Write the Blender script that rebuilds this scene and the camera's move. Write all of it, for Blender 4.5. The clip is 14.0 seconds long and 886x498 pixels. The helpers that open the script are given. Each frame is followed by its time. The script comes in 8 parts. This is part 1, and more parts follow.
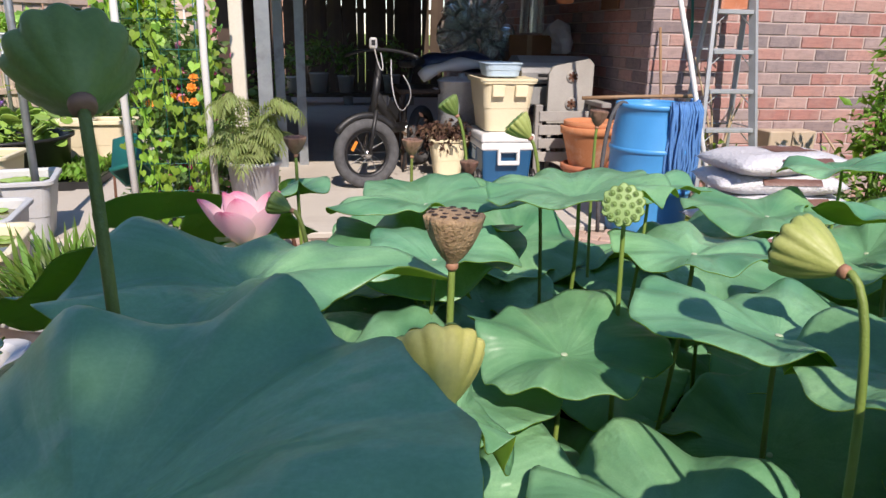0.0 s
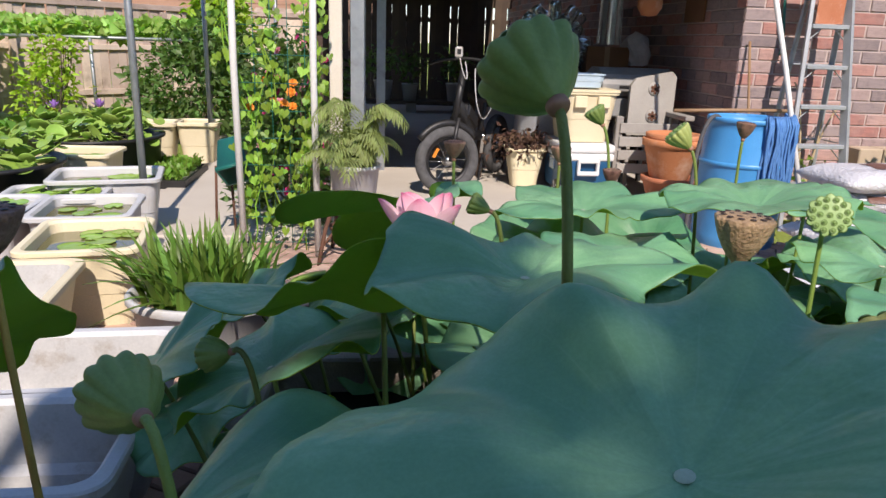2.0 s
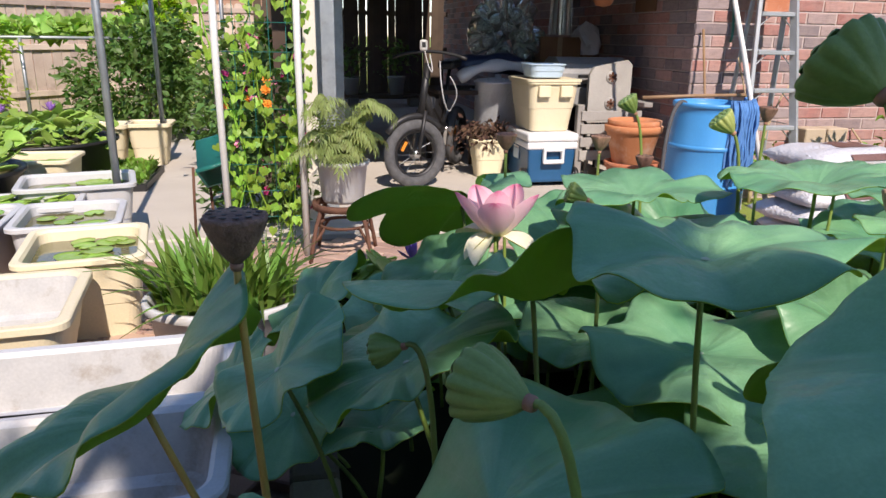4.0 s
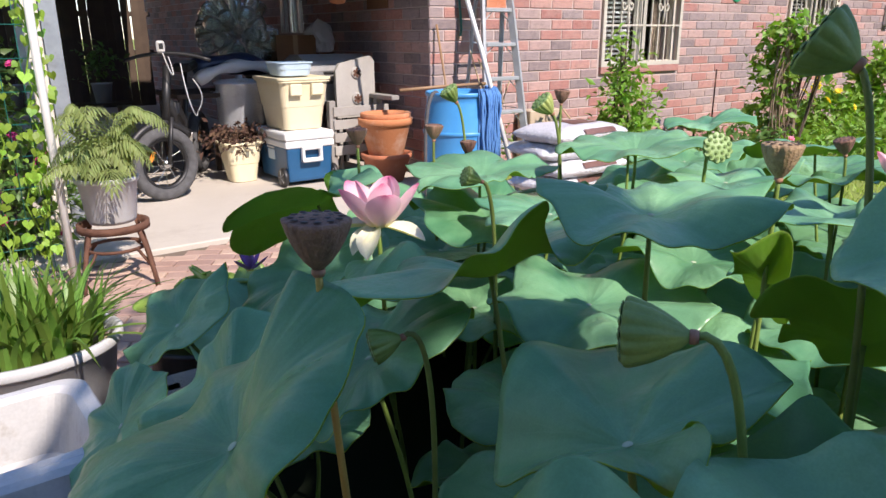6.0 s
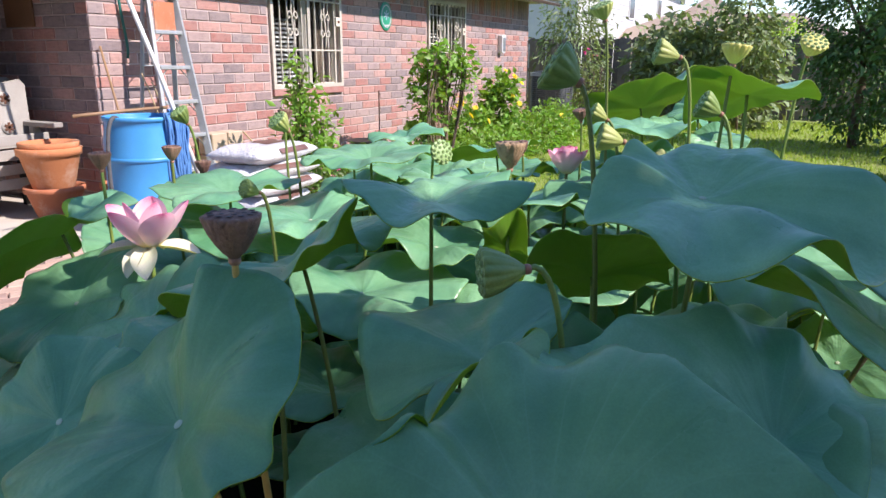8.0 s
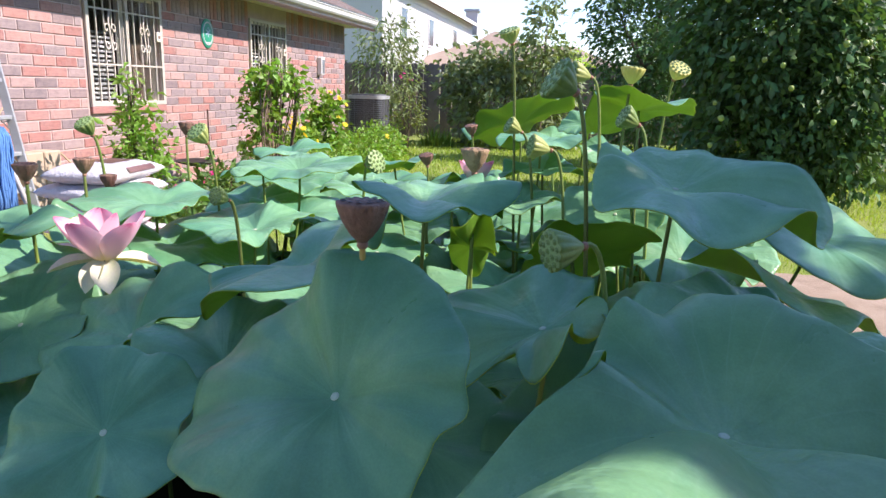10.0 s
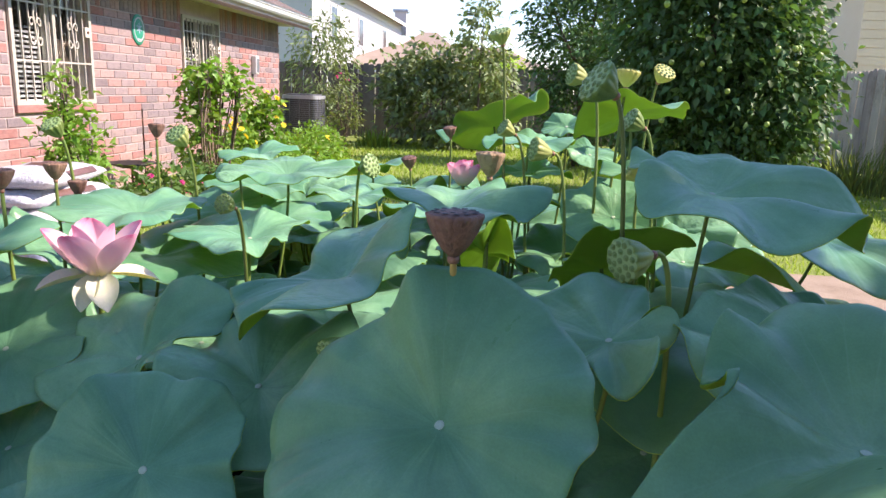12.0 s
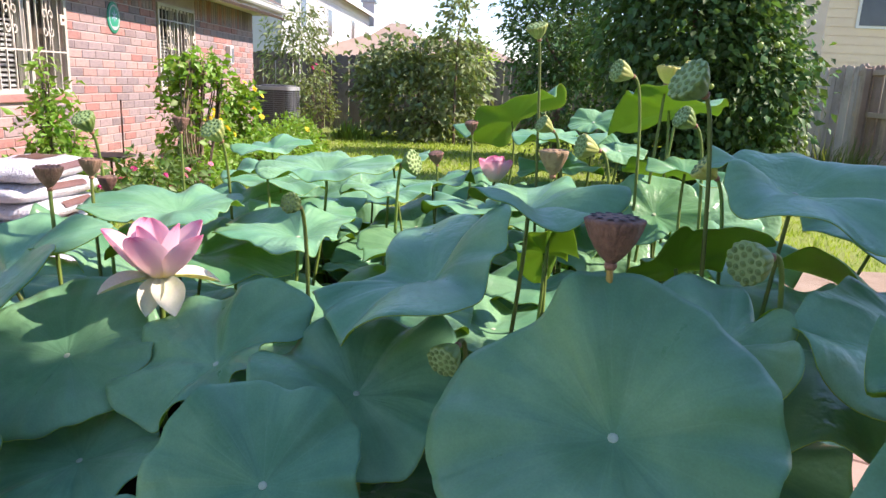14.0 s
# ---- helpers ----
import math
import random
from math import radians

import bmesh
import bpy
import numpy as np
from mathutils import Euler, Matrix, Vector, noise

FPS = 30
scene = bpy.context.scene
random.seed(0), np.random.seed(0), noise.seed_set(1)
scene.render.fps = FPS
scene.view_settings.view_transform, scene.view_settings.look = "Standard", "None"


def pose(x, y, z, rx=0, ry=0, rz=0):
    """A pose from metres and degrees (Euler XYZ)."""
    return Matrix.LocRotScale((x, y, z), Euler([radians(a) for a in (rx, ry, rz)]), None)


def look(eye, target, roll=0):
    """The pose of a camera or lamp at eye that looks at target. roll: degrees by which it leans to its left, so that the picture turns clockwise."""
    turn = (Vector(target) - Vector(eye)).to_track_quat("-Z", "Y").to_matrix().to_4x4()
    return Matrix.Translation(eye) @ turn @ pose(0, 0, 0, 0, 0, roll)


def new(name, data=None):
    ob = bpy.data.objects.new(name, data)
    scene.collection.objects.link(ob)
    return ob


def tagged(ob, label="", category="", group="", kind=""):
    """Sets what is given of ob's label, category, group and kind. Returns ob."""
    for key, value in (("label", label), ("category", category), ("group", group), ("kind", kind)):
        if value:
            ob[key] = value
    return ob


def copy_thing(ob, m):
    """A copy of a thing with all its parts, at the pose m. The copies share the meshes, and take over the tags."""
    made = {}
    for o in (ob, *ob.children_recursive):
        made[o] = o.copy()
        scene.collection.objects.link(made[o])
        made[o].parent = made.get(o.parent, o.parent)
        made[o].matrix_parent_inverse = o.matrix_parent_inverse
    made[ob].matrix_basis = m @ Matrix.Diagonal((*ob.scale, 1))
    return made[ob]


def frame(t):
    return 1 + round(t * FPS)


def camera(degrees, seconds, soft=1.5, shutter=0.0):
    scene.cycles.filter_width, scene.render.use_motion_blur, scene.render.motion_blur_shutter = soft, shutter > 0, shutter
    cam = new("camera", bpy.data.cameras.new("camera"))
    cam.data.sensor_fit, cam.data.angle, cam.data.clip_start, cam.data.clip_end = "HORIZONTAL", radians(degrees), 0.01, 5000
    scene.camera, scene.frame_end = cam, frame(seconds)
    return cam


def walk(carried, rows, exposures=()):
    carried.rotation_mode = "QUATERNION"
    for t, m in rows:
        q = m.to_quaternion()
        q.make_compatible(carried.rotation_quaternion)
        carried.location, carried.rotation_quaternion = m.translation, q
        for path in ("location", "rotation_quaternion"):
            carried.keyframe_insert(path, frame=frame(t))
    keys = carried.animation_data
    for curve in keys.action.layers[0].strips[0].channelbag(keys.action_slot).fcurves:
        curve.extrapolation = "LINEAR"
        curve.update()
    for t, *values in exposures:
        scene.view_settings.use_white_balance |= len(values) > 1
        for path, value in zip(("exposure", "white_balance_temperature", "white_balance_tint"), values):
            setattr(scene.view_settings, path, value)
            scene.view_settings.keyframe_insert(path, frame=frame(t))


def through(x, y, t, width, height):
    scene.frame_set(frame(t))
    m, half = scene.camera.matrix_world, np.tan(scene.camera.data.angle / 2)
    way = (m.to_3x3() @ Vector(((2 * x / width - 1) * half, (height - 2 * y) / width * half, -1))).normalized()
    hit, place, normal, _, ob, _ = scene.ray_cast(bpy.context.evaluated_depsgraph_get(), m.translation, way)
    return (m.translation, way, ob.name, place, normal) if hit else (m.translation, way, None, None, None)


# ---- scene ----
cam = camera(64.3, 14.0)
METRES, EYE, TILT, LEAN, TURN = 2.35, 1.2, -17.0, -1.0, -9.5
ROWS = [
    (0.0, 0.0, 0.0, 0.0, 0.0, 0.0, -0.0),
    (0.5, -0.0407, -0.0118, -0.0034, 2.94, 0.12, -1.17),
    (1.0, -0.0413, -0.0184, -0.0054, 5.24, 0.41, -2.37),
    (1.5, -0.0722, -0.0225, -0.0102, 4.4, 0.58, -2.38),
    (2.0, -0.1236, -0.0249, -0.0086, 3.27, 0.66, -1.95),
    (2.5, -0.1432, -0.0321, -0.0094, 3.34, 0.87, -2.1),
    (5.0, -0.3416, -0.0392, -0.0137, -11.37, -1.26, 4.34),
    (5.5, -0.3652, -0.0313, -0.0146, -17.37, -1.7, 6.17),
    (6.0, -0.4263, -0.0198, -0.0051, -24.55, -1.86, 8.55),
    (6.5, -0.4547, -0.0166, -0.0052, -31.61, -2.51, 10.31),
    (7.0, -0.4825, -0.0192, -0.0098, -38.28, -3.74, 11.62),
    (7.5, -0.5235, -0.034, -0.01, -44.68, -4.87, 12.69),
    (8.0, -0.5619, -0.0253, -0.0032, -51.76, -5.49, 13.91),
    (8.5, -0.62, 0.0051, 0.0062, -57.76, -5.72, 14.83),
    (9.0, -0.6679, 0.0294, 0.0069, -62.71, -6.6, 14.81),
    (11.5, -0.7069, 0.1597, 0.0409, -72.14, -8.64, 14.69),
    (12.0, -0.6938, 0.1785, 0.0464, -74.23, -9.23, 14.67),
    (12.5, -0.6916, 0.2351, 0.0657, -76.28, -9.87, 15.22),
    (13.0, -0.7017, 0.2763, 0.0781, -76.92, -10.19, 15.2),
    (13.5, -0.7019, 0.2783, 0.0789, -76.5, -10.2, 14.61),
    (14.0, -0.7026, 0.2718, 0.0752, -77.12, -10.59, 14.33),
]
walk(cam, [(t, pose(0, 0, EYE, TILT, LEAN, TURN) @ pose(METRES * x, METRES * y, METRES * z, 90 + pitch, roll, yaw)) for t, x, y, z, yaw, pitch, roll in ROWS],
     exposures=[(0.0, 0.47, 6450, 18), (2.5, 0.43, 6500, 18), (5.0, 0.65, 6500, 19), (6.5, 0.80, 6250, 20), (9.0, 1.06, 6150, 23), (11.5, 1.20, 6500, 26), (14.0, 1.26, 6600, 26)])

# ---- world and sun ----
SUN_FROM = Vector((0.05, -0.72, 0.70)).normalized()
world = bpy.data.worlds.new("sky")
scene.world = world
world.use_nodes = True
wt = world.node_tree
sky = wt.nodes.new("ShaderNodeTexSky")
sky.sky_type = "NISHITA"
sky.sun_disc = False
sky.sun_elevation = math.asin(SUN_FROM.z)
sky.sun_rotation = math.atan2(SUN_FROM.x, SUN_FROM.y)
sky.air_density, sky.dust_density, sky.ozone_density = 1.0, 0.05, 3.5
wt.links.new(sky.outputs["Color"], wt.nodes["Background"].inputs["Color"])
wt.nodes["Background"].inputs["Strength"].default_value = 0.135
sun_data = bpy.data.lights.new("sun", "SUN")
sun_data.energy, sun_data.angle, sun_data.color = 4.3, radians(0.55), (1.0, 0.91, 0.77)
sun = new("sun", sun_data)
sun.matrix_basis = look(SUN_FROM * 30, (0, 0, 0))

# ---- materials ----


class Nodes:
    """A node material with short calls."""

    def __init__(self, name):
        self.m = bpy.data.materials.new(name)
        self.m.use_nodes = True
        self.t = self.m.node_tree
        self.bsdf = self.t.nodes["Principled BSDF"]
        self.out = self.t.nodes["Material Output"]

    def add(self, kind, **values):
        n = self.t.nodes.new(kind)
        for k, v in values.items():
            n.inputs[k.replace("_", " ")].default_value = v
        return n

    def link(self, a, b):
        self.t.links.new(a, b)

    def noise(self, vec, scale, detail=4.0, rough=0.55):
        n = self.add("ShaderNodeTexNoise", Scale=scale, Detail=detail, Roughness=rough)
        if vec is not None:
            self.link(vec, n.inputs["Vector"])
        return n.outputs["Fac"]

    def ramp(self, fac, *stops):
        n = self.t.nodes.new("ShaderNodeValToRGB")
        e = n.color_ramp.elements
        while len(e) < len(stops):
            e.new(0.5)
        for el, (p, c) in zip(e, stops):
            el.position, el.color = p, (*c, 1) if len(c) == 3 else c
        self.link(fac, n.inputs["Fac"])
        return n.outputs["Color"]

    def mix(self, fac, a, b, mode="MIX"):
        n = self.t.nodes.new("ShaderNodeMix")
        n.data_type, n.blend_type = "RGBA", mode
        for sock, v in ((n.inputs[0], fac), (n.inputs[6], a), (n.inputs[7], b)):
            if hasattr(v, "links"):
                self.link(v, sock)
            else:
                sock.default_value = v if isinstance(v, (int, float)) else (*v, 1)
        return n.outputs[2]

    def math(self, op, a, b=0.0, clamp=False):
        n = self.t.nodes.new("ShaderNodeMath")
        n.operation, n.use_clamp = op, clamp
        for sock, v in zip(n.inputs, (a, b)):
            if hasattr(v, "links"):
                self.link(v, sock)
            else:
                sock.default_value = v
        return n.outputs[0]

    def bump(self, height, strength, dist=0.01):
        n = self.add("ShaderNodeBump", Strength=strength, Distance=dist)
        self.link(height, n.inputs["Height"])
        self.link(n.outputs["Normal"], self.bsdf.inputs["Normal"])
        return n.outputs["Normal"]

    def position(self):
        return self.t.nodes.new("ShaderNodeNewGeometry").outputs["Position"]

    def object(self):
        return self.t.nodes.new("ShaderNodeTexCoord").outputs["Object"]

    def chance(self):
        return self.t.nodes.new("ShaderNodeObjectInfo").outputs["Random"]

    def island(self):
        return self.t.nodes.new("ShaderNodeNewGeometry").outputs["Random Per Island"]


def surface(name, a, b, scale=8.0, fine=90.0, rough=0.6, metal=0.0, bump=0.15, dist=0.004, spec=0.5, vary=0.0, island=0.0, coat=0.0, glow_through=0.0, stain=None):
    """A two-scale surface: large mottling from a to b, fine grain, relief, and a chance tint for each object or island."""
    n = Nodes(name)
    p = n.position()
    big = n.noise(p, scale, 5.0)
    small = n.noise(p, fine, 3.0)
    col = n.mix(n.math("ADD", n.math("MULTIPLY", big, 1.6), -0.3, True), a, b)
    col = n.mix(n.math("MULTIPLY", small, 0.5), col, n.mix(1.0, col, (0.55, 0.55, 0.55), "MULTIPLY"))
    if stain is not None:
        spots = n.ramp(n.noise(p, scale * 0.6, 8.0, 0.7), (0.52, (0, 0, 0)), (0.68, (1, 1, 1)))
        col = n.mix(n.math("MULTIPLY", spots, 0.7), col, stain)
    for amount, source in ((vary, "object"), (island, "island")):
        if amount:
            r = n.chance() if source == "object" else n.island()
            v = n.add("ShaderNodeHueSaturation")
            n.link(n.math("ADD", n.math("MULTIPLY", r, 2 * amount), 1 - amount), v.inputs["Value"])
            n.link(n.math("ADD", n.math("MULTIPLY", r, 0.10 * amount), 0.5 - 0.05 * amount), v.inputs["Hue"])
            n.link(col, v.inputs["Color"])
            col = v.outputs["Color"]
    n.link(col, n.bsdf.inputs["Base Color"])
    n.bsdf.inputs["Metallic"].default_value = metal
    n.bsdf.inputs["Specular IOR Level"].default_value = spec
    n.bsdf.inputs["Coat Weight"].default_value = coat
    n.link(n.math("ADD", n.math("MULTIPLY", small, 0.2), rough - 0.1, True), n.bsdf.inputs["Roughness"])
    if bump:
        n.bump(n.math("ADD", small, big), bump, dist)
    if glow_through:
        tr = n.t.nodes.new("ShaderNodeBsdfTranslucent")
        n.link(n.mix(1.0, col, (1.9, 1.9, 0.7), "MULTIPLY"), tr.inputs["Color"])
        mx = n.add("ShaderNodeMixShader", Fac=glow_through)
        n.link(n.bsdf.outputs[0], mx.inputs[1])
        n.link(tr.outputs[0], mx.inputs[2])
        n.link(mx.outputs[0], n.out.inputs["Surface"])
    return n.m


def lotus_skin(name, dark, light, vein, through_col, through=0.3, rough=0.42, spec=0.5, sheen=0.10):
    """Waxy leaf skin with radial forking veins laid out by the leaf's polar map."""
    n = Nodes(name)
    uv = n.t.nodes.new("ShaderNodeTexCoord").outputs["UV"]
    sep = n.t.nodes.new("ShaderNodeSeparateXYZ")
    n.link(uv, sep.inputs[0])
    p = n.position()
    wob = n.math("MULTIPLY", n.math("SUBTRACT", n.noise(p, 9.0, 2.0), 0.5), 0.02)
    away = n.math("SQRT", n.math("ADD", n.math("MULTIPLY", sep.outputs["X"], sep.outputs["X"]), n.math("MULTIPLY", sep.outputs["Y"], sep.outputs["Y"])))
    ang = n.math("ADD", n.math("DIVIDE", n.math("ARCTAN2", sep.outputs["Y"], sep.outputs["X"]), 2 * math.pi), wob)
    ray = n.math("ABSOLUTE", n.math("SUBTRACT", n.math("FRACT", n.math("MULTIPLY", ang, 21.0)), 0.5))
    fork = n.math("MULTIPLY", n.math("SUBTRACT", away, 0.52, True), 0.42)
    ray = n.math("ABSOLUTE", n.math("SUBTRACT", ray, fork))
    width = n.math("DIVIDE", 0.016, n.math("MAXIMUM", away, 0.12))
    line = n.math("SUBTRACT", 1.0, n.math("DIVIDE", ray, width), True)
    line = n.math("MULTIPLY", line, n.math("MULTIPLY", n.math("SUBTRACT", 1.15, away, True), n.math("MULTIPLY", n.math("SUBTRACT", away, 0.06, True), 3.0, True)))
    big = n.noise(p, 5.0, 4.0)
    fine = n.noise(p, 60.0, 3.0)
    col = n.mix(n.math("ADD", n.math("MULTIPLY", big, 2.6), -0.8, True), dark, light)
    bloom = n.ramp(n.noise(p, 10.0, 4.0, 0.6), (0.46, (0, 0, 0)), (0.68, (1, 1, 1)))
    col = n.mix(n.math("MULTIPLY", bloom, 0.30), col, n.mix(1.0, col, (1.12, 1.16, 1.24), "MULTIPLY"))
    dull = n.ramp(n.noise(p, 16.0, 3.0, 0.6), (0.56, (0, 0, 0)), (0.70, (1, 1, 1)))
    col = n.mix(n.math("MULTIPLY", dull, 0.34), col, n.mix(1.0, col, (0.66, 0.74, 0.70), "MULTIPLY"))
    # paler bands out from the eye, with fold contrast and gloss put into colour
    way = n.t.nodes.new("ShaderNodeCombineXYZ")
    n.link(n.math("MULTIPLY", n.math("DIVIDE", sep.outputs["X"], n.math("MAXIMUM", away, 0.05)), 3.2), way.inputs["X"])
    n.link(n.math("MULTIPLY", n.math("DIVIDE", sep.outputs["Y"], n.math("MAXIMUM", away, 0.05)), 3.2), way.inputs["Y"])
    n.link(n.math("ADD", n.math("MULTIPLY", away, 0.9), n.math("MULTIPLY", n.chance(), 40.0)), way.inputs["Z"])
    band = n.noise(way.outputs[0], 1.25, 2.0)
    col = n.mix(n.math("ADD", n.math("MULTIPLY", band, 3.2), -1.25, True), n.mix(1.0, col, (0.90, 0.93, 0.94), "MULTIPLY"), n.mix(1.0, col, (1.07, 1.05, 1.05), "MULTIPLY"))
    col = n.mix(n.math("MULTIPLY", fine, 0.22), col, n.mix(1.0, col, (0.6, 0.66, 0.6), "MULTIPLY"))
    grit = n.noise(p, 320.0, 2.0, 0.6)
    col = n.mix(n.math("ADD", n.math("MULTIPLY", grit, 1.6), -0.55, True), n.mix(1.0, col, (0.86, 0.88, 0.88), "MULTIPLY"), n.mix(1.0, col, (1.12, 1.10, 1.10), "MULTIPLY"))
    col = n.mix(n.math("MULTIPLY", line, n.math("MULTIPLY", n.noise(p, 7.0, 2.0), 0.26)), col, vein)
    spots = n.ramp(n.noise(p, 38.0, 6.0, 0.75), (0.70, (0, 0, 0)), (0.76, (1, 1, 1)))
    col = n.mix(n.math("MULTIPLY", spots, 0.35), col, (0.24, 0.26, 0.10))
    v = n.add("ShaderNodeHueSaturation")
    r = n.chance()
    n.link(n.math("ADD", n.math("MULTIPLY", r, 0.28), 0.86), v.inputs["Value"])
    n.link(n.math("ADD", n.math("MULTIPLY", r, 0.024), 0.486), v.inputs["Hue"])
    n.link(col, v.inputs["Color"])
    col = v.outputs["Color"]
    n.link(col, n.bsdf.inputs["Base Color"])
    n.link(n.math("ADD", n.math("ADD", n.math("MULTIPLY", fine, 0.16), n.math("MULTIPLY", band, 0.34)), rough - 0.25), n.bsdf.inputs["Roughness"])
    n.bsdf.inputs["Specular IOR Level"].default_value = spec
    n.bsdf.inputs["Sheen Weight"].default_value = sheen
    n.bsdf.inputs["Sheen Roughness"].default_value = 0.35
    n.bsdf.inputs["Sheen Tint"].default_value = (0.80, 0.92, 1.0, 1)
    ridge = n.math("MULTIPLY", n.math("COSINE", n.math("MULTIPLY", ang, 2 * math.pi * 21)), n.math("MULTIPLY", n.math("MULTIPLY", away, away), n.math("SUBTRACT", 1.1, away, True)))
    # short puckers in scattered patches
    patch = n.ramp(n.noise(p, 5.0, 1.0), (0.50, (0, 0, 0)), (0.66, (1, 1, 1)))
    pucker = n.math("MULTIPLY", n.noise(p, 30.0, 2.0, 0.5), patch)
    relief = n.math("ADD", n.math("MULTIPLY", ridge, 0.09), n.math("MULTIPLY", n.math("MULTIPLY", band, away), 0.95))
    relief = n.math("ADD", relief, n.math("MULTIPLY", pucker, 0.85))
    nor = n.bump(n.math("ADD", relief, n.math("ADD", n.math("MULTIPLY", fine, 0.05), n.math("MULTIPLY", n.noise(p, 5.0, 2.0), 1.1))), 0.6, 0.015)
    tr = n.t.nodes.new("ShaderNodeBsdfTranslucent")
    tr.inputs["Color"].default_value = (*through_col, 1)
    n.link(nor, tr.inputs["Normal"])
    mx = n.add("ShaderNodeMixShader", Fac=through)
    n.link(n.bsdf.outputs[0], mx.inputs[1])
    n.link(tr.outputs[0], mx.inputs[2])
    n.link(mx.outputs[0], n.out.inputs["Surface"])
    return n.m


LEAF_TOP = lotus_skin("lotus_leaf_top", (0.092, 0.268, 0.140), (0.240, 0.446, 0.236), (0.40, 0.58, 0.40), (0.54, 0.88, 0.18), 0.10, 0.36, 0.28, 0.0)
LEAF_UNDER = lotus_skin("lotus_leaf_under", (0.16, 0.24, 0.075), (0.23, 0.31, 0.10), (0.26, 0.36, 0.13), (0.82, 0.98, 0.15), 0.66, 0.6, 0.3, 0.0)
LEAF_EYE = surface("lotus_leaf_eye", (0.42, 0.52, 0.33), (0.52, 0.60, 0.42), 60, 300, 0.6)
STALK = surface("lotus_stalk", (0.13, 0.20, 0.035), (0.22, 0.29, 0.06), 14, 420, 0.5, bump=0.5, dist=0.002, vary=0.25)
STALK_OLD = surface("lotus_stalk_old", (0.42, 0.27, 0.06), (0.55, 0.38, 0.09), 14, 300, 0.5, bump=0.4, dist=0.002)
POD_GREEN = surface("pod_green", (0.145, 0.235, 0.045), (0.26, 0.36, 0.10), 30, 260, 0.5, bump=0.3, dist=0.002, vary=0.2, glow_through=0.12)
POD_PALE = surface("pod_pale", (0.34, 0.40, 0.10), (0.46, 0.50, 0.17), 30, 260, 0.5, bump=0.3, dist=0.002, glow_through=0.1)
POD_FACE = surface("pod_face", (0.26, 0.42, 0.14), (0.36, 0.50, 0.20), 40, 260, 0.5, bump=0.3, dist=0.002)
POD_YELLOW = surface("pod_yellow", (0.60, 0.56, 0.12), (0.72, 0.68, 0.24), 30, 260, 0.5, bump=0.3, dist=0.002, glow_through=0.15)
POD_DRY = surface("pod_dry", (0.15, 0.075, 0.050), (0.36, 0.20, 0.14), 46, 240, 0.75, bump=0.8, dist=0.004, vary=0.25, stain=(0.09, 0.05, 0.035))
POD_TAN = surface("pod_tan", (0.30, 0.19, 0.10), (0.50, 0.35, 0.20), 46, 240, 0.75, bump=0.8, dist=0.004, stain=(0.12, 0.07, 0.04))
SEED_GREEN = surface("seed_green", (0.14, 0.24, 0.06), (0.22, 0.33, 0.10), 60, 300, 0.45)
PIT_SHADE = surface("pit_shade", (0.03, 0.018, 0.012), (0.06, 0.035, 0.022), 60, 300, 0.6)
COLLAR = surface("pod_collar", (0.30, 0.14, 0.09), (0.40, 0.21, 0.12), 60, 300, 0.6)


def petal_skin():
    n = Nodes("lotus_petal")
    uv = n.t.nodes.new("ShaderNodeTexCoord").outputs["UV"]
    sep = n.t.nodes.new("ShaderNodeSeparateXYZ")
    n.link(uv, sep.inputs[0])
    streak = n.add("ShaderNodeTexNoise", Scale=1.0, Detail=3.0)
    mp = n.t.nodes.new("ShaderNodeMapping")
    mp.inputs["Scale"].default_value = (60, 2.5, 1)
    n.link(uv, mp.inputs["Vector"])
    n.link(mp.outputs[0], streak.inputs["Vector"])
    along = n.math("ADD", sep.outputs["Y"], n.math("MULTIPLY", n.math("SUBTRACT", streak.outputs["Fac"], 0.5), 0.35))
    col = n.ramp(along, (0.04, (0.90, 0.82, 0.46)), (0.20, (0.93, 0.80, 0.78)), (0.62, (0.95, 0.73, 0.77)), (0.88, (0.92, 0.58, 0.68)), (1.0, (0.82, 0.22, 0.42)))
    n.link(col, n.bsdf.inputs["Base Color"])
    n.bsdf.inputs["Roughness"].default_value = 0.55
    n.bump(streak.outputs["Fac"], 0.25, 0.002)
    tr = n.t.nodes.new("ShaderNodeBsdfTranslucent")
    n.link(col, tr.inputs["Color"])
    mx = n.add("ShaderNodeMixShader", Fac=0.48)
    n.link(n.bsdf.outputs[0], mx.inputs[1])
    n.link(tr.outputs[0], mx.inputs[2])
    n.link(mx.outputs[0], n.out.inputs["Surface"])
    return n.m


PETAL = petal_skin()
PETAL_PALE = surface("lotus_petal_pale", (0.74, 0.76, 0.55), (0.86, 0.80, 0.74), 30, 200, 0.55, glow_through=0.2)
STAMEN = surface("lotus_stamen", (0.80, 0.55, 0.08), (0.88, 0.70, 0.20), 60, 300, 0.6)


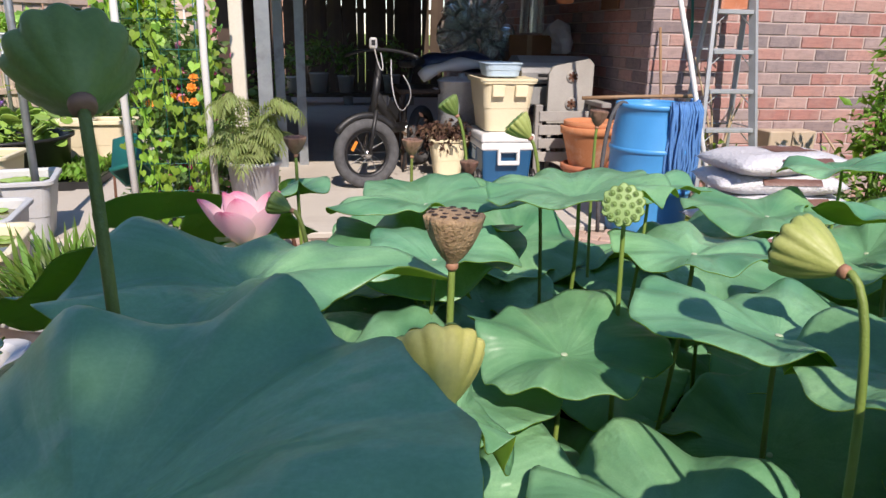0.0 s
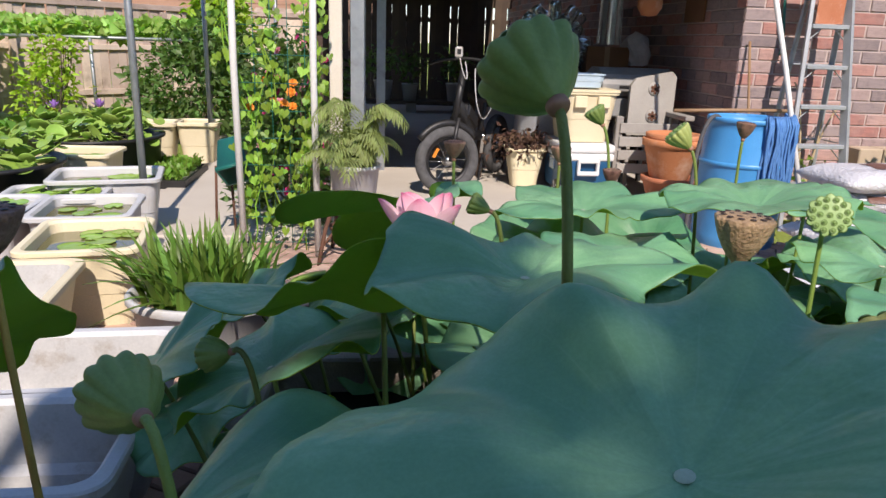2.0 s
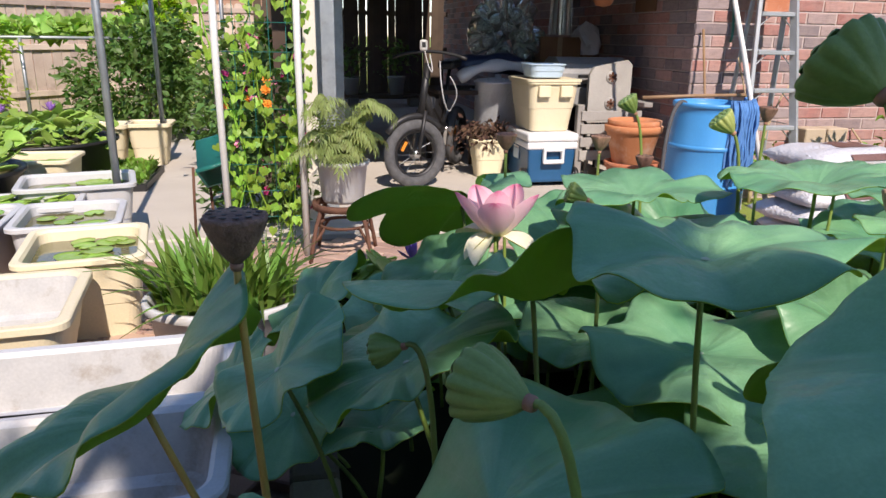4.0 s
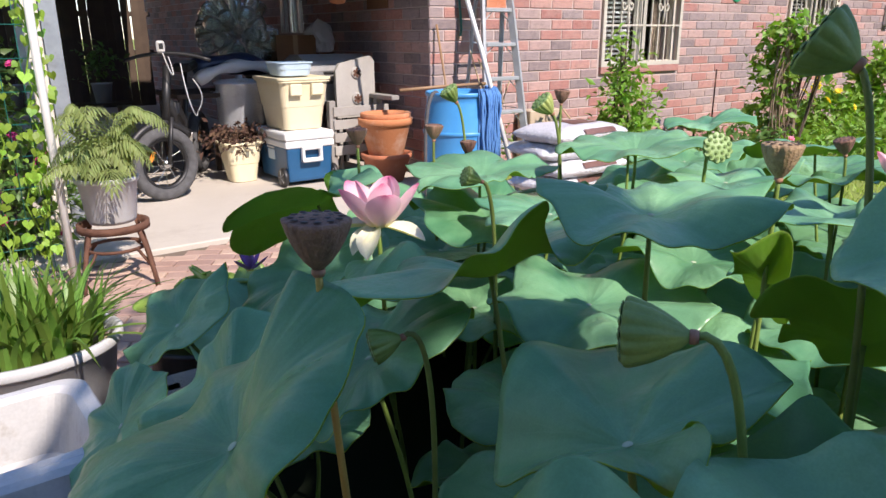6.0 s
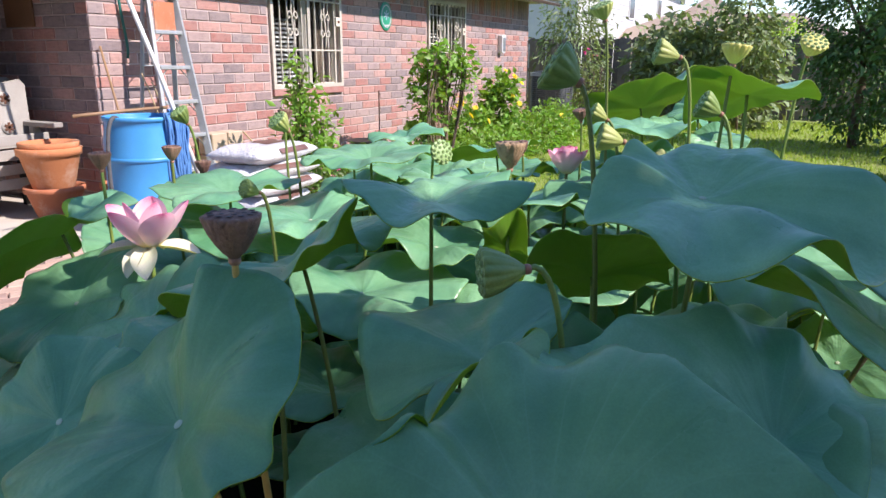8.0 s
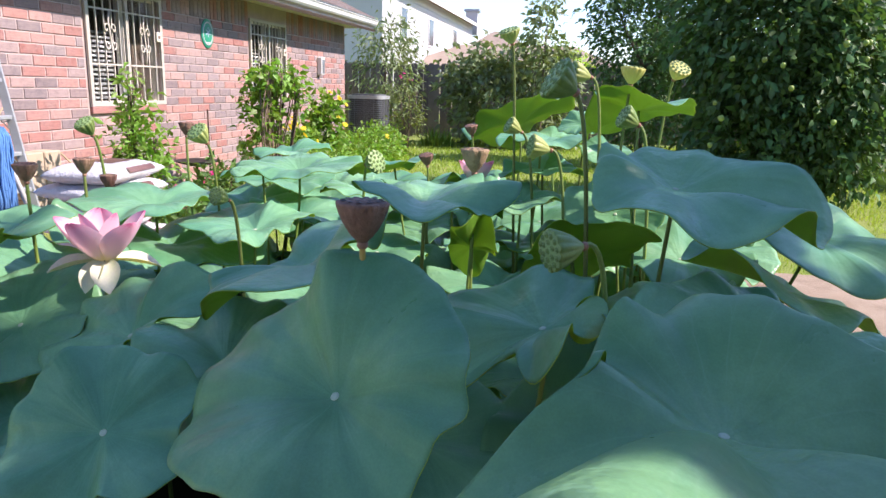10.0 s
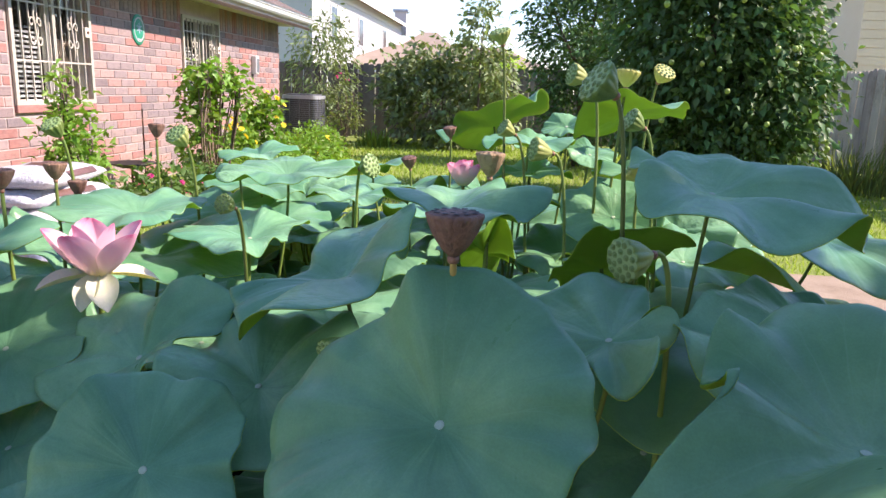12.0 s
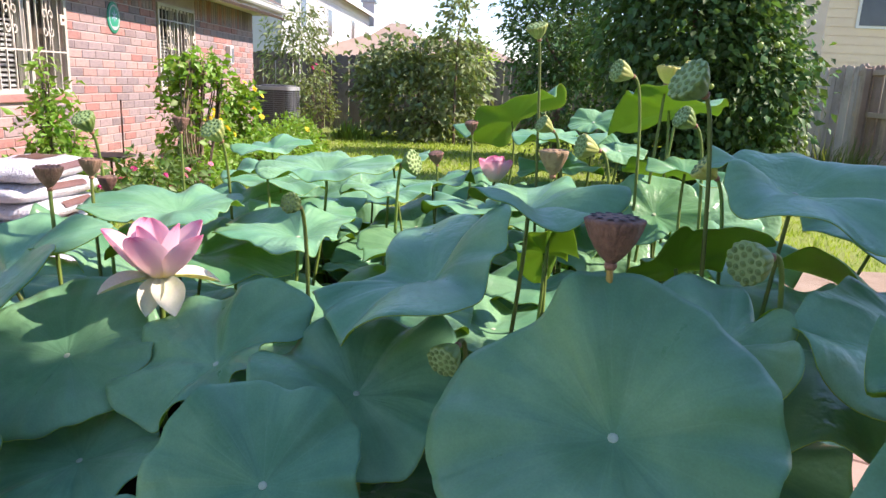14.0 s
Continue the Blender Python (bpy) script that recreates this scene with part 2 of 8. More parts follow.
def brick_skin(name, island):
    n = Nodes(name)
    r = n.island() if island else n.chance()
    p = n.position()
    tone = n.ramp(r, (0.0, (0.41, 0.185, 0.160)), (0.26, (0.50, 0.275, 0.238)), (0.46, (0.53, 0.355, 0.32)), (0.52, (0.25, 0.20, 0.205)), (0.80, (0.375, 0.30, 0.298)), (1.0, (0.445, 0.32, 0.30)))
    big = n.noise(p, 7.0, 6.0, 0.65)
    fine = n.noise(p, 130.0, 4.0)
    col = n.mix(n.math("MULTIPLY", n.ramp(big, (0.42, (0, 0, 0)), (0.70, (1, 1, 1))), 0.45), tone, (0.39, 0.30, 0.275))
    col = n.mix(n.math("MULTIPLY", n.ramp(n.noise(p, 19.0, 5.0, 0.7), (0.5, (0, 0, 0)), (0.7, (1, 1, 1))), 0.5), col, n.mix(1.0, col, (0.55, 0.55, 0.6), "MULTIPLY"))
    col = n.mix(n.math("MULTIPLY", fine, 0.4), col, n.mix(1.0, col, (0.62, 0.6, 0.6), "MULTIPLY"))
    flat = n.add("ShaderNodeMapping")
    n.link(p, flat.inputs["Vector"])
    flat.inputs["Scale"].default_value = (9.0, 9.0, 70.0)
    streak = n.ramp(n.noise(flat.outputs[0], 1.0, 4.0, 0.65), (0.44, (0, 0, 0)), (0.62, (1, 1, 1)))
    col = n.mix(n.math("MULTIPLY", streak, 0.42), col, n.mix(1.0, col, (0.66, 0.68, 0.74), "MULTIPLY"))
    n.link(col, n.bsdf.inputs["Base Color"])
    n.bsdf.inputs["Roughness"].default_value = 0.9
    n.bsdf.inputs["Specular IOR Level"].default_value = 0.2
    n.bump(n.math("ADD", fine, n.noise(p, 45.0, 4.0)), 0.6, 0.006)
    return n.m


BRICK = brick_skin("brick", False)
BRICK_FAR = brick_skin("brick_far", True)
MORTAR = surface("mortar", (0.46, 0.365, 0.34), (0.59, 0.475, 0.445), 9, 160, 0.95, bump=0.5, dist=0.004)
CONCRETE = surface("concrete_slab", (0.50, 0.45, 0.39), (0.62, 0.57, 0.50), 1.4, 120, 0.9, bump=0.25, dist=0.003, stain=(0.36, 0.31, 0.27))
PAVER = surface("paver", (0.40, 0.26, 0.20), (0.52, 0.37, 0.30), 6, 150, 0.9, bump=0.5, dist=0.003, vary=0.22)
PAVER_FAR = surface("paver_far", (0.40, 0.26, 0.20), (0.52, 0.37, 0.30), 6, 150, 0.9, bump=0.5, dist=0.003, island=0.22)
JOINT = surface("joint_sand", (0.13, 0.10, 0.075), (0.22, 0.17, 0.13), 5, 200, 0.95, bump=0.6, dist=0.004, stain=(0.08, 0.10, 0.03))
SOIL = surface("bare_soil", (0.30, 0.22, 0.15), (0.44, 0.34, 0.25), 3, 120, 0.95, bump=0.7, dist=0.01, stain=(0.16, 0.11, 0.07))
LAWN = surface("lawn_ground", (0.20, 0.27, 0.04), (0.29, 0.36, 0.07), 2.0, 90, 0.95, bump=0.8, dist=0.02, stain=(0.22, 0.24, 0.07))
GRASS = surface("lawn_blades", (0.25, 0.37, 0.05), (0.36, 0.47, 0.085), 1.2, 60, 0.6, bump=0, island=0.13, glow_through=0.3)
FENCE = surface("weathered_fence", (0.16, 0.125, 0.105), (0.27, 0.215, 0.18), 3.0, 70, 0.9, bump=0.6, dist=0.004, vary=0.3, stain=(0.10, 0.08, 0.07))
FENCE_PALE = surface("pale_fence", (0.50, 0.39, 0.32), (0.66, 0.54, 0.45), 3.0, 70, 0.9, bump=0.6, dist=0.004, vary=0.25, stain=(0.22, 0.17, 0.13))
GRILLE = surface("grille_cream", (0.50, 0.46, 0.39), (0.60, 0.56, 0.49), 6, 160, 0.6, bump=0.1)
TRIM = surface("cream_trim", (0.66, 0.60, 0.50), (0.76, 0.71, 0.62), 3, 120, 0.6, bump=0.1)
WHITE = surface("white_paint", (0.72, 0.71, 0.68), (0.82, 0.81, 0.78), 3, 120, 0.5, bump=0.1)
SHINGLE = surface("roof_shingle", (0.13, 0.095, 0.085), (0.23, 0.18, 0.16), 6, 200, 0.95, bump=0.7, dist=0.006, vary=0.2, island=0.2)
# dark wood, also on closed-in walls where it stands for their dimness
DARKWOOD_DIM = surface("dark_wood_dim_walls", (0.055, 0.036, 0.024), (0.11, 0.075, 0.05), 4, 90, 0.8, bump=0.3, vary=0.3)
BLACK = surface("black_plastic", (0.012, 0.012, 0.013), (0.025, 0.025, 0.027), 8, 200, 0.45, bump=0.1)
GREYMETAL = surface("galvanised_metal", (0.30, 0.33, 0.36), (0.44, 0.47, 0.50), 10, 220, 0.45, 0.6, bump=0.1, stain=(0.22, 0.22, 0.22))
STEEL = surface("brushed_steel", (0.55, 0.56, 0.58), (0.68, 0.69, 0.70), 14, 260, 0.28, 1.0, bump=0.08)
RUST = surface("rusty_iron", (0.10, 0.045, 0.03), (0.22, 0.11, 0.07), 20, 200, 0.85, 0.3, bump=0.5)
BARK = surface("bark", (0.10, 0.07, 0.05), (0.20, 0.15, 0.11), 12, 80, 0.95, bump=0.9, dist=0.01)


def window_glass():
    n = Nodes("window_glass")
    n.bsdf.inputs["Base Color"].default_value = (0.85, 0.9, 0.9, 1)
    n.bsdf.inputs["Transmission Weight"].default_value = 1.0
    n.bsdf.inputs["Roughness"].default_value = 0.02
    n.bsdf.inputs["IOR"].default_value = 1.3
    return n.m


GLASS = window_glass()


def pond_water():
    n = Nodes("pond_water")
    n.bsdf.inputs["Base Color"].default_value = (0.012, 0.016, 0.010, 1)
    n.bsdf.inputs["Roughness"].default_value = 0.5
    n.bsdf.inputs["Specular IOR Level"].default_value = 0.02
    n.bump(n.noise(n.position(), 14, 2.0), 0.08, 0.01)
    return n.m


WATER = pond_water()

# ---- building helpers ----


def mesh_of(name, verts, faces, mats=(), slots=None, smooth=False, uvs=None):
    me = bpy.data.meshes.new(name)
    me.from_pydata([tuple(v) for v in verts], [], [tuple(int(i) for i in f) for f in faces])
    for m in mats:
        me.materials.append(m)
    if slots is not None:
        me.polygons.foreach_set("material_index", [int(s) for s in slots])
    if smooth:
        me.polygons.foreach_set("use_smooth", [True] * len(me.polygons))
    if uvs is not None:
        lay = me.uv_layers.new(name="map")
        idx = np.zeros(len(me.loops), dtype=np.int32)
        me.loops.foreach_get("vertex_index", idx)
        lay.data.foreach_set("uv", np.asarray(uvs, dtype=np.float32)[idx].ravel())
    me.update()
    return me


def thing(name, label, category, at=(0, 0, 0), rz=0.0, group="", kind=""):
    ob = new(name)
    ob.empty_display_size = 0.05
    ob.matrix_basis = pose(*at, 0, 0, rz)
    return tagged(ob, label, category, group, kind)


def part(name, bm, material, parent=None, label="", smooth=False, kind=""):
    """Links a bmesh, or a mesh, as one mesh object under a thing or part."""
    if isinstance(bm, bmesh.types.BMesh):
        me = bpy.data.meshes.new(name)
        bm.to_mesh(me)
        bm.free()
        if smooth:
            me.polygons.foreach_set("use_smooth", [True] * len(me.polygons))
    else:
        me = bm
    if material is not None and not me.materials:
        me.materials.append(material)
    ob = new(name, me)
    ob.parent = parent
    if label:
        ob["label"] = label
    if kind:
        ob["kind"] = kind
    return ob


def box(x0, y0, z0, x1, y1, z1, bevel=0.0, seg=1):
    bm = bmesh.new()
    bmesh.ops.create_cube(bm, size=1.0, matrix=Matrix.LocRotScale(((x0 + x1) / 2, (y0 + y1) / 2, (z0 + z1) / 2), None, (x1 - x0, y1 - y0, z1 - z0)))
    if bevel:
        bmesh.ops.bevel(bm, geom=bm.edges[:], offset=bevel, segments=seg, affect="EDGES", profile=0.5)
    return bm


def slab(centre, size, turn=(0, 0, 0), bevel=0.0):
    """A turned box."""
    bm = box(-size[0] / 2, -size[1] / 2, -size[2] / 2, size[0] / 2, size[1] / 2, size[2] / 2, bevel)
    bm.transform(pose(*centre, *turn))
    return bm


def joined(*bms):
    out = bmesh.new()
    for b in bms:
        tmp = bpy.data.meshes.new("tmp")
        b.to_mesh(tmp)
        b.free()
        out.from_mesh(tmp)
        bpy.data.meshes.remove(tmp)
    return out


def tube_mesh(name, points, radii, material, sides=8, caps=True):
    """A tapered tube along points."""
    pts = [Vector(p) for p in points]
    verts, faces = [], []
    side = None
    for i, p in enumerate(pts):
        d = (pts[min(i + 1, len(pts) - 1)] - pts[max(i - 1, 0)]).normalized()
        if side is None:
            side = d.orthogonal().normalized()
        side = (side - d * side.dot(d)).normalized()
        up = d.cross(side)
        r = radii[i] if hasattr(radii, "__len__") else radii
        for k in range(sides):
            a = 2 * math.pi * k / sides
            verts.append(p + (side * math.cos(a) + up * math.sin(a)) * r)
    for i in range(len(pts) - 1):
        for k in range(sides):
            a, b = i * sides + k, i * sides + (k + 1) % sides
            faces.append((a, b, b + sides, a + sides))
    if caps:
        faces.append(tuple(range(sides))[::-1])
        faces.append(tuple((len(pts) - 1) * sides + k for k in range(sides)))
    return mesh_of(name, verts, faces, [material] if material else [], smooth=True)


def bezier(p0, p1, p2, p3, n=14):
    p0, p1, p2, p3 = (Vector(p) for p in (p0, p1, p2, p3))
    return [p0 * (1 - t) ** 3 + p1 * 3 * t * (1 - t) ** 2 + p2 * 3 * t * t * (1 - t) + p3 * t ** 3 for t in (i / n for i in range(n + 1))]


def lathe(name, profile, material, sides=32, axis=(0, 0, 0), sx=1.0, sy=1.0, ripple=None, closed=False):
    """A turned shape from (radius, height) pairs; ripple(angle, index) scales the radius."""
    verts, faces = [], []
    for i, (r, z) in enumerate(profile):
        for k in range(sides):
            a = 2 * math.pi * k / sides
            q = r * (ripple(a, i) if ripple else 1.0)
            verts.append((axis[0] + q * math.cos(a) * sx, axis[1] + q * math.sin(a) * sy, axis[2] + z))
    for i in range(len(profile) - 1):
        for k in range(sides):
            a, b = i * sides + k, i * sides + (k + 1) % sides
            faces.append((a, b, b + sides, a + sides))
    if closed:
        faces.append(tuple(range(sides))[::-1])
        faces.append(tuple((len(profile) - 1) * sides + k for k in range(sides)))
    return mesh_of(name, verts, faces, [material], smooth=True)


def leaf_cloud(name, spots, normals, size, material, rng, aspect=0.45, droop=0.3, jitter=0.4):
    """Many small folded leaves, four triangles each, in one mesh."""
    n = len(spots)
    spots = np.asarray(spots, dtype=float)
    dirs = np.asarray(normals, dtype=float) + rng.normal(0, 0.55, (n, 3))
    dirs[:, 2] -= droop
    dirs /= np.linalg.norm(dirs, axis=1)[:, None]
    ref = rng.normal(0, 1, (n, 3)) + np.array([0, 0, 1.2])
    side = np.cross(dirs, ref)
    side /= np.linalg.norm(side, axis=1)[:, None]
    up = np.cross(side, dirs)
    s = size * (1 + jitter * rng.uniform(-1, 1, n))[:, None]
    a = spots
    tip = spots + dirs * s - up * s * 0.18
    mid = spots + dirs * s * 0.45 + up * s * 0.04
    l = mid + side * s * aspect * 0.5 + up * s * 0.10
    r = mid - side * s * aspect * 0.5 + up * s * 0.10
    verts = np.stack([a, l, tip, r, mid], axis=1).reshape(-1, 3)
    base = np.arange(n)[:, None] * 5
    faces = (np.array([[0, 4, 1], [1, 4, 2], [2, 4, 3], [3, 4, 0]])[None] + base[:, :, None]).reshape(-1, 3)
    me = bpy.data.meshes.new(name)
    me.vertices.add(len(verts))
    me.vertices.foreach_set("co", verts.astype(np.float32).ravel())
    me.loops.add(len(faces) * 3)
    me.loops.foreach_set("vertex_index", faces.astype(np.int32).ravel())
    me.polygons.add(len(faces))
    me.polygons.foreach_set("loop_start", np.arange(0, len(faces) * 3, 3, dtype=np.int32))
    me.materials.append(material)
    me.update(calc_edges=True)
    return me

# ---- ground and large structure ----
WALL_Y, CORNER_X, END_X, EAVE_Z = 5.13, 2.43, 11.72, 2.20
SLAB_EDGE = 4.30


def ground_sheet():
    """One sheet of lawn ground to the horizon."""
    bm = bmesh.new()
    bmesh.ops.create_grid(bm, x_segments=60, y_segments=60, size=1.0)
    for v in bm.verts:
        s = lambda q: math.copysign(abs(q) ** 3, q) * 600
        v.co = (s(v.co.x) + 4, s(v.co.y), -0.075 + 0.012 * noise.noise((s(v.co.x) * 0.7, s(v.co.y) * 0.7, 0)))
    return tagged(part("ground", bm, LAWN, smooth=True), "lawn ground of the garden reaching to the fences", "ground", kind="structure")


ground_sheet()
tagged(part("floor_slab", box(-1.9, SLAB_EDGE, -0.16, CORNER_X, 14.6, 0.0, 0.008), CONCRETE), "pale worn concrete slab under the carport", "floor", kind="structure")
tagged(part("garden_path", box(-2.15, SLAB_EDGE - 0.35, -0.16, -1.06, 13.5, -0.012, 0.01), CONCRETE), "pale concrete path between the tubs", "path", kind="structure")
pavement = tagged(part("pavement", box(-3.4, -1.2, -0.16, 2.6, SLAB_EDGE - 0.006, -0.034), JOINT), "herringbone brick pavement with sandy joints", "pavement", kind="structure")
tagged(part("bare_ground", box(0.85, -2.9, -0.15, 3.4, -0.02, -0.012, 0.004), SOIL), "sandy bare soil beside the pond", "ground", kind="structure")

BLOCKS = surface("pond_block", (0.22, 0.19, 0.16), (0.33, 0.29, 0.25), 8, 120, 0.95, bump=0.7, dist=0.005, vary=0.2)

# lotus pond: block ring with a liner and dark water
pond = thing("lotus_pond", "raised pond of grey concrete blocks with dark water", "pond", (0.30, 1.00, -0.05), kind="structure")
PX0, PX1, PY0, PY1 = -0.92, 1.32, -0.92, 1.02


def block_ring():
    me = None
    for side in range(4):
        along = (PX1 - PX0) if side % 2 == 0 else (PY1 - PY0)
        count = int(along // 0.30)
        step = along / count
        for row in range(2):
            for i in range(count):
                bm = box(-step / 2 + 0.004, -0.055, 0.003, step / 2 - 0.004, 0.055, 0.142, 0.008)
                b = part("block", bm, BLOCKS, pond)
                t = (i + 0.5) * step
                at = [(PX0 + t, PY0), (PX1, PY0 + t), (PX0 + t, PY1), (PX0, PY0 + t)][side]
                b.matrix_basis = pose(at[0], at[1], 0.02 + row * 0.145, 0, 0, 90 * (side % 2))


block_ring()
part("water", box(PX0 + 0.06, PY0 + 0.06, 0.0, PX1 - 0.06, PY1 - 0.06, 0.20), WATER, pond, "dark still water")


def house_walls():
    """Mortar core of the brick house; the bricks stand proud of it."""
    bm = bmesh.new()
    openings = [(4.49, 5.65), (7.80, 8.94)]
    zb, zt = 0.86, 1.97
    xs = [CORNER_X] + [q for o in openings for q in o] + [END_X]
    parts = []
    for i in range(len(xs) - 1):
        if i % 2 == 0:
            parts.append(box(xs[i], WALL_Y, -0.12, xs[i + 1], WALL_Y + 0.22, EAVE_Z + 0.15))
        else:
            parts.append(box(xs[i], WALL_Y, -0.12, xs[i + 1], WALL_Y + 0.22, zb))
            parts.append(box(xs[i], WALL_Y, zt, xs[i + 1], WALL_Y + 0.22, EAVE_Z + 0.15))
    bm.free()
    return joined(*parts)


wall_front = tagged(part("wall_front", house_walls(), MORTAR), "red and grey brick house wall with pale mortar", "wall", kind="structure")
wall_return = tagged(part("wall_return", box(CORNER_X, WALL_Y + 0.224, -0.12, CORNER_X + 0.22, 14.4, 2.5), MORTAR), "brick side wall of the carport in shade", "wall", kind="structure")
tagged(part("wall_end", box(END_X - 0.22, WALL_Y + 0.224, -0.12, END_X, 13.0, 2.35), MORTAR), "far brick end wall of the house", "wall", kind="structure")
# dark colour stands for the dim room seen through the windows
tagged(part("wall_inner", box(CORNER_X + 0.23, 8.0, -0.12, END_X - 0.23, 8.2, 2.3), DARKWOOD_DIM), "inner wall coloured dark to stand for the dim room", "wall", kind="structure")

# roof: soffit, fascia, gutter, shingled slope
roof = thing("roof", "brown shingled house roof with cream eaves and gutter", "roof", (0, 0, 0), kind="structure")
part("soffit", box(CORNER_X - 0.35, 4.72, EAVE_Z, END_X + 0.42, WALL_Y + 0.5, EAVE_Z + 0.02), TRIM, roof, "cream soffit")
part("fascia", box(CORNER_X - 0.35, 4.69, EAVE_Z - 0.01, END_X + 0.44, 4.718, EAVE_Z + 0.16), TRIM, roof, "cream fascia board")
gut = bmesh.new()
prof = [(0, 0.0), (-0.05, 0.0), (-0.075, 0.03), (-0.085, 0.09), (-0.10, 0.095), (-0.10, 0.105), (-0.075, 0.105), (-0.065, 0.035), (-0.045, 0.012), (0, 0.012)]
ends = [[gut.verts.new((x, 4.686 + py, EAVE_Z + 0.04 + pz)) for py, pz in prof] for x in (CORNER_X - 0.35, END_X + 0.46)]
for i in range(len(prof)):
    j = (i + 1) % len(prof)
    gut.faces.new((ends[0][i], ends[0][j], ends[1][j], ends[1][i]))
part("gutter", gut, WHITE, roof, "white gutter")


def shingle_slope(x0, x1, y0, z0, rise, rows, width, run):
    bms = []
    verts, faces = [], []
    rng = random.Random(4)
    for r in range(rows):
        y, z = y0 + r * run, z0 + r * run * rise
        x = x0 - rng.uniform(0, width)
        while x < x1:
            a, b = max(x, x0), min(x + width - 0.006, x1)
            if b > a:
                k = len(verts)
                lift = rng.uniform(0.010, 0.016)
                verts += [(a, y, z + lift), (b, y, z + lift), (b, y + run * 1.3, z + run * 1.3 * rise + 0.003), (a, y + run * 1.3, z + run * 1.3 * rise + 0.003), (a, y, z - 0.002), (b, y, z - 0.002)]
                faces += [(k, k + 1, k + 2, k + 3), (k + 4, k + 5, k + 1, k)]
            x += width
    return mesh_of("shingles", verts, faces, [SHINGLE])


part("roof_deck", slab(((CORNER_X + END_X) / 2, 7.2, 3.30), (END_X - CORNER_X + 0.8, 5.6, 0.04), (24.2, 0, 0)), DARKWOOD_DIM, roof)
part("shingles", shingle_slope(CORNER_X - 0.36, END_X + 0.46, 4.66, EAVE_Z + 0.19, 0.45, 22, 0.33, 0.14), None, roof, "brown shingles", kind="stuff")

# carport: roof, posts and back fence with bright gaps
tagged(part("ceiling", box(-0.75, 4.75, 2.42, CORNER_X - 0.36, 14.5, 2.56), DARKWOOD_DIM), "dark timber carport roof", "ceiling", kind="structure")
tagged(part("carport_beam", box(-0.75, 4.62, 2.16, CORNER_X - 0.36, 4.74, 2.44), TRIM), "cream carport beam", "beam", kind="structure")
# gable boards and left wall are additions that keep sky light out
tagged(part("carport_gable", box(-0.64, 14.0, 1.84, CORNER_X, 14.06, 2.42), DARKWOOD_DIM), "dark boards added above the fence to shut out the sky", "wall", kind="structure")
tagged(part("wall_left", box(-0.74, 5.6, -0.1, -0.64, 10.2, 2.42), DARKWOOD_DIM), "dark board wall added to keep light out of the carport", "wall", kind="structure")


def fence_run(name, label, p0, p1, height, board, gap, material, seed, top=0.0, z0=-0.06, rails=(0.25, 0.95, 1.6), rail_side=1, posts=2.4):
    """A picket fence: boards, rails and posts along a line."""
    rng = random.Random(seed)
    d = Vector((p1[0] - p0[0], p1[1] - p0[1], 0))
    length, ang = d.length, math.degrees(math.atan2(d.y, d.x))
    ob = thing(name, label, "fence", (p0[0], p0[1], z0), ang, kind="structure")
    meshes = []
    for k in range(4):
        h = height + rng.uniform(-0.015, 0.02)
        bm = bmesh.new()
        w = board / 2
        prof = [(-w, 0.03), (w, 0.03), (w, h - 0.035), (w - 0.03, h), (-w + 0.03, h), (-w, h - 0.035)]
        a = [bm.verts.new((x, -0.009, z)) for x, z in prof]
        b = [bm.verts.new((x, 0.009, z)) for x, z in prof]
        bm.faces.new(a)
        bm.faces.new(b[::-1])
        for i in range(6):
            j = (i + 1) % 6
            bm.faces.new((a[j], a[i], b[i], b[j]))
        me = bpy.data.meshes.new("board")
        bm.to_mesh(me)
        bm.free()
        me.materials.append(material)
        meshes.append(me)
    x = board / 2
    while x < length:
        p = part("board", rng.choice(meshes), None, ob)
        p.matrix_basis = pose(x, rng.uniform(-0.003, 0.003), rng.uniform(-0.012, 0.008), rng.uniform(-0.5, 0.5), rng.uniform(-0.8, 0.8), 0)
        x += board + gap * rng.uniform(0.5, 1.5)
    for z in rails:
        part("rail", box(0, rail_side * 0.012, z, length, rail_side * 0.05, z + 0.085, 0.004) if rail_side > 0 else box(0, -0.05, z, length, -0.012, z + 0.085, 0.004), material, ob)
    if posts:
        x = 0.0
        while x <= length:
            part("post", box(x - 0.045, 0.052 if rail_side > 0 else -0.142, 0, x + 0.045, 0.142 if rail_side > 0 else -0.052, height - 0.05, 0.006), material, ob)
            x += posts
    return ob


SPLIT_X = 10.6
FENCE_BROWN = surface("brown_fence", (0.45, 0.30, 0.215), (0.62, 0.44, 0.335), 3.0, 70, 0.9, bump=0.6, dist=0.004, vary=0.25, stain=(0.18, 0.13, 0.10))
fence_run("fence_far", "weathered grey-brown plank fence at the garden end", (15.3, 9.5), (15.3, -5.6), 1.72, 0.137, 0.008, FENCE, 1)
fence_run("fence_side", "greyed plank fence along the garden side", (SPLIT_X, -5.35), (15.2, -5.35), 1.78, 0.14, 0.010, FENCE_PALE, 2, rail_side=-1)
fence_run("fence_near", "brown plank fence with rails and post at the garden side", (5.5, -5.05), (SPLIT_X + 0.1, -5.30), 1.76, 0.14, 0.008, FENCE_BROWN, 4, rail_side=1)
# height raised to shut out the sky above the boards
fence_run("fence_back", "dark picket fence with bright gaps behind the carport", (-1.2, 13.9), (2.4, 13.9), 2.35, 0.133, 0.003, DARKWOOD_DIM, 3, posts=0)
fence_run("fence_left", "sunlit weathered plank fence beyond the vegetable beds", (-7.2, 9.6), (-2.6, 14.2), 1.62, 0.14, 0.008, FENCE_PALE, 5, rail_side=-1)
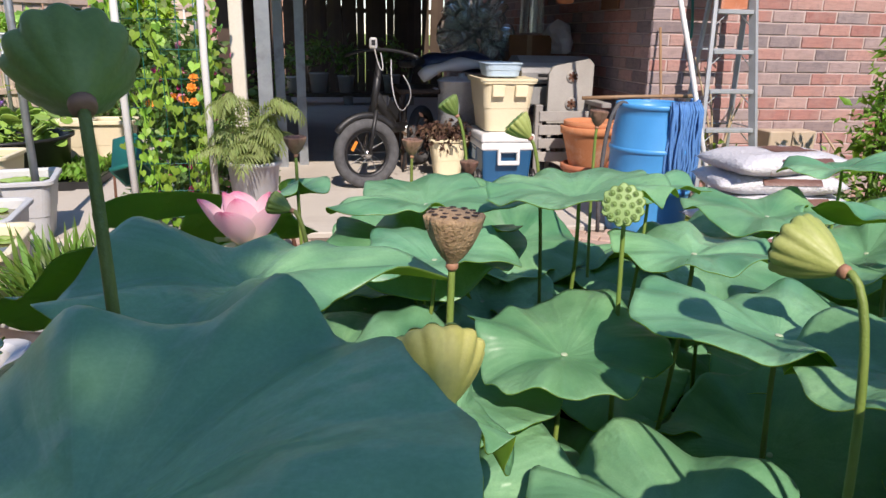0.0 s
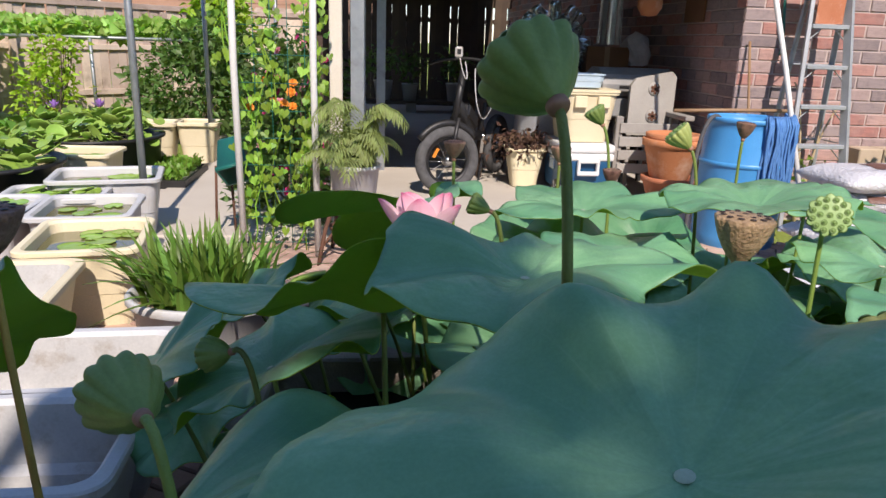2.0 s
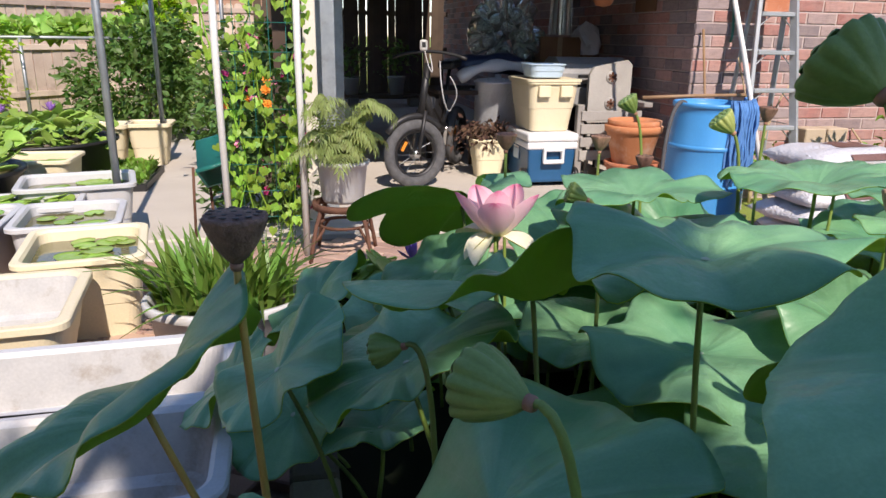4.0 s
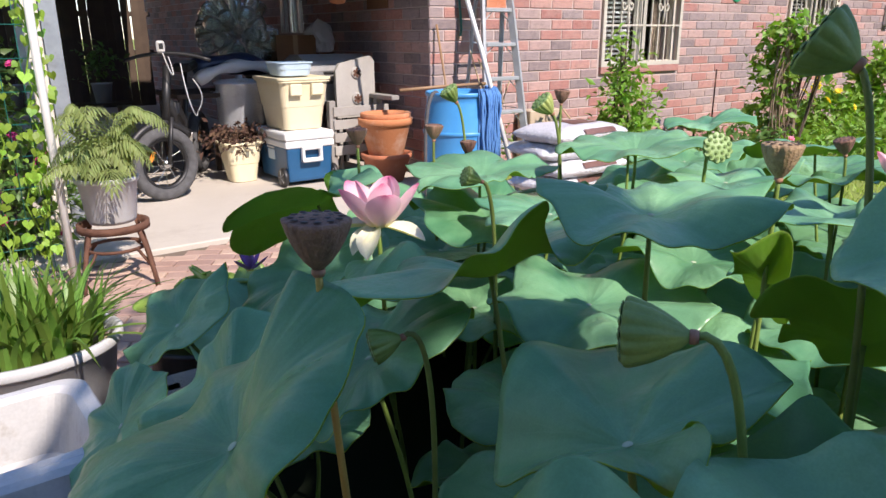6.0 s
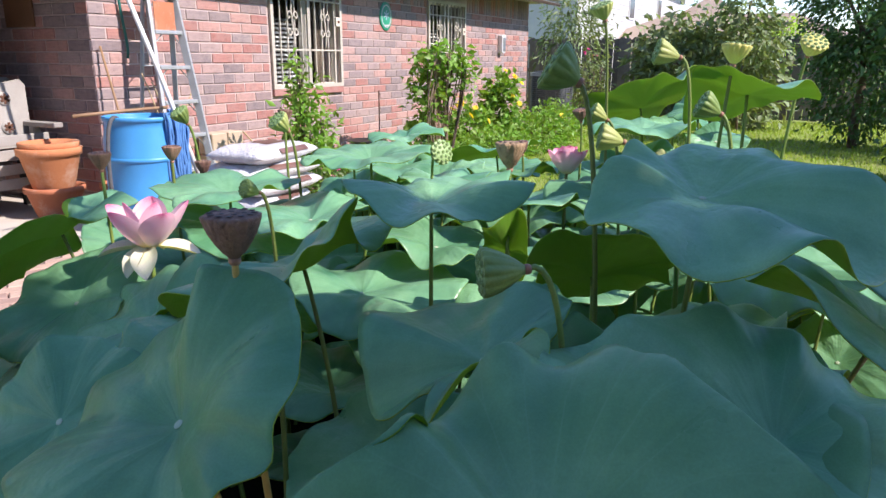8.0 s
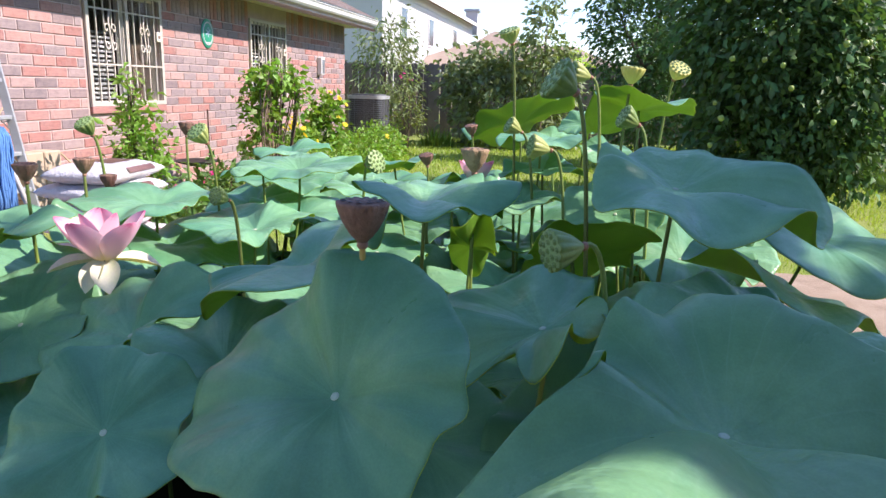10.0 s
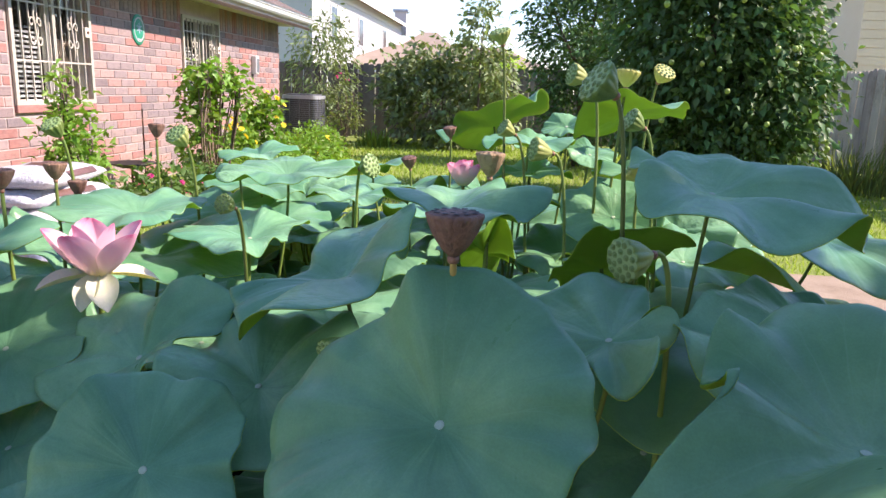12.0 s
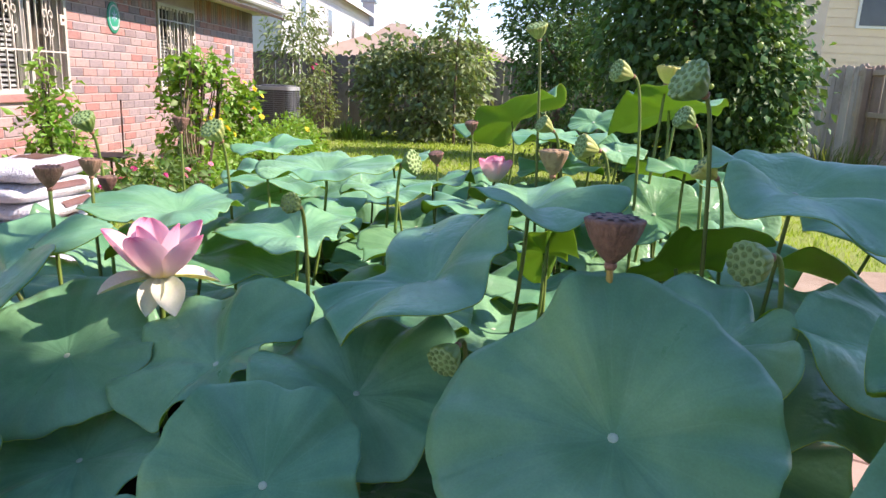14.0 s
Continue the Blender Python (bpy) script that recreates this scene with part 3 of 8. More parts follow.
fence_run("fence_left_back", "weathered plank fence behind the flower border", (-2.9, 14.3), (0.5, 14.4), 1.75, 0.14, 0.008, FENCE_PALE, 6, rail_side=-1)

# ---- the lotus bed ----
POND_Z = 0.16


def lotus_leaf(x, y, z, r, n=(0, 0, 1), dip=0.09, rim=(), wave=(), seed=1, base=None, label="", stalk=None, fray=1.0):
    """A lotus leaf: waxy shield with a sunken eye, lobed waved margin (cosine and sine terms of rim and wave) on its stalk."""
    rng = np.random.RandomState(seed)
    rings, seg = 18, 112
    th = np.linspace(0, 2 * math.pi, seg, endpoint=False)
    if not rim:
        rim = [rng.normal(0, 0.055) / k ** 0.5 for k in (1, 2, 3, 4, 5) for _ in (0, 1)]
        wave = [rng.normal(0, 0.045) / (k - 1) ** 0.25 for k in (2, 3, 4, 5, 6) for _ in (0, 1)]
    edge_r = 1 + sum(rim[2 * i] * np.cos(k * th) + rim[2 * i + 1] * np.sin(k * th) for i, k in enumerate((1, 2, 3, 4, 5)))
    edge_r = edge_r + fray * sum(rng.uniform(0.4, 1) * w * np.sin(k * th + rng.uniform(0, 6.3)) for k, w in ((7, 0.016), (9, 0.013), (13, 0.012), (19, 0.008), (27, 0.005)))
    waves = [(k, wave[2 * i] * np.cos(k * th) + wave[2 * i + 1] * np.sin(k * th)) for i, k in enumerate((2, 3, 4, 5, 6))]
    frill = fray * sum(rng.uniform(0.4, 1) * w * np.sin(k * th + rng.uniform(0, 6.3)) for k, w in ((7, 0.040), (9, 0.034), (11, 0.034), (15, 0.020)))
    rays = 21
    vein = 0.5 + 0.5 * np.cos(rays * th)
    gap = lambda a: (th - radians(a) + math.pi) % (2 * math.pi) - math.pi
    folds = [(rng.uniform(0, 360), rng.uniform(0.16, 0.36), rng.uniform(0.015, 0.06)) for _ in range(6)]
    roll = rng.uniform(0.08, 0.24) * (1 + 0.55 * np.cos(2 * th + rng.uniform(0, 6.3)) + 0.45 * np.cos(3 * th + rng.uniform(0, 6.3)))
    shake = np.random.RandomState(seed + 7)
    lumps = [(shake.normal(0, 6.0), shake.normal(0, 6.0), shake.uniform(0, 6.3), shake.uniform(0.004, 0.009)) for _ in range(8)]
    top, uv = [(0.0, 0.0, 0.0)], [(0.0, 0.0)]
    for i in range(1, rings + 1):
        q = (i / rings) ** 0.85
        mix = q ** 1.5
        rr = q * (1 + (edge_r - 1) * mix)
        u, v = rr * np.cos(th), rr * np.sin(th)
        h = dip * (1 - np.exp(-((q / 0.34) ** 2))) / (1 - math.exp(-8.65))
        h = h + roll * q ** 1.6 * (1 - q)
        for k, w in waves:
            h = h + w * q ** (1.05 + 0.07 * k)
        h = h + frill * q ** 2.4 + 0.004 * (0.5 - vein) * q * (1.15 - q) * 1.6
        for kx, ky, ph, amp in lumps:
            h = h + amp * q * np.sin(kx * u + ky * v + ph)
        for a, w, d in folds:
            g = gap(a) / w
            h = h - d * q ** 1.7 * np.exp(-g * g) * (1.25 - q) + 0.5 * d * q ** 1.6 * np.exp(-((g - 1.7) ** 2)) * (1.2 - q)
        top += list(zip(u, v, h))
        uv += [(q * math.cos(a), q * math.sin(a)) for a in th]
    top = np.array(top) * r
    nv = len(top)
    low = top.copy()
    low[:, 2] -= 0.0018
    faces, slots = [], []
    for k in range(seg):
        faces.append((0, 1 + k, 1 + (k + 1) % seg))
    for i in range(rings - 1):
        for k in range(seg):
            a, b = 1 + i * seg + k, 1 + i * seg + (k + 1) % seg
            faces.append((a, a + seg, b + seg, b))
    under = [tuple(j + nv for j in f[::-1]) for f in faces]
    slots = [0] * len(faces) + [1] * len(under)
    last = 1 + (rings - 1) * seg
    edge = [(last + k, last + k + nv, last + (k + 1) % seg + nv, last + (k + 1) % seg) for k in range(seg)]
    me = mesh_of("blade", np.vstack([top, low]), faces + under + edge, [LEAF_TOP, LEAF_UNDER], slots + [1] * seg, True, uv + uv)
    ob = thing("lotus_leaf", label or "blue-green round lotus leaf with waved margin on its stalk", "lotus leaf", (x, y, z), group="lotus leaves")
    turn = Vector((0, 0, 1)).rotation_difference(Vector(n).normalized()).to_matrix().to_4x4()
    blade = part("blade", me, None, ob)
    blade.matrix_basis = turn
    eye = part("leaf_eye", lathe("leaf_eye", [(0.0001, 0.0012), (0.0046, 0.0017), (0.0060, 0.0006)], LEAF_EYE, 12), None, ob, "small pale eye of the leaf")
    eye.matrix_basis = turn @ pose(0, 0, 0.001)
    bx, by = base if base else (x + rng.uniform(-0.10, 0.10), y + rng.uniform(-0.08, 0.08))
    foot = Vector((bx - x, by - y, POND_Z - 0.12 - z))
    down = -(turn.to_3x3() @ Vector((0, 0, 1)))
    pts = bezier(foot, foot + Vector((0, 0, 0.45 * -foot.z)), Vector(down) * 0.30 * -foot.z * 0.5 + Vector((0, 0, 0.1 * foot.z)), (0, 0, -0.002), 12)
    part("stalk", tube_mesh("stalk", pts, [0.0058 - 0.0016 * i / 12 for i in range(13)], stalk or STALK, 8), None, ob)
    return ob


SEED_MESH = {}


def seed_pod(x, y, z, face=(0, 0, 1), r=0.036, h=0.062, style="green", base=(0, 0), seed=1, hook=0.06, label="", stalk=None, lift=0.0, wobble=0.0):
    """A lotus seed pod: ribbed cone, flat face with seeds in pits, collar and stalk."""
    rng = np.random.RandomState(seed)
    skin, rimskin, seedskin = {"green": (POD_GREEN, POD_FACE, SEED_GREEN), "pale": (POD_PALE, POD_FACE, SEED_GREEN), "dry": (POD_DRY, POD_DRY, PIT_SHADE), "tan": (POD_TAN, POD_TAN, PIT_SHADE), "bud": (POD_GREEN, POD_GREEN, SEED_GREEN), "yellow": (POD_YELLOW, POD_YELLOW, SEED_GREEN)}[style]
    names = {"green": "fresh green lotus seed pod with ribbed sides on a bent stalk", "pale": "yellow-green lotus seed pod on a slender stalk", "dry": "dried dark brown lotus seed pod with empty pits", "tan": "dried tan lotus seed pod with wrinkled sides", "bud": "small green lotus seed pod", "yellow": "pale yellow ageing lotus seed pod"}
    ob = thing("lotus_pod", label or names[style], "seed pod", (x, y, z), group="lotus seed pods")
    f = Vector(face).normalized()
    turn = Vector((0, 0, 1)).rotation_difference(f).to_matrix().to_4x4() @ Matrix.Rotation(rng.uniform(0, 6.3), 4, "Z")
    k1, k2, p1, p2 = rng.randint(12, 15), rng.randint(6, 9), rng.uniform(0, 6), rng.uniform(0, 6)

    def ripple(a, i):
        g = max(0.0, (i - 1) / 7)
        if style not in ("dry", "tan"):
            return 1 + g * 0.15 * (abs(math.sin(k1 * 0.5 * a + p1)) - 0.62) + g * 0.03 * math.sin(k2 * a + p2)
        return 1 + g * (0.055 * (abs(math.sin(k1 * 0.5 * a + p1)) - 0.6) + 0.05 * math.sin(k2 * a + p2) + 0.035 * math.sin(3 * a + p1) + 0.02 * math.sin(23 * a + 2 * p2 + 0.5 * i))

    if style in ("dry", "tan"):
        curve = [(0.16, -0.5), (0.22, -0.45), (0.42, -0.33), (0.64, -0.14), (0.82, 0.07), (0.94, 0.26), (1.0, 0.40), (1.02, 0.47), (0.95, 0.50)]
    else:
        curve = [(0.16, -0.5), (0.22, -0.45), (0.42, -0.31), (0.64, -0.12), (0.83, 0.09), (0.95, 0.28), (1.01, 0.41), (1.0, 0.47), (0.93, 0.50)]
    me = lathe("cup", [(c * r, d * h) for c, d in curve], skin, 104, ripple=ripple)
    cup = part("cup", me, None, ob)
    cup.matrix_basis = turn
    face_me = lathe("face", [(0.955 * r, 0.498 * h), (0.80 * r, 0.50 * h + 0.001), (0.45 * r, 0.50 * h + 0.003), (0.0002, 0.50 * h + 0.004)], rimskin, 104, ripple=lambda a, i: ripple(a, 8) if i == 0 else 1.0)
    fc = part("face", face_me, None, ob)
    fc.matrix_basis = turn
    spots = [(0.0, 0.0)] + [(0.42, i * 60 + 15) for i in range(6)] + [(0.76, i * 30) for i in range(12)]
    key = (style, round(r, 3))
    if key not in SEED_MESH:
        q = r * 0.115
        dry = style in ("dry", "tan")
        if dry:
            # flat dark discs in place of seeds stand for the shade in empty pits
            prof = [(q * 1.05, 0.0), (q * 0.95, 0.0005), (0.0001, 0.0005)]
        else:
            prof = [(q * 1.35, 0.0), (q * 1.25, q * 0.35), (q * 0.95, q * 0.40), (q * 0.80, -q * 0.10), (q * 0.74, q * 0.25), (q * 0.45, q * 0.6), (0.0001, q * 0.7)]
        SEED_MESH[key] = lathe("seed", prof, seedskin, 9)
    for rad, ang in spots:
        s = part("seed", SEED_MESH[key], None, ob)
        s.matrix_basis = turn @ pose(rad * r * math.cos(radians(ang)), rad * r * math.sin(radians(ang)), 0.50 * h + 0.0035 - 0.002 * rad)
    neck = -f * h * 0.5
    col = part("collar", lathe("collar", [(0.17 * r, -0.52 * h - 0.006), (0.22 * r, -0.52 * h - 0.003), (0.22 * r, -0.5 * h + 0.001), (0.17 * r, -0.47 * h)], COLLAR, 14, closed=True), None, ob, "reddish collar")
    col.matrix_basis = turn
    foot = Vector((base[0] - x, base[1] - y, POND_Z - 0.12 - z))
    elbow = neck - f * hook
    rise = Vector((elbow.x, elbow.y, elbow.z + lift))
    mid = Vector((foot.x * 0.35 + rise.x * 0.65 + wobble, foot.y * 0.35 + rise.y * 0.65 - wobble, foot.z * 0.45 + rise.z * 0.55))
    low = bezier(foot, foot * 0.6 + mid * 0.4, mid - (rise - foot) * 0.12, mid, 8)
    high = bezier(mid, mid + (rise - foot) * 0.16, rise, neck, 14)
    pts = low[:-1] + high
    part("stalk", tube_mesh("stalk", pts, [0.0054 - 0.0012 * i / len(pts) for i in range(len(pts))], stalk or (STALK_OLD if style == "tan" else STALK), 8), None, ob)
    return ob


def petal_mesh(name, length, width, curl, material):
    rows, cols = 9, 6
    verts, faces, uv = [], [], []
    for i in range(rows + 1):
        t = i / rows
        w = width * (math.sin(math.pi * min(0.99, 0.10 + 0.89 * t ** 1.12)) ** 0.72)
        bend = curl * t
        for j in range(cols + 1):
            s = 2 * j / cols - 1
            verts.append((s * w / 2, length * (math.sin(bend) / curl if curl else t), length * ((1 - math.cos(bend)) / curl if curl else 0) + abs(s) ** 2 * w * 0.28))
            uv.append((j / cols, t))
    for i in range(rows):
        for j in range(cols):
            a = i * (cols + 1) + j
            faces.append((a, a + 1, a + cols + 2, a + cols + 1))
    nv = len(verts)
    low = [(x, y, z - 0.0012) for x, y, z in verts]
    return mesh_of(name, verts + low, faces + [tuple(k + nv for k in f[::-1]) for f in faces], [material], smooth=True, uvs=uv + uv)


def lotus_flower(x, y, z, size, base, label, rings, seed=1, lean=(0, 0, 1)):
    """rings: (petal count, raise in degrees, length, width, curl, first angle, pale)."""
    rng = np.random.RandomState(seed)
    ob = thing("lotus_flower", label, "lotus flower", (x, y, z), group="lotus flowers")
    turn = Vector((0, 0, 1)).rotation_difference(Vector(lean).normalized()).to_matrix().to_4x4()
    for count, raise_, length, width, curl, first, pale in rings:
        me = petal_mesh("petal", length * size, width * size, curl, PETAL_PALE if pale else PETAL)
        for i in range(count):
            p = part("petal", me, None, ob)
            p.matrix_basis = turn @ pose(0, 0, 0, 0, 0, first + 360 * i / count + rng.uniform(-6, 6)) @ pose(0, 0.012 * size / 0.1, 0, raise_ + rng.uniform(-6, 6), rng.uniform(-8, 8), 0)
    core = part("receptacle", lathe("receptacle", [(0.06 * size, 0), (0.10 * size, 0.10 * size), (0.14 * size, 0.22 * size), (0.13 * size, 0.24 * size), (0.0001, 0.25 * size)], STAMEN, 18), None, ob, "yellow seed cup")
    core.matrix_basis = turn
    verts, faces = [], []
    for i in range(90):
        a, el, l = rng.uniform(0, 6.3), rng.uniform(0.5, 1.2), size * rng.uniform(0.22, 0.34)
        d = Vector((math.cos(a) * math.cos(el), math.sin(a) * math.cos(el), math.sin(el)))
        s = d.orthogonal().normalized() * 0.0011
        p0 = d * 0.05 * size
        k = len(verts)
        verts += [p0 - s, p0 + s, p0 + d * l + s * 1.6, p0 + d * l - s * 1.6]
        faces.append((k, k + 1, k + 2, k + 3))
    st = part("stamens", mesh_of("stamens", verts, faces, [STAMEN]), None, ob, "yellow stamens")
    st.matrix_basis = turn
    foot = Vector((base[0] - x, base[1] - y, POND_Z - 0.12 - z))
    pts = bezier(foot, foot * 0.5, (0, 0, -0.2), (0, 0, 0.004), 12)
    part("stalk", tube_mesh("stalk", pts, 0.006, STALK, 8), None, ob)
    return ob


# leaves: the tall shaded ones nearest the path
lotus_leaf(-0.125, 0.303, 0.97, 0.218, (-0.235, -0.096, 0.967), 0.106, (-0.151, -0.232, 0.015, 0.064, 0.01, 0.021, 0.002, 0.004, 0.007, -0.054), (0.017, -0.011, -0.046, -0.056, -0.007, 0.053, 0.053, 0.031, -0.033, -0.074), seed=11, base=(-0.10, 0.35), label="large shaded blue-green lotus leaf with two peaked lobes", fray=1.1)
lotus_leaf(-0.099, 0.814, 0.909, 0.173, (-0.016, -0.019, 1), 0.140, (0.009, -0.215, 0.202, -0.029, 0.036, 0.023, 0.053, -0.011, 0.123, -0.065), (-0.001, -0.084, -0.024, 0.031, -0.026, 0.007, 0.034, -0.005, -0.072, -0.015), seed=7, base=(-0.02, 0.86), label="saddle-shaped shaded lotus leaf with drooping front", fray=1.1)
lotus_leaf(-0.807, 0.760, 0.782, 0.185, (-0.567, 0.205, 0.798), 0.153, (0.015, 0.055, -0.038, -0.001, -0.022, -0.061, 0.003, -0.006, 0.003, -0.038), (0.092, -0.1, 0.06, 0.062, 0.038, -0.013, 0.021, 0.008, 0.031, 0.012), seed=21, base=(-0.66, 0.80), stalk=STALK_OLD, label="large tilted shaded lotus leaf with a deep fold", fray=1.1)
lotus_leaf(-0.834, 0.316, 0.801, 0.304, (-0.099, -0.006, 0.995), 0.159, (-0.54, -0.041, 0.24, -0.045, 0.096, 0.082, -0.13, 0.027, 0.073, -0.02), (0.168, -0.016, -0.113, -0.056, -0.015, -0.05, 0.1, 0.116, -0.093, -0.071), seed=31, base=(-0.70, 0.36), fray=1.1)
lotus_leaf(-0.473, 0.529, 0.778, 0.155, (-0.159, 0.294, 0.942), 0.067, (0.267, 0.424, 0.082, 0.212, -0.102, -0.11, 0.125, -0.025, -0.083, -0.173), (0.044, 0.111, -0.098, -0.021, 0.059, 0.003, 0.126, -0.04, -0.043, 0.039), seed=42, base=(-0.30, 0.62), fray=1.1)
lotus_leaf(-0.46, 1.1, 0.651, 0.183, (-0.351, 0.058, 0.935), 0.078, (0.077, 0.05, 0.081, -0.003, -0.031, -0.009, -0.021, 0.002, 0.009, 0.018), (-0.097, -0.066, -0.018, -0.023, 0.005, 0.007, 0.006, 0.067, -0.008, 0.033), seed=52, base=(-0.34, 1.12), fray=1.1)
lotus_leaf(-0.335, 1.380, 0.633, 0.163, (-0.419, 0.329, 0.846), 0.165, (0.171, 0.093, -0.065, -0.044, -0.043, -0.002, -0.045, 0.088, -0.009, 0.05), (0.044, 0.065, 0.004, -0.076, 0.012, -0.075, -0.093, 0.001, -0.007, -0.043), seed=62, base=(-0.20, 1.40), fray=1.1)
lotus_leaf(-0.288, 1.688, 0.611, 0.19, (-0.53, 0.004, 0.848), 0.061, (0.041, 0.081, 0.02, -0.009, 0.012, 0.001, 0.01, -0.018, 0.006, 0.008), (-0.022, -0.016, 0.014, -0.002, 0.006, -0.011, -0.003, -0.026, -0.016, 0.022), seed=72, base=(-0.15, 1.70), fray=1.1)
lotus_leaf(-0.68, 1.189, 0.613, 0.154, (-0.64, -0.037, 0.767), 0.008, (0.027, 0.12, -0.018, -0.05, 0.035, 0.03, -0.031, -0.056, -0.032, 0.041), (-0.011, 0.065, 0.02, 0.024, -0.076, -0.018, 0.061, -0.047, -0.002, -0.007), seed=82, base=(-0.55, 1.22), fray=1.1)
lotus_leaf(-0.272, 1.001, 0.792, 0.208, (-0.043, 0.422, 0.905), 0.182, (-0.094, 0.042, 0.229, -0.055, 0.073, -0.06, 0.171, -0.107, 0.017, -0.042), (-0.042, 0.004, 0.053, 0.071, 0.101, 0.028, -0.027, 0.009, -0.008, -0.043), seed=92, base=(-0.26, 0.92), fray=1.1)
lotus_leaf(-0.18, 1.868, 0.74, 0.214, (-0.215, 0.493, 0.843), 0.052, (-0.191, 0.08, -0.071, 0.112, 0.031, -0.325, -0.137, -0.072, 0.346, 0.102), (0.148, 0.056, 0.014, 0.047, 0.066, -0.01, -0.049, 0.095, -0.022, 0.045), seed=102, base=(-0.18, 1.66), label="half-folded lotus leaf with pale green underside showing", fray=1.1)
lotus_leaf(-0.60, 1.82, 0.500, 0.165, (-0.60, 0.05, 0.78), seed=106, base=(-0.42, 1.84))
lotus_leaf(-0.80, 1.53, 0.430, 0.140, (-0.70, 0.05, 0.70), seed=107, base=(-0.50, 1.56))
lotus_leaf(-0.66, 1.40, 0.400, 0.150, (-0.45, -0.30, 0.85), seed=108, base=(-0.48, 1.42))
lotus_leaf(-0.42, 1.60, 0.470, 0.165, (-0.30, 0.12, 0.92), seed=109, base=(-0.36, 1.60))
lotus_leaf(-0.26, 1.86, 0.410, 0.170, (-0.35, 0.15, 0.90), seed=110, base=(-0.24, 1.80))
# the sunlit ones further in
lotus_leaf(0.248, 1.691, 0.792, 0.205, (-0.039, -0.017, 0.999), 0.097, (0.004, 0.139, 0.059, 0.02, 0.014, -0.175, 0.043, 0.027, 0.042, -0.078), (-0.017, 0.034, 0.001, 0.027, -0.008, 0.015, 0.004, -0.023, 0.002, 0.005), seed=112, base=(0.24, 1.70), fray=1.1)
lotus_leaf(0.219, 1.369, 0.751, 0.172, (-0.086, -0.002, 0.996), 0.105, (0.099, 0.328, 0.058, 0.078, -0.175, -0.01, -0.098, 0.039, -0.152, -0.079), (0.055, -0.058, 0.046, -0.002, 0.039, 0.029, 0.021, 0.034, 0.055, 0.015), seed=122, base=(0.14, 1.40), fray=1.1)
lotus_leaf(0.519, 1.36, 0.88, 0.197, (-0.077, 0.037, 0.996), 0.121, (-0.053, -0.021, -0.041, 0.001, 0.03, 0.005, -0.007, -0.01, -0.019, -0.035), (-0.019, 0.034, 0.014, 0.026, 0.015, -0.001, 0.012, 0.002, -0.012, -0.008), seed=132, base=(0.52, 1.45), fray=1.1)
lotus_leaf(0.403, 1.07, 0.667, 0.174, (-0.009, -0.115, 0.993), 0.103, (0.055, 0.096, 0.018, 0.069, 0.024, 0.012, -0.045, -0.024, 0.036, -0.015), (-0.001, 0.005, 0.002, 0.024, -0.019, -0.072, -0.001, 0.024, 0.017, -0.042), seed=142, fray=1.1)
lotus_leaf(0.683, 0.899, 0.763, 0.203, (0.048, 0.007, 0.999), 0.099, (0.042, 0.035, 0.14, -0.064, 0.018, 0.017, -0.026, -0.02, -0.049, -0.012), (0.043, -0.013, 0.041, -0.011, -0.058, -0.071, -0.03, -0.034, 0.017, 0.028), seed=152, fray=1.1)
lotus_leaf(0.22, 1.62, 0.690, 0.240, (0.0, -0.12, 1), seed=162)
lotus_leaf(0.14, 1.15, 0.595, 0.245, (-0.02, -0.06, 1), 0.07, seed=172)
lotus_leaf(0.92, 1.52, 0.670, 0.200, (0.0, -0.10, 1), seed=182)
lotus_leaf(1.18, 1.68, 0.740, 0.210, (0.0, -0.02, 1), seed=192)
lotus_leaf(1.48, 1.80, 0.840, 0.170, (-0.1, 0.1, 1), seed=202)
lotus_leaf(0.45, 0.715, 0.580, 0.205, (0.0, 0.05, 1), seed=212)
lotus_leaf(0.88, 0.62, 0.600, 0.190, (0.0, -0.05, 1), seed=222)
lotus_leaf(0.154, 0.748, 0.761, 0.085, (0.723, 0.02, 0.691), 0.060, (-0.002, 0.014, 0.253, 0.142, 0.027, 0.041, 0.067, 0.031, 0, 0.083), (0.008, 0.012, -0.171, -0.109, -0.002, 0.064, 0.026, -0.101, -0.177, 0.122), seed=232, label="upright lotus leaf with sunlit yellow-green underside", fray=1.1)
lotus_leaf(-0.055, 0.493, 0.793, 0.149, (0.539, 0.248, 0.805), 0.091, (0.092, -0.186, 0.132, -0.01, 0.088, 0.057, 0.031, -0.145, -0.023, 0.097), (0.076, 0.007, -0.004, -0.061, 0.033, 0.035, 0.002, -0.043, 0.012, -0.019), seed=236, label="cupped lotus leaf with shaded underside", fray=1.1)
lotus_leaf(1.60, 0.78, 1.000, 0.250, (0.30, 0.42, 0.85), seed=252, label="tall lotus leaf rising over the bed, underside in shade")
lotus_leaf(0.783, 0.326, 1.097, 0.163, (0.409, 0.04, 0.912), 0.048, (0.073, 0.019, -0.113, 0.006, -0.06, 0.109, -0.119, -0.025, -0.006, 0.038), (-0.017, -0.158, 0.013, -0.032, 0.029, 0.01, -0.044, 0.035, -0.022, 0.004), seed=262, label="tall lotus leaf with sunlit yellow-green underside")
lotus_leaf(1.00, 0.64, 0.965, 0.165, (0.0, 0.0, 1), seed=272)
lotus_leaf(0.92, 0.28, 0.880, 0.150, (0.3, -0.1, 0.92), seed=274)
lotus_leaf(0.75, 0.68, 0.790, 0.165, (-0.1, 0.0, 1), seed=276)
lotus_leaf(0.70, 1.20, 0.800, 0.150, (0.0, 0.0, 1), seed=314)
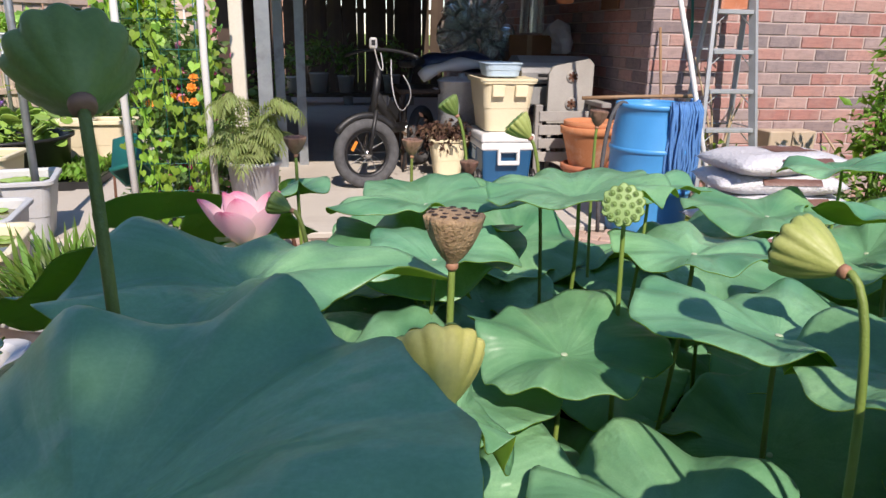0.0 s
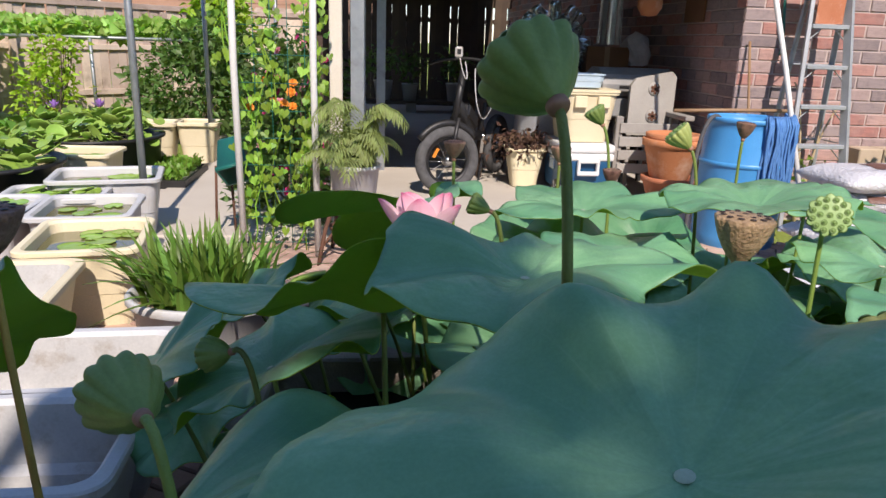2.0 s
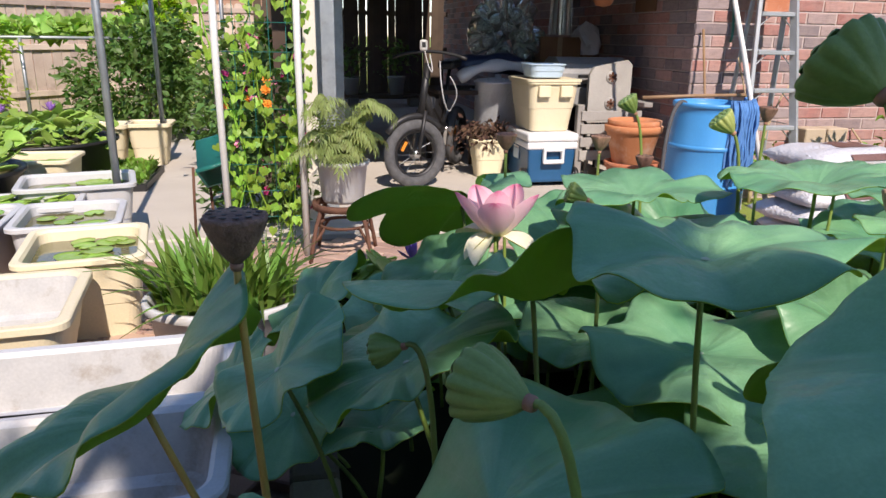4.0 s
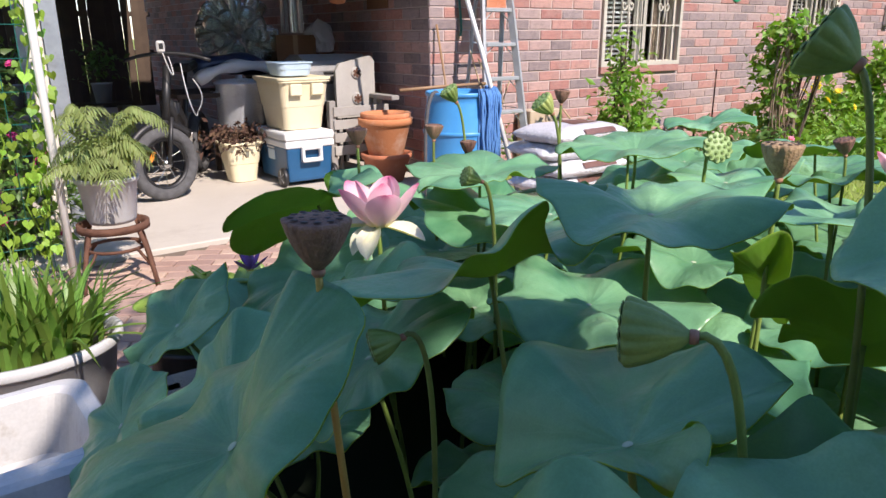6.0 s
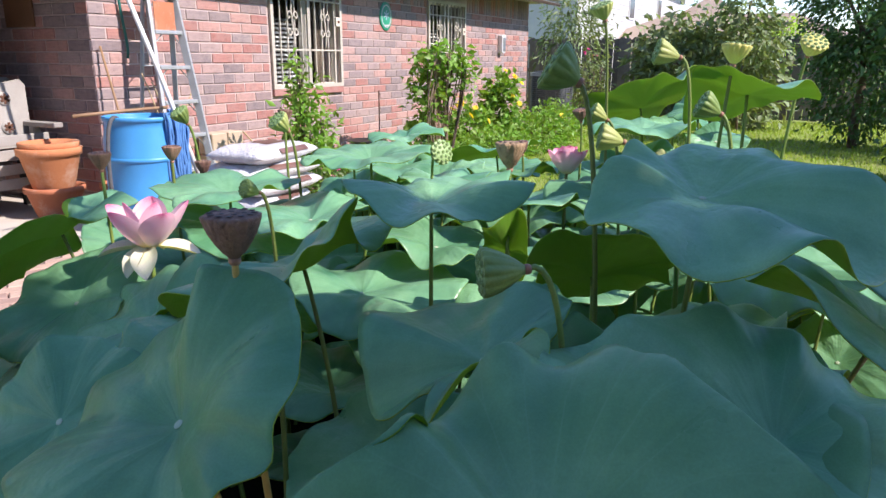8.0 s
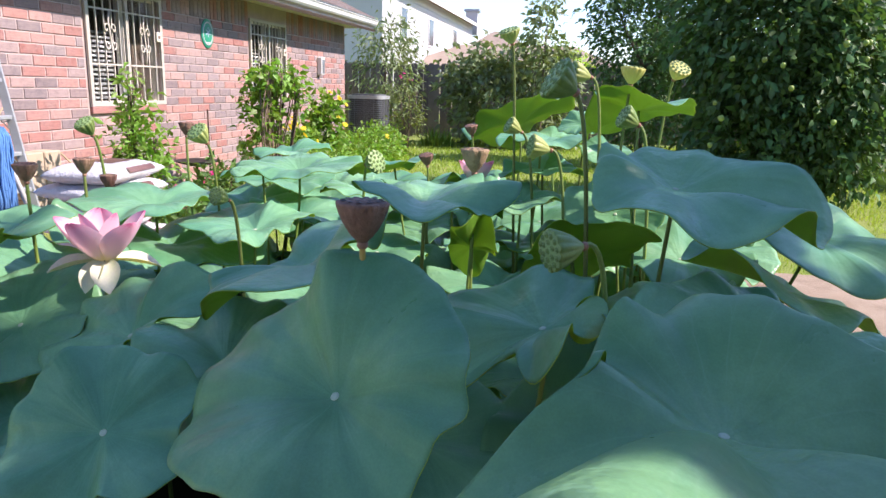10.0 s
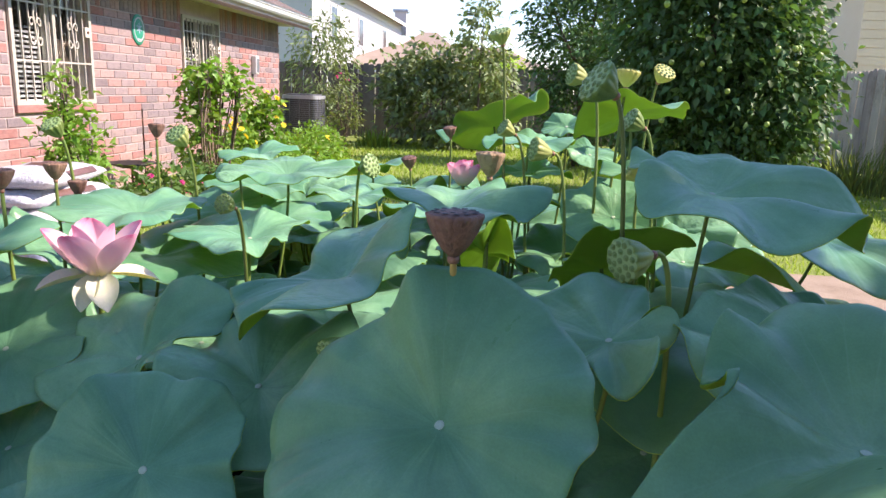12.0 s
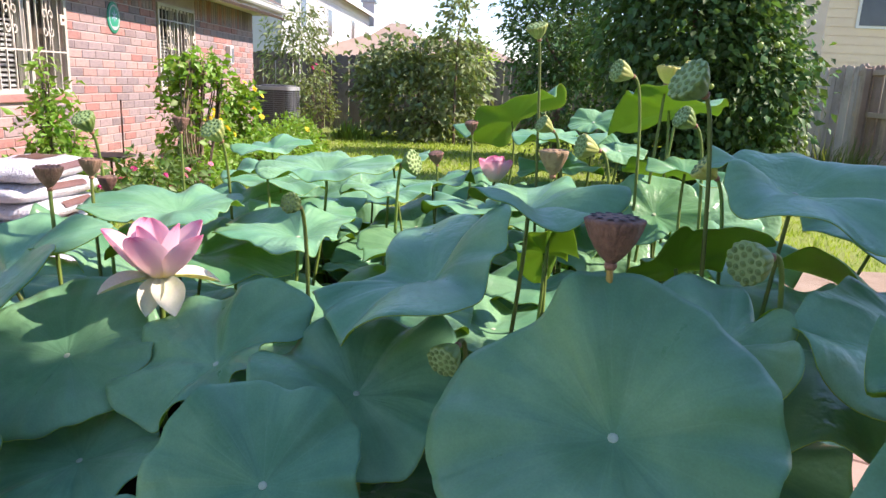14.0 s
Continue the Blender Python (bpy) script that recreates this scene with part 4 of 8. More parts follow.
lotus_leaf(1.02, 1.08, 0.780, 0.170, (0.1, 0.2, 0.97), seed=316)
lotus_leaf(1.25, 1.25, 0.820, 0.180, (0.15, 0.25, 0.95), seed=318)
lotus_leaf(0.80, 1.62, 0.830, 0.150, (0.0, 0.1, 1), seed=320)
lotus_leaf(1.00, 0.63, 0.87, 0.150, (-0.1, 0.05, 1), seed=331)
lotus_leaf(0.52, 0.33, 0.93, 0.115, (-0.15, -0.1, 1), seed=332)
lotus_leaf(0.61, 0.38, 0.79, 0.155, (-0.55, 0.15, 0.8), seed=333, label="tilted grey-green lotus leaf among the stalks")
lotus_leaf(1.03, 0.42, 0.94, 0.100, (-0.3, -0.1, 0.9), seed=334)
lotus_leaf(1.44, 0.62, 0.95, 0.130, (-0.1, 0.0, 1), seed=335)
lotus_leaf(1.15, 0.50, 1.03, 0.090, (-0.4, 0.2, 0.85), seed=336)
lotus_leaf(0.16, 0.86, 0.555, 0.20, (-0.05, -0.06, 1), 0.07, seed=341)
lotus_leaf(0.02, 1.42, 0.53, 0.18, (0.0, -0.1, 1), 0.07, seed=342)
lotus_leaf(0.21, -0.061, 0.833, 0.222, (-0.269, -0.171, 0.948), 0.048, (-0.012, -0.02, 0.079, 0.024, -0.004, -0.027, -0.029, 0.038, 0.001, 0.004), (0.012, 0, 0.063, 0.024, 0.047, -0.029, 0.045, -0.022, -0.007, 0.044), seed=244, base=(0.32, 0.14), fray=1.1, label="broad dappled lotus leaf hanging over the pond wall")
# low ones at the pond's sunny end and under the tall leaf
lotus_leaf(0.122, 0.005, 0.717, 0.212, (0.056, -0.374, 0.926), 0.021, (0.028, 0.032, -0.053, -0.011, -0.017, -0.023, 0.064, -0.026, 0.001, -0.065), (-0.018, 0.001, 0.032, 0.045, -0.093, 0.023, 0.009, -0.014, 0.043, -0.031), seed=282, base=(0.20, 0.15), fray=0.6)
lotus_leaf(-0.181, 0.244, 0.67, 0.27, (-0.144, 0.183, 0.972), 0.155, (-0.21, 0.205, 0.237, 0.103, 0.026, 0.03, -0.053, 0.024, 0.025, -0.127), (-0.132, -0.052, 0.06, -0.068, 0.012, 0.036, -0.008, 0.077, -0.019, -0.004), seed=292, base=(0.05, 0.18), fray=1.1)
lotus_leaf(-0.30, 0.42, 0.500, 0.210, (-0.40, 0.0, 0.90), seed=302, base=(-0.2, 0.45))
lotus_leaf(-0.417, 0.151, 0.72, 0.222, (-0.328, -0.265, 0.907), 0.107, (-0.063, 0.094, -0.127, -0.03, 0.015, -0.058, 0.027, 0.049, -0.07, 0.004), (0.001, 0.045, -0.018, 0.001, -0.003, 0.01, -0.017, 0.043, 0.059, 0.007), seed=306, fray=1.1)
lotus_leaf(-0.34, 0.76, 0.480, 0.190, (-0.4, 0.0, 0.9), seed=322)
# shaded ones under the back row
for mx, my, mz, mr in ((0.10, 1.84, 0.46, 0.21), (0.44, 1.86, 0.46, 0.20), (-0.16, 1.90, 0.44, 0.18), (0.30, 1.62, 0.40, 0.18), (0.72, 1.90, 0.48, 0.19), (0.66, 1.42, 0.42, 0.18)):
    lotus_leaf(mx, my, mz, mr, (-0.1, -0.30, 1), 0.12, seed=int(mx * 100) + 700)
# broad ones between the tall leaf and the lawn
lotus_leaf(0.45, 0.20, 0.700, 0.190, (-0.20, -0.05, 1), seed=351)
lotus_leaf(0.80, 0.06, 0.640, 0.190, (-0.15, -0.10, 1), seed=353)
lotus_leaf(1.15, 0.06, 0.660, 0.195, (-0.75, 0.05, 0.65), seed=355, base=(1.18, 0.10))
lotus_leaf(1.36, -0.12, 0.640, 0.190, (-0.60, 0.05, 0.75), seed=357, base=(1.25, 0.02))
low = random.Random(77)
# far tier along the lawn side of the pond
for mx, my in ((1.22, 0.30), (1.45, 0.48), (1.62, 0.95), (1.40, 1.18), (1.60, 1.36), (1.42, 1.58), (1.66, 1.72), (1.20, 1.86), (1.48, 0.86), (0.98, 0.22), (0.76, 0.50), (1.24, 0.66)):
    lotus_leaf(mx + low.uniform(-0.03, 0.03), my + low.uniform(-0.03, 0.03), low.uniform(0.54, 0.68), low.uniform(0.18, 0.225), (low.uniform(-0.55, -0.15), low.uniform(-0.2, 0.15), 1), low.uniform(0.08, 0.14), seed=low.randint(2000, 9000))
# middle tier under the tallest blades
for mx, my in ((0.16, 1.02), (0.22, 1.86), (0.62, 1.72), (1.05, 1.32), (1.10, 0.78), (0.05, 0.52), (-0.10, 1.08), (0.88, 1.92), (1.28, 1.55), (1.30, 1.02)):
    lotus_leaf(mx + low.uniform(-0.03, 0.03), my + low.uniform(-0.03, 0.03), low.uniform(0.42, 0.54), low.uniform(0.175, 0.22), (low.uniform(-0.2, 0.15), low.uniform(-0.2, 0.1), 1), low.uniform(0.08, 0.14), seed=low.randint(2000, 9000))
# leaves that hang over the lawn side and the far side of the pond
for mx, my, mz, nx, ny in ((0.05, 2.10, 0.36, -0.1, -0.8), (0.38, 2.12, 0.36, -0.1, -0.8), (0.22, 2.06, 0.56, 0.0, -0.5), (-0.26, 2.10, 0.28, -0.1, -0.7), (0.56, 2.06, 0.58, 0.0, -0.5), (1.66, 0.30, 0.36, -0.7, -0.1), (1.72, 0.66, 0.38, -0.7, 0.0), (1.70, 1.02, 0.36, -0.7, -0.2), (1.74, 1.36, 0.38, -0.7, -0.2), (1.70, 1.70, 0.36, -0.6, -0.4), (1.40, 2.04, 0.36, -0.3, -0.6), (1.02, 2.08, 0.36, -0.3, -0.6), (0.66, 2.10, 0.34, -0.3, -0.6), (1.30, 0.02, 0.34, -0.7, 0.2), (0.90, 0.00, 0.34, -0.6, 0.2), (1.20, 1.30, 0.42, -0.5, -0.3), (0.86, 1.10, 0.42, -0.5, -0.3), (1.16, 0.86, 0.42, -0.6, -0.2), (0.80, 0.40, 0.42, -0.6, 0.0), (1.62, 0.22, 0.50, 0.2, -0.2), (1.70, 0.58, 0.46, 0.3, 0.0), (1.66, 0.92, 0.52, 0.2, 0.1), (1.72, 1.28, 0.46, 0.3, 0.1), (1.66, 1.62, 0.50, 0.25, 0.2), (1.58, 1.96, 0.48, 0.2, 0.3), (1.22, 2.02, 0.52, 0.0, 0.3), (0.86, 2.06, 0.48, 0.0, 0.35), (0.50, 2.08, 0.46, 0.0, 0.3), (1.40, 0.06, 0.48, 0.2, -0.3), (1.05, 0.04, 0.46, 0.0, -0.3),
                           (1.50, 0.40, 0.34, 0.3, 0.0), (1.56, 0.76, 0.32, 0.3, 0.0), (1.54, 1.12, 0.34, 0.3, 0.0), (1.56, 1.46, 0.32, 0.3, 0.0), (1.40, 1.84, 0.36, 0.2, 0.2), (1.05, 1.96, 0.34, 0.0, 0.3), (0.68, 1.98, 0.32, 0.0, 0.3)):
    lotus_leaf(mx + low.uniform(-0.04, 0.04), my + low.uniform(-0.04, 0.04), mz, low.uniform(0.18, 0.23), (nx, ny, 0.9), low.uniform(0.06, 0.10), seed=low.randint(2000, 9000), label="lower lotus leaf hanging over the pond edge", base=(min(mx, 1.5), min(my, 1.9)))
for gx in range(8):
    for gy in range(7):
        if gx < 3 and (gx + gy) % 4:
            continue
        lx, ly = -0.46 + gx * 0.25 + low.uniform(-0.08, 0.08), 0.20 + gy * 0.285 + low.uniform(-0.09, 0.09)
        lotus_leaf(lx, ly, low.uniform(0.26, 0.42), low.uniform(0.13, 0.18), (low.uniform(-0.35, 0.2), low.uniform(-0.25, 0.25), 1), 0.12, seed=1000 + gx * 10 + gy, base=(lx + low.uniform(-0.04, 0.04), ly), label="low lotus leaf in the shade of the taller ones")

# seed pods
seed_pod(-0.165, 0.53, 1.165, (-0.30, 0.78, 0.52), 0.042, 0.053, "green", (-0.12, 0.42), 1, 0.04)
seed_pod(-0.70, 0.76, 0.98, (0.02, 0.0, 1), 0.034, 0.055, "dry", (-0.62, 0.72), 2, 0.05, stalk=STALK_OLD)
seed_pod(0.51, 1.12, 0.92, (-0.45, -0.85, 0.30), 0.036, 0.045, "green", (0.56, 1.16), 3, 0.02)
seed_pod(-0.48, 0.50, 0.915, (-0.55, 0.82, -0.06), 0.033, 0.060, "green", (-0.36, 0.42), 4, 0.06, lift=0.03)
seed_pod(-0.51, 0.95, 0.75, (-0.82, 0.45, -0.28), 0.026, 0.045, "green", (-0.42, 0.96), 5, 0.05, lift=0.03)
seed_pod(0.14, 0.745, 0.98, (0.02, 0.0, 1), 0.033, 0.058, "tan", (0.12, 0.74), 6, 0.05, stalk=STALK)
seed_pod(1.05, 1.07, 0.88, (-0.2, 0.1, 0.9), 0.027, 0.045, "dry", (1.08, 1.10), 7)
seed_pod(0.07, 0.41, 0.985, (0.05, 0.75, 0.55), 0.031, 0.045, "yellow", (0.06, 0.34), 8, 0.04)
seed_pod(0.85, 0.75, 1.32, (-0.3, 0.25, 0.92), 0.034, 0.045, "pale", (0.86, 0.68), 9, 0.05)
seed_pod(0.61, 0.51, 1.20, (-0.35, 0.85, 0.25), 0.032, 0.06, "pale", (0.58, 0.44), 10, 0.05, lift=0.03)
seed_pod(0.71, 0.36, 1.20, (0.05, -0.10, 1), 0.036, 0.05, "yellow", (0.68, 0.46), 11)
seed_pod(1.06, 0.19, 1.22, (-0.55, -0.30, 0.75), 0.038, 0.05, "yellow", (1.00, 0.32), 12)
seed_pod(0.41, 0.37, 1.08, (-0.25, 0.80, 0.45), 0.032, 0.05, "green", (0.40, 0.28), 13, 0.05, lift=0.02)
seed_pod(0.49, 0.61, 0.99, (-0.30, 0.88, 0.20), 0.034, 0.060, "pale", (0.50, 0.50), 14, 0.05, lift=0.03)
seed_pod(0.73, 0.71, 1.03, (-0.35, 0.75, 0.45), 0.028, 0.05, "pale", (0.74, 0.60), 15, 0.05, lift=0.02)
seed_pod(0.36, 1.98, 1.00, (-0.55, 0.15, 0.80), 0.030, 0.05, "green", (0.44, 1.95), 16, 0.06, lift=0.02)
seed_pod(0.48, 1.67, 0.98, (-0.65, 0.25, 0.70), 0.034, 0.055, "pale", (0.56, 1.64), 17, 0.05)
seed_pod(-0.07, 1.83, 0.92, (0, 0, 1), 0.028, 0.045, "dry", (-0.04, 1.80), 18, stalk=STALK)
seed_pod(0.24, 1.91, 0.90, (0.05, 0, 1), 0.028, 0.045, "dry", (0.26, 1.88), 19)
seed_pod(0.76, 1.89, 0.98, (0.1, 0, 1), 0.026, 0.045, "dry", (0.78, 1.86), 20)
seed_pod(0.41, 1.96, 0.83, (0, 0, 1), 0.026, 0.045, "dry", (0.42, 1.96), 21)
seed_pod(-0.08, 1.30, 0.89, (-0.85, 0.25, 0.35), 0.022, 0.04, "bud", (-0.02, 1.28), 22, 0.04, lift=0.02)
seed_pod(1.35, 0.95, 0.98, (-0.2, 0.1, 0.9), 0.027, 0.045, "dry", (1.36, 0.98), 23)

# flowers
lotus_flower(-0.172, 1.55, 0.745, 0.165, (-0.10, 1.60), "open pink and white lotus flower, lower petals fallen open", ((3, 66, 0.72, 0.44, 0.20, 60, False), (5, 40, 0.80, 0.52, 0.50, 17, False), (1, -6, 0.62, 0.36, -0.30, 40, True), (1, -28, 0.54, 0.38, -0.45, 128, True), (1, -8, 0.62, 0.34, -0.30, 208, True), (1, -34, 0.50, 0.30, -0.4, 92, True), (1, -15, 0.50, 0.30, -0.3, 300, True)), 3)
lotus_flower(0.92, 0.86, 0.825, 0.125, (0.98, 0.88), "half-open deep pink lotus flower", ((5, 68, 0.72, 0.60, 0.6, 0, False), (6, 44, 0.74, 0.55, 0.5, 30, False)), 5)

# ---- trees and shrubs ----
TREE_DARK = surface("dark_leaf", (0.035, 0.085, 0.025), (0.075, 0.155, 0.045), 3, 80, 0.45, bump=0, island=0.35, glow_through=0.22)
TREE_FIG = surface("fig_leaf", (0.14, 0.20, 0.085), (0.28, 0.34, 0.165), 3, 80, 0.55, bump=0, island=0.4, glow_through=0.25)
TREE_PEAR = surface("pear_leaf", (0.055, 0.125, 0.045), (0.125, 0.225, 0.08), 3, 80, 0.5, bump=0, island=0.4, glow_through=0.2, spec=0.22)
TREE_MID = surface("shrub_leaf", (0.07, 0.15, 0.033), (0.145, 0.245, 0.062), 3, 80, 0.5, bump=0, island=0.35, glow_through=0.28)
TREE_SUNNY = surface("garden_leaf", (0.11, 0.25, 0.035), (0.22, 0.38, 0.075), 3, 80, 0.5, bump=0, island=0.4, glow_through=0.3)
TREE_LIME = surface("lime_leaf", (0.28, 0.45, 0.03), (0.44, 0.60, 0.07), 3, 80, 0.5, bump=0, island=0.3, glow_through=0.35)
TREE_BRIGHT = surface("bright_leaf", (0.13, 0.27, 0.03), (0.24, 0.40, 0.06), 3, 80, 0.5, bump=0, island=0.3, glow_through=0.32)
TREE_OLIVE = surface("olive_leaf", (0.11, 0.15, 0.05), (0.20, 0.24, 0.09), 3, 80, 0.7, bump=0, island=0.35, glow_through=0.28)


def limb(parent, p0, p1, r0, r1, seed, name="branch"):
    rng = random.Random(seed)
    p0, p1 = Vector(p0), Vector(p1)
    d = (p1 - p0).length
    j = lambda: Vector((rng.uniform(-1, 1), rng.uniform(-1, 1), rng.uniform(-0.6, 0.6))) * d * 0.12
    pts = bezier(p0, p0 + (p1 - p0) * 0.33 + j(), p0 + (p1 - p0) * 0.66 + j(), p1, 9)
    return part(name, tube_mesh(name, pts, [r0 + (r1 - r0) * i / 9 for i in range(10)], BARK, 7), None, parent)


def clumps(rng, centre, radii, count, spread, per):
    """Leaf places gathered in clumps on twigs inside an ellipsoid shell, with gaps."""
    spots, dirs = [], []
    c = np.array(centre)
    for _ in range(count):
        d = rng.normal(0, 1, 3)
        d /= np.linalg.norm(d)
        q = c + d * np.array(radii) * rng.uniform(0.45, 1.0) ** 0.6
        m = rng.randint(int(per * 0.6), int(per * 1.4) + 1)
        spots.append(q + rng.normal(0, spread, (m, 3)))
        dirs.append(np.repeat((d * np.array([1, 1, 0.6]))[None], m, 0))
    return np.vstack(spots), np.vstack(dirs)


def tree(name, label, at, trunk_h, trunk_r, lobes, leaf, material, seed, density=1.0, per=16, spread=0.14, aspect=0.45, droop=0.35, category="tree", lean=(0, 0), gaps=()):
    rng = np.random.RandomState(seed)
    ob = thing(name, label, category, at)
    top = Vector((lean[0], lean[1], trunk_h))
    if trunk_r:
        limb(ob, (0, 0, -0.1), top, trunk_r, trunk_r * 0.6, seed, "trunk")
    spots, dirs = [], []
    for k, (c, radii, count) in enumerate(lobes):
        if trunk_r:
            limb(ob, top * (0.55 + 0.1 * (k % 4)), Vector(c), trunk_r * 0.5, trunk_r * 0.12, seed + k)
        s, d = clumps(rng, c, radii, int(count * density), spread, per)
        spots.append(s)
        dirs.append(d)
    spots, dirs = np.vstack(spots), np.vstack(dirs)
    keep = np.ones(len(spots), dtype=bool)
    for gx, gy, gr in gaps:
        # chinks in the crown that let spots of sun through
        line = Vector((gx, gy, 0.85)) - Vector(at)
        rel = spots - np.array(line)
        along = rel @ np.array(SUN_FROM)
        keep &= np.linalg.norm(rel - along[:, None] * np.array(SUN_FROM), axis=1) > gr
    spots, dirs = spots[keep], dirs[keep]
    part("crown", leaf_cloud("crown", spots, dirs, leaf, material, rng, aspect, droop), None, ob, kind="stuff")
    return ob


# the tree over the path that shades the near leaves
tree("shade_tree", "tall broad garden tree that shades the pond", (-2.6, -7.2, -0.08), 5.2, 0.20,
     (((2.42, 3.72, 4.5), (0.50, 0.62, 0.30), 190), ((2.20, 4.42, 4.6), (0.46, 0.60, 0.30), 120), ((2.22, 5.18, 4.5), (0.46, 0.56, 0.30), 125), ((2.42, 2.97, 4.5), (0.6, 0.6, 0.3), 60), ((1.62, 3.95, 4.5), (0.30, 0.55, 0.28), 90), ((-0.6, -0.6, 6.6), (1.5, 1.7, 0.9), 190), ((-2.6, 0.2, 6.6), (1.4, 1.6, 0.8), 170), ((1.4, -1.9, 7.2), (1.4, 1.2, 0.9), 170), ((-1.8, -2.4, 7.4), (1.8, 1.4, 0.9), 190)),
     0.088, TREE_DARK, 5, per=44, spread=0.13,
     gaps=((-0.152, 0.553, 0.046), (-0.231, 0.477, 0.050), (0.075, 0.565, 0.060), (0.12, 0.46, 0.062), (0.03, 0.86, 0.09), (-0.06, 0.79, 0.065), (-1.09, 0.82, 0.13), (-1.10, 1.02, 0.12), (-0.17, 1.53, 0.15), (-0.50, 0.52, 0.05), (-0.40, 0.56, 0.065), (-0.41, 0.82, 0.08), (-0.03, 0.88, 0.085), (-0.70, 1.10, 0.07), (0.20, 0.68, 0.12), (0.30, 0.50, 0.10), (0.06, -0.10, 0.09),
           (-1.36, 0.10, 0.17), (-1.22, 0.45, 0.16), (-1.42, 0.85, 0.18), (-1.22, 1.20, 0.17), (-1.45, 1.45, 0.17), (-1.25, 1.70, 0.20), (-1.15, 2.0, 0.26), (-0.85, 2.15, 0.26), (-0.98, 1.30, 0.20), (-0.88, 1.58, 0.25), (-0.72, 1.90, 0.25)))
pear = tree("pear_tree", "dense dark green pear tree hung with green fruit", (7.2, -1.6, -0.06), 1.5, 0.09,
     (((0.0, 0.10, 1.9), (1.0, 1.08, 1.1), 380), ((-0.1, -0.50, 1.1), (0.9, 0.65, 1.0), 240), ((0.0, 0.10, 3.0), (1.1, 1.15, 0.8), 260), ((0.1, 0.2, 0.7), (0.8, 0.7, 0.6), 140)),
     0.106, TREE_PEAR, 8, per=28, spread=0.14, aspect=0.55, droop=0.6)
tree("fig_tree", "bushy olive-green fruit tree before the fence", (13.6, 2.2, -0.06), 0.9, 0.05,
     (((0, 0, 0.9), (0.9, 1.3, 0.8), 120), ((0, -0.7, 1.3), (0.6, 0.7, 0.6), 60), ((0.1, 0.7, 1.35), (0.5, 0.6, 0.5), 60), ((0, 0.1, 1.75), (0.5, 0.6, 0.35), 40), ((-0.4, -0.5, 0.35), (0.6, 0.9, 0.35), 40)), 0.16, TREE_FIG, 9, per=16, spread=0.16, aspect=0.5)
tree("peach_tree", "slender young tree with drooping narrow leaves", (13.2, 4.7, -0.06), 1.1, 0.035,
     (((0, 0, 1.5), (0.6, 0.8, 0.7), 64), ((0.1, 0.1, 2.2), (0.5, 0.6, 0.45), 26), ((0, -0.1, 0.9), (0.5, 0.6, 0.4), 24)), 0.14, TREE_FIG, 10, per=13, spread=0.14, aspect=0.3, droop=0.7)
tree("tall_sapling", "tall thin leafy sapling by the fence", (12.8, 1.4, -0.06), 2.2, 0.03,
     (((0, 0, 2.2), (0.22, 0.30, 0.45), 26), ((0, 0.05, 2.75), (0.14, 0.18, 0.30), 12), ((0, -0.20, 1.65), (0.35, 0.45, 0.40), 34)), 0.14, TREE_FIG, 11, per=13, spread=0.11)
tree("dark_tree", "tall dark green garden tree beside the pear tree", (10.8, -0.4, -0.06), 1.8, 0.07,
     (((0, 0.2, 2.0), (0.7, 0.75, 1.0), 190), ((0, 0.0, 0.9), (0.7, 0.65, 0.8), 130), ((0.2, -0.2, 3.1), (0.7, 0.7, 0.6), 90), ((0, 0.6, 2.7), (0.3, 0.4, 0.5), 26)), 0.10, TREE_PEAR, 14, per=19, spread=0.13)
tree("fence_shrub", "rounded dark green shrub before the side fence", (10.2, -2.6, -0.06), 0.8, 0.05,
     (((0, 0, 1.3), (1.2, 1.4, 1.2), 300), ((0.4, 1.0, 1.9), (0.9, 1.0, 1.0), 150)), 0.11, TREE_MID, 12, per=14, spread=0.15)

# ---- things round the carport ----
DRUM_BLUE = surface("drum_blue", (0.055, 0.29, 0.66), (0.085, 0.37, 0.76), 5, 160, 0.38, bump=0.08, spec=0.5)
MOP_BLUE = surface("mop_blue", (0.06, 0.19, 0.48), (0.13, 0.31, 0.64), 40, 300, 0.95, bump=0.6)
COOLER_BLUE = surface("cooler_blue", (0.012, 0.085, 0.20), (0.02, 0.11, 0.26), 6, 200, 0.4, bump=0.06)
COOLER_WHITE = surface("cooler_white", (0.76, 0.77, 0.78), (0.84, 0.84, 0.84), 6, 200, 0.4, bump=0.06)
CREAM = surface("cream_plastic", (0.74, 0.64, 0.42), (0.83, 0.74, 0.53), 4, 150, 0.5, bump=0.08, vary=0.08)
TUBWHITE = surface("white_tub_plastic", (0.52, 0.53, 0.55), (0.64, 0.64, 0.64), 3, 150, 0.5, bump=0.08, stain=(0.45, 0.39, 0.31))
TUBSTAINED = surface("stained_tub_plastic", (0.46, 0.46, 0.46), (0.62, 0.61, 0.59), 11, 120, 0.6, bump=0.1, stain=(0.26, 0.20, 0.14))
TERRA = surface("terracotta", (0.50, 0.17, 0.07), (0.62, 0.26, 0.13), 7, 150, 0.85, bump=0.25, vary=0.12, stain=(0.62, 0.42, 0.32))
TEAL = surface("teal_plastic", (0.01, 0.13, 0.11), (0.02, 0.18, 0.15), 6, 200, 0.4, bump=0.06)
ALU = surface("ladder_aluminium", (0.36, 0.38, 0.40), (0.50, 0.52, 0.54), 9, 200, 0.5, 0.3, bump=0.1)
BAGWHITE = surface("bag_white", (0.60, 0.60, 0.64), (0.74, 0.74, 0.78), 6, 60, 0.32, bump=0.8, dist=0.018)
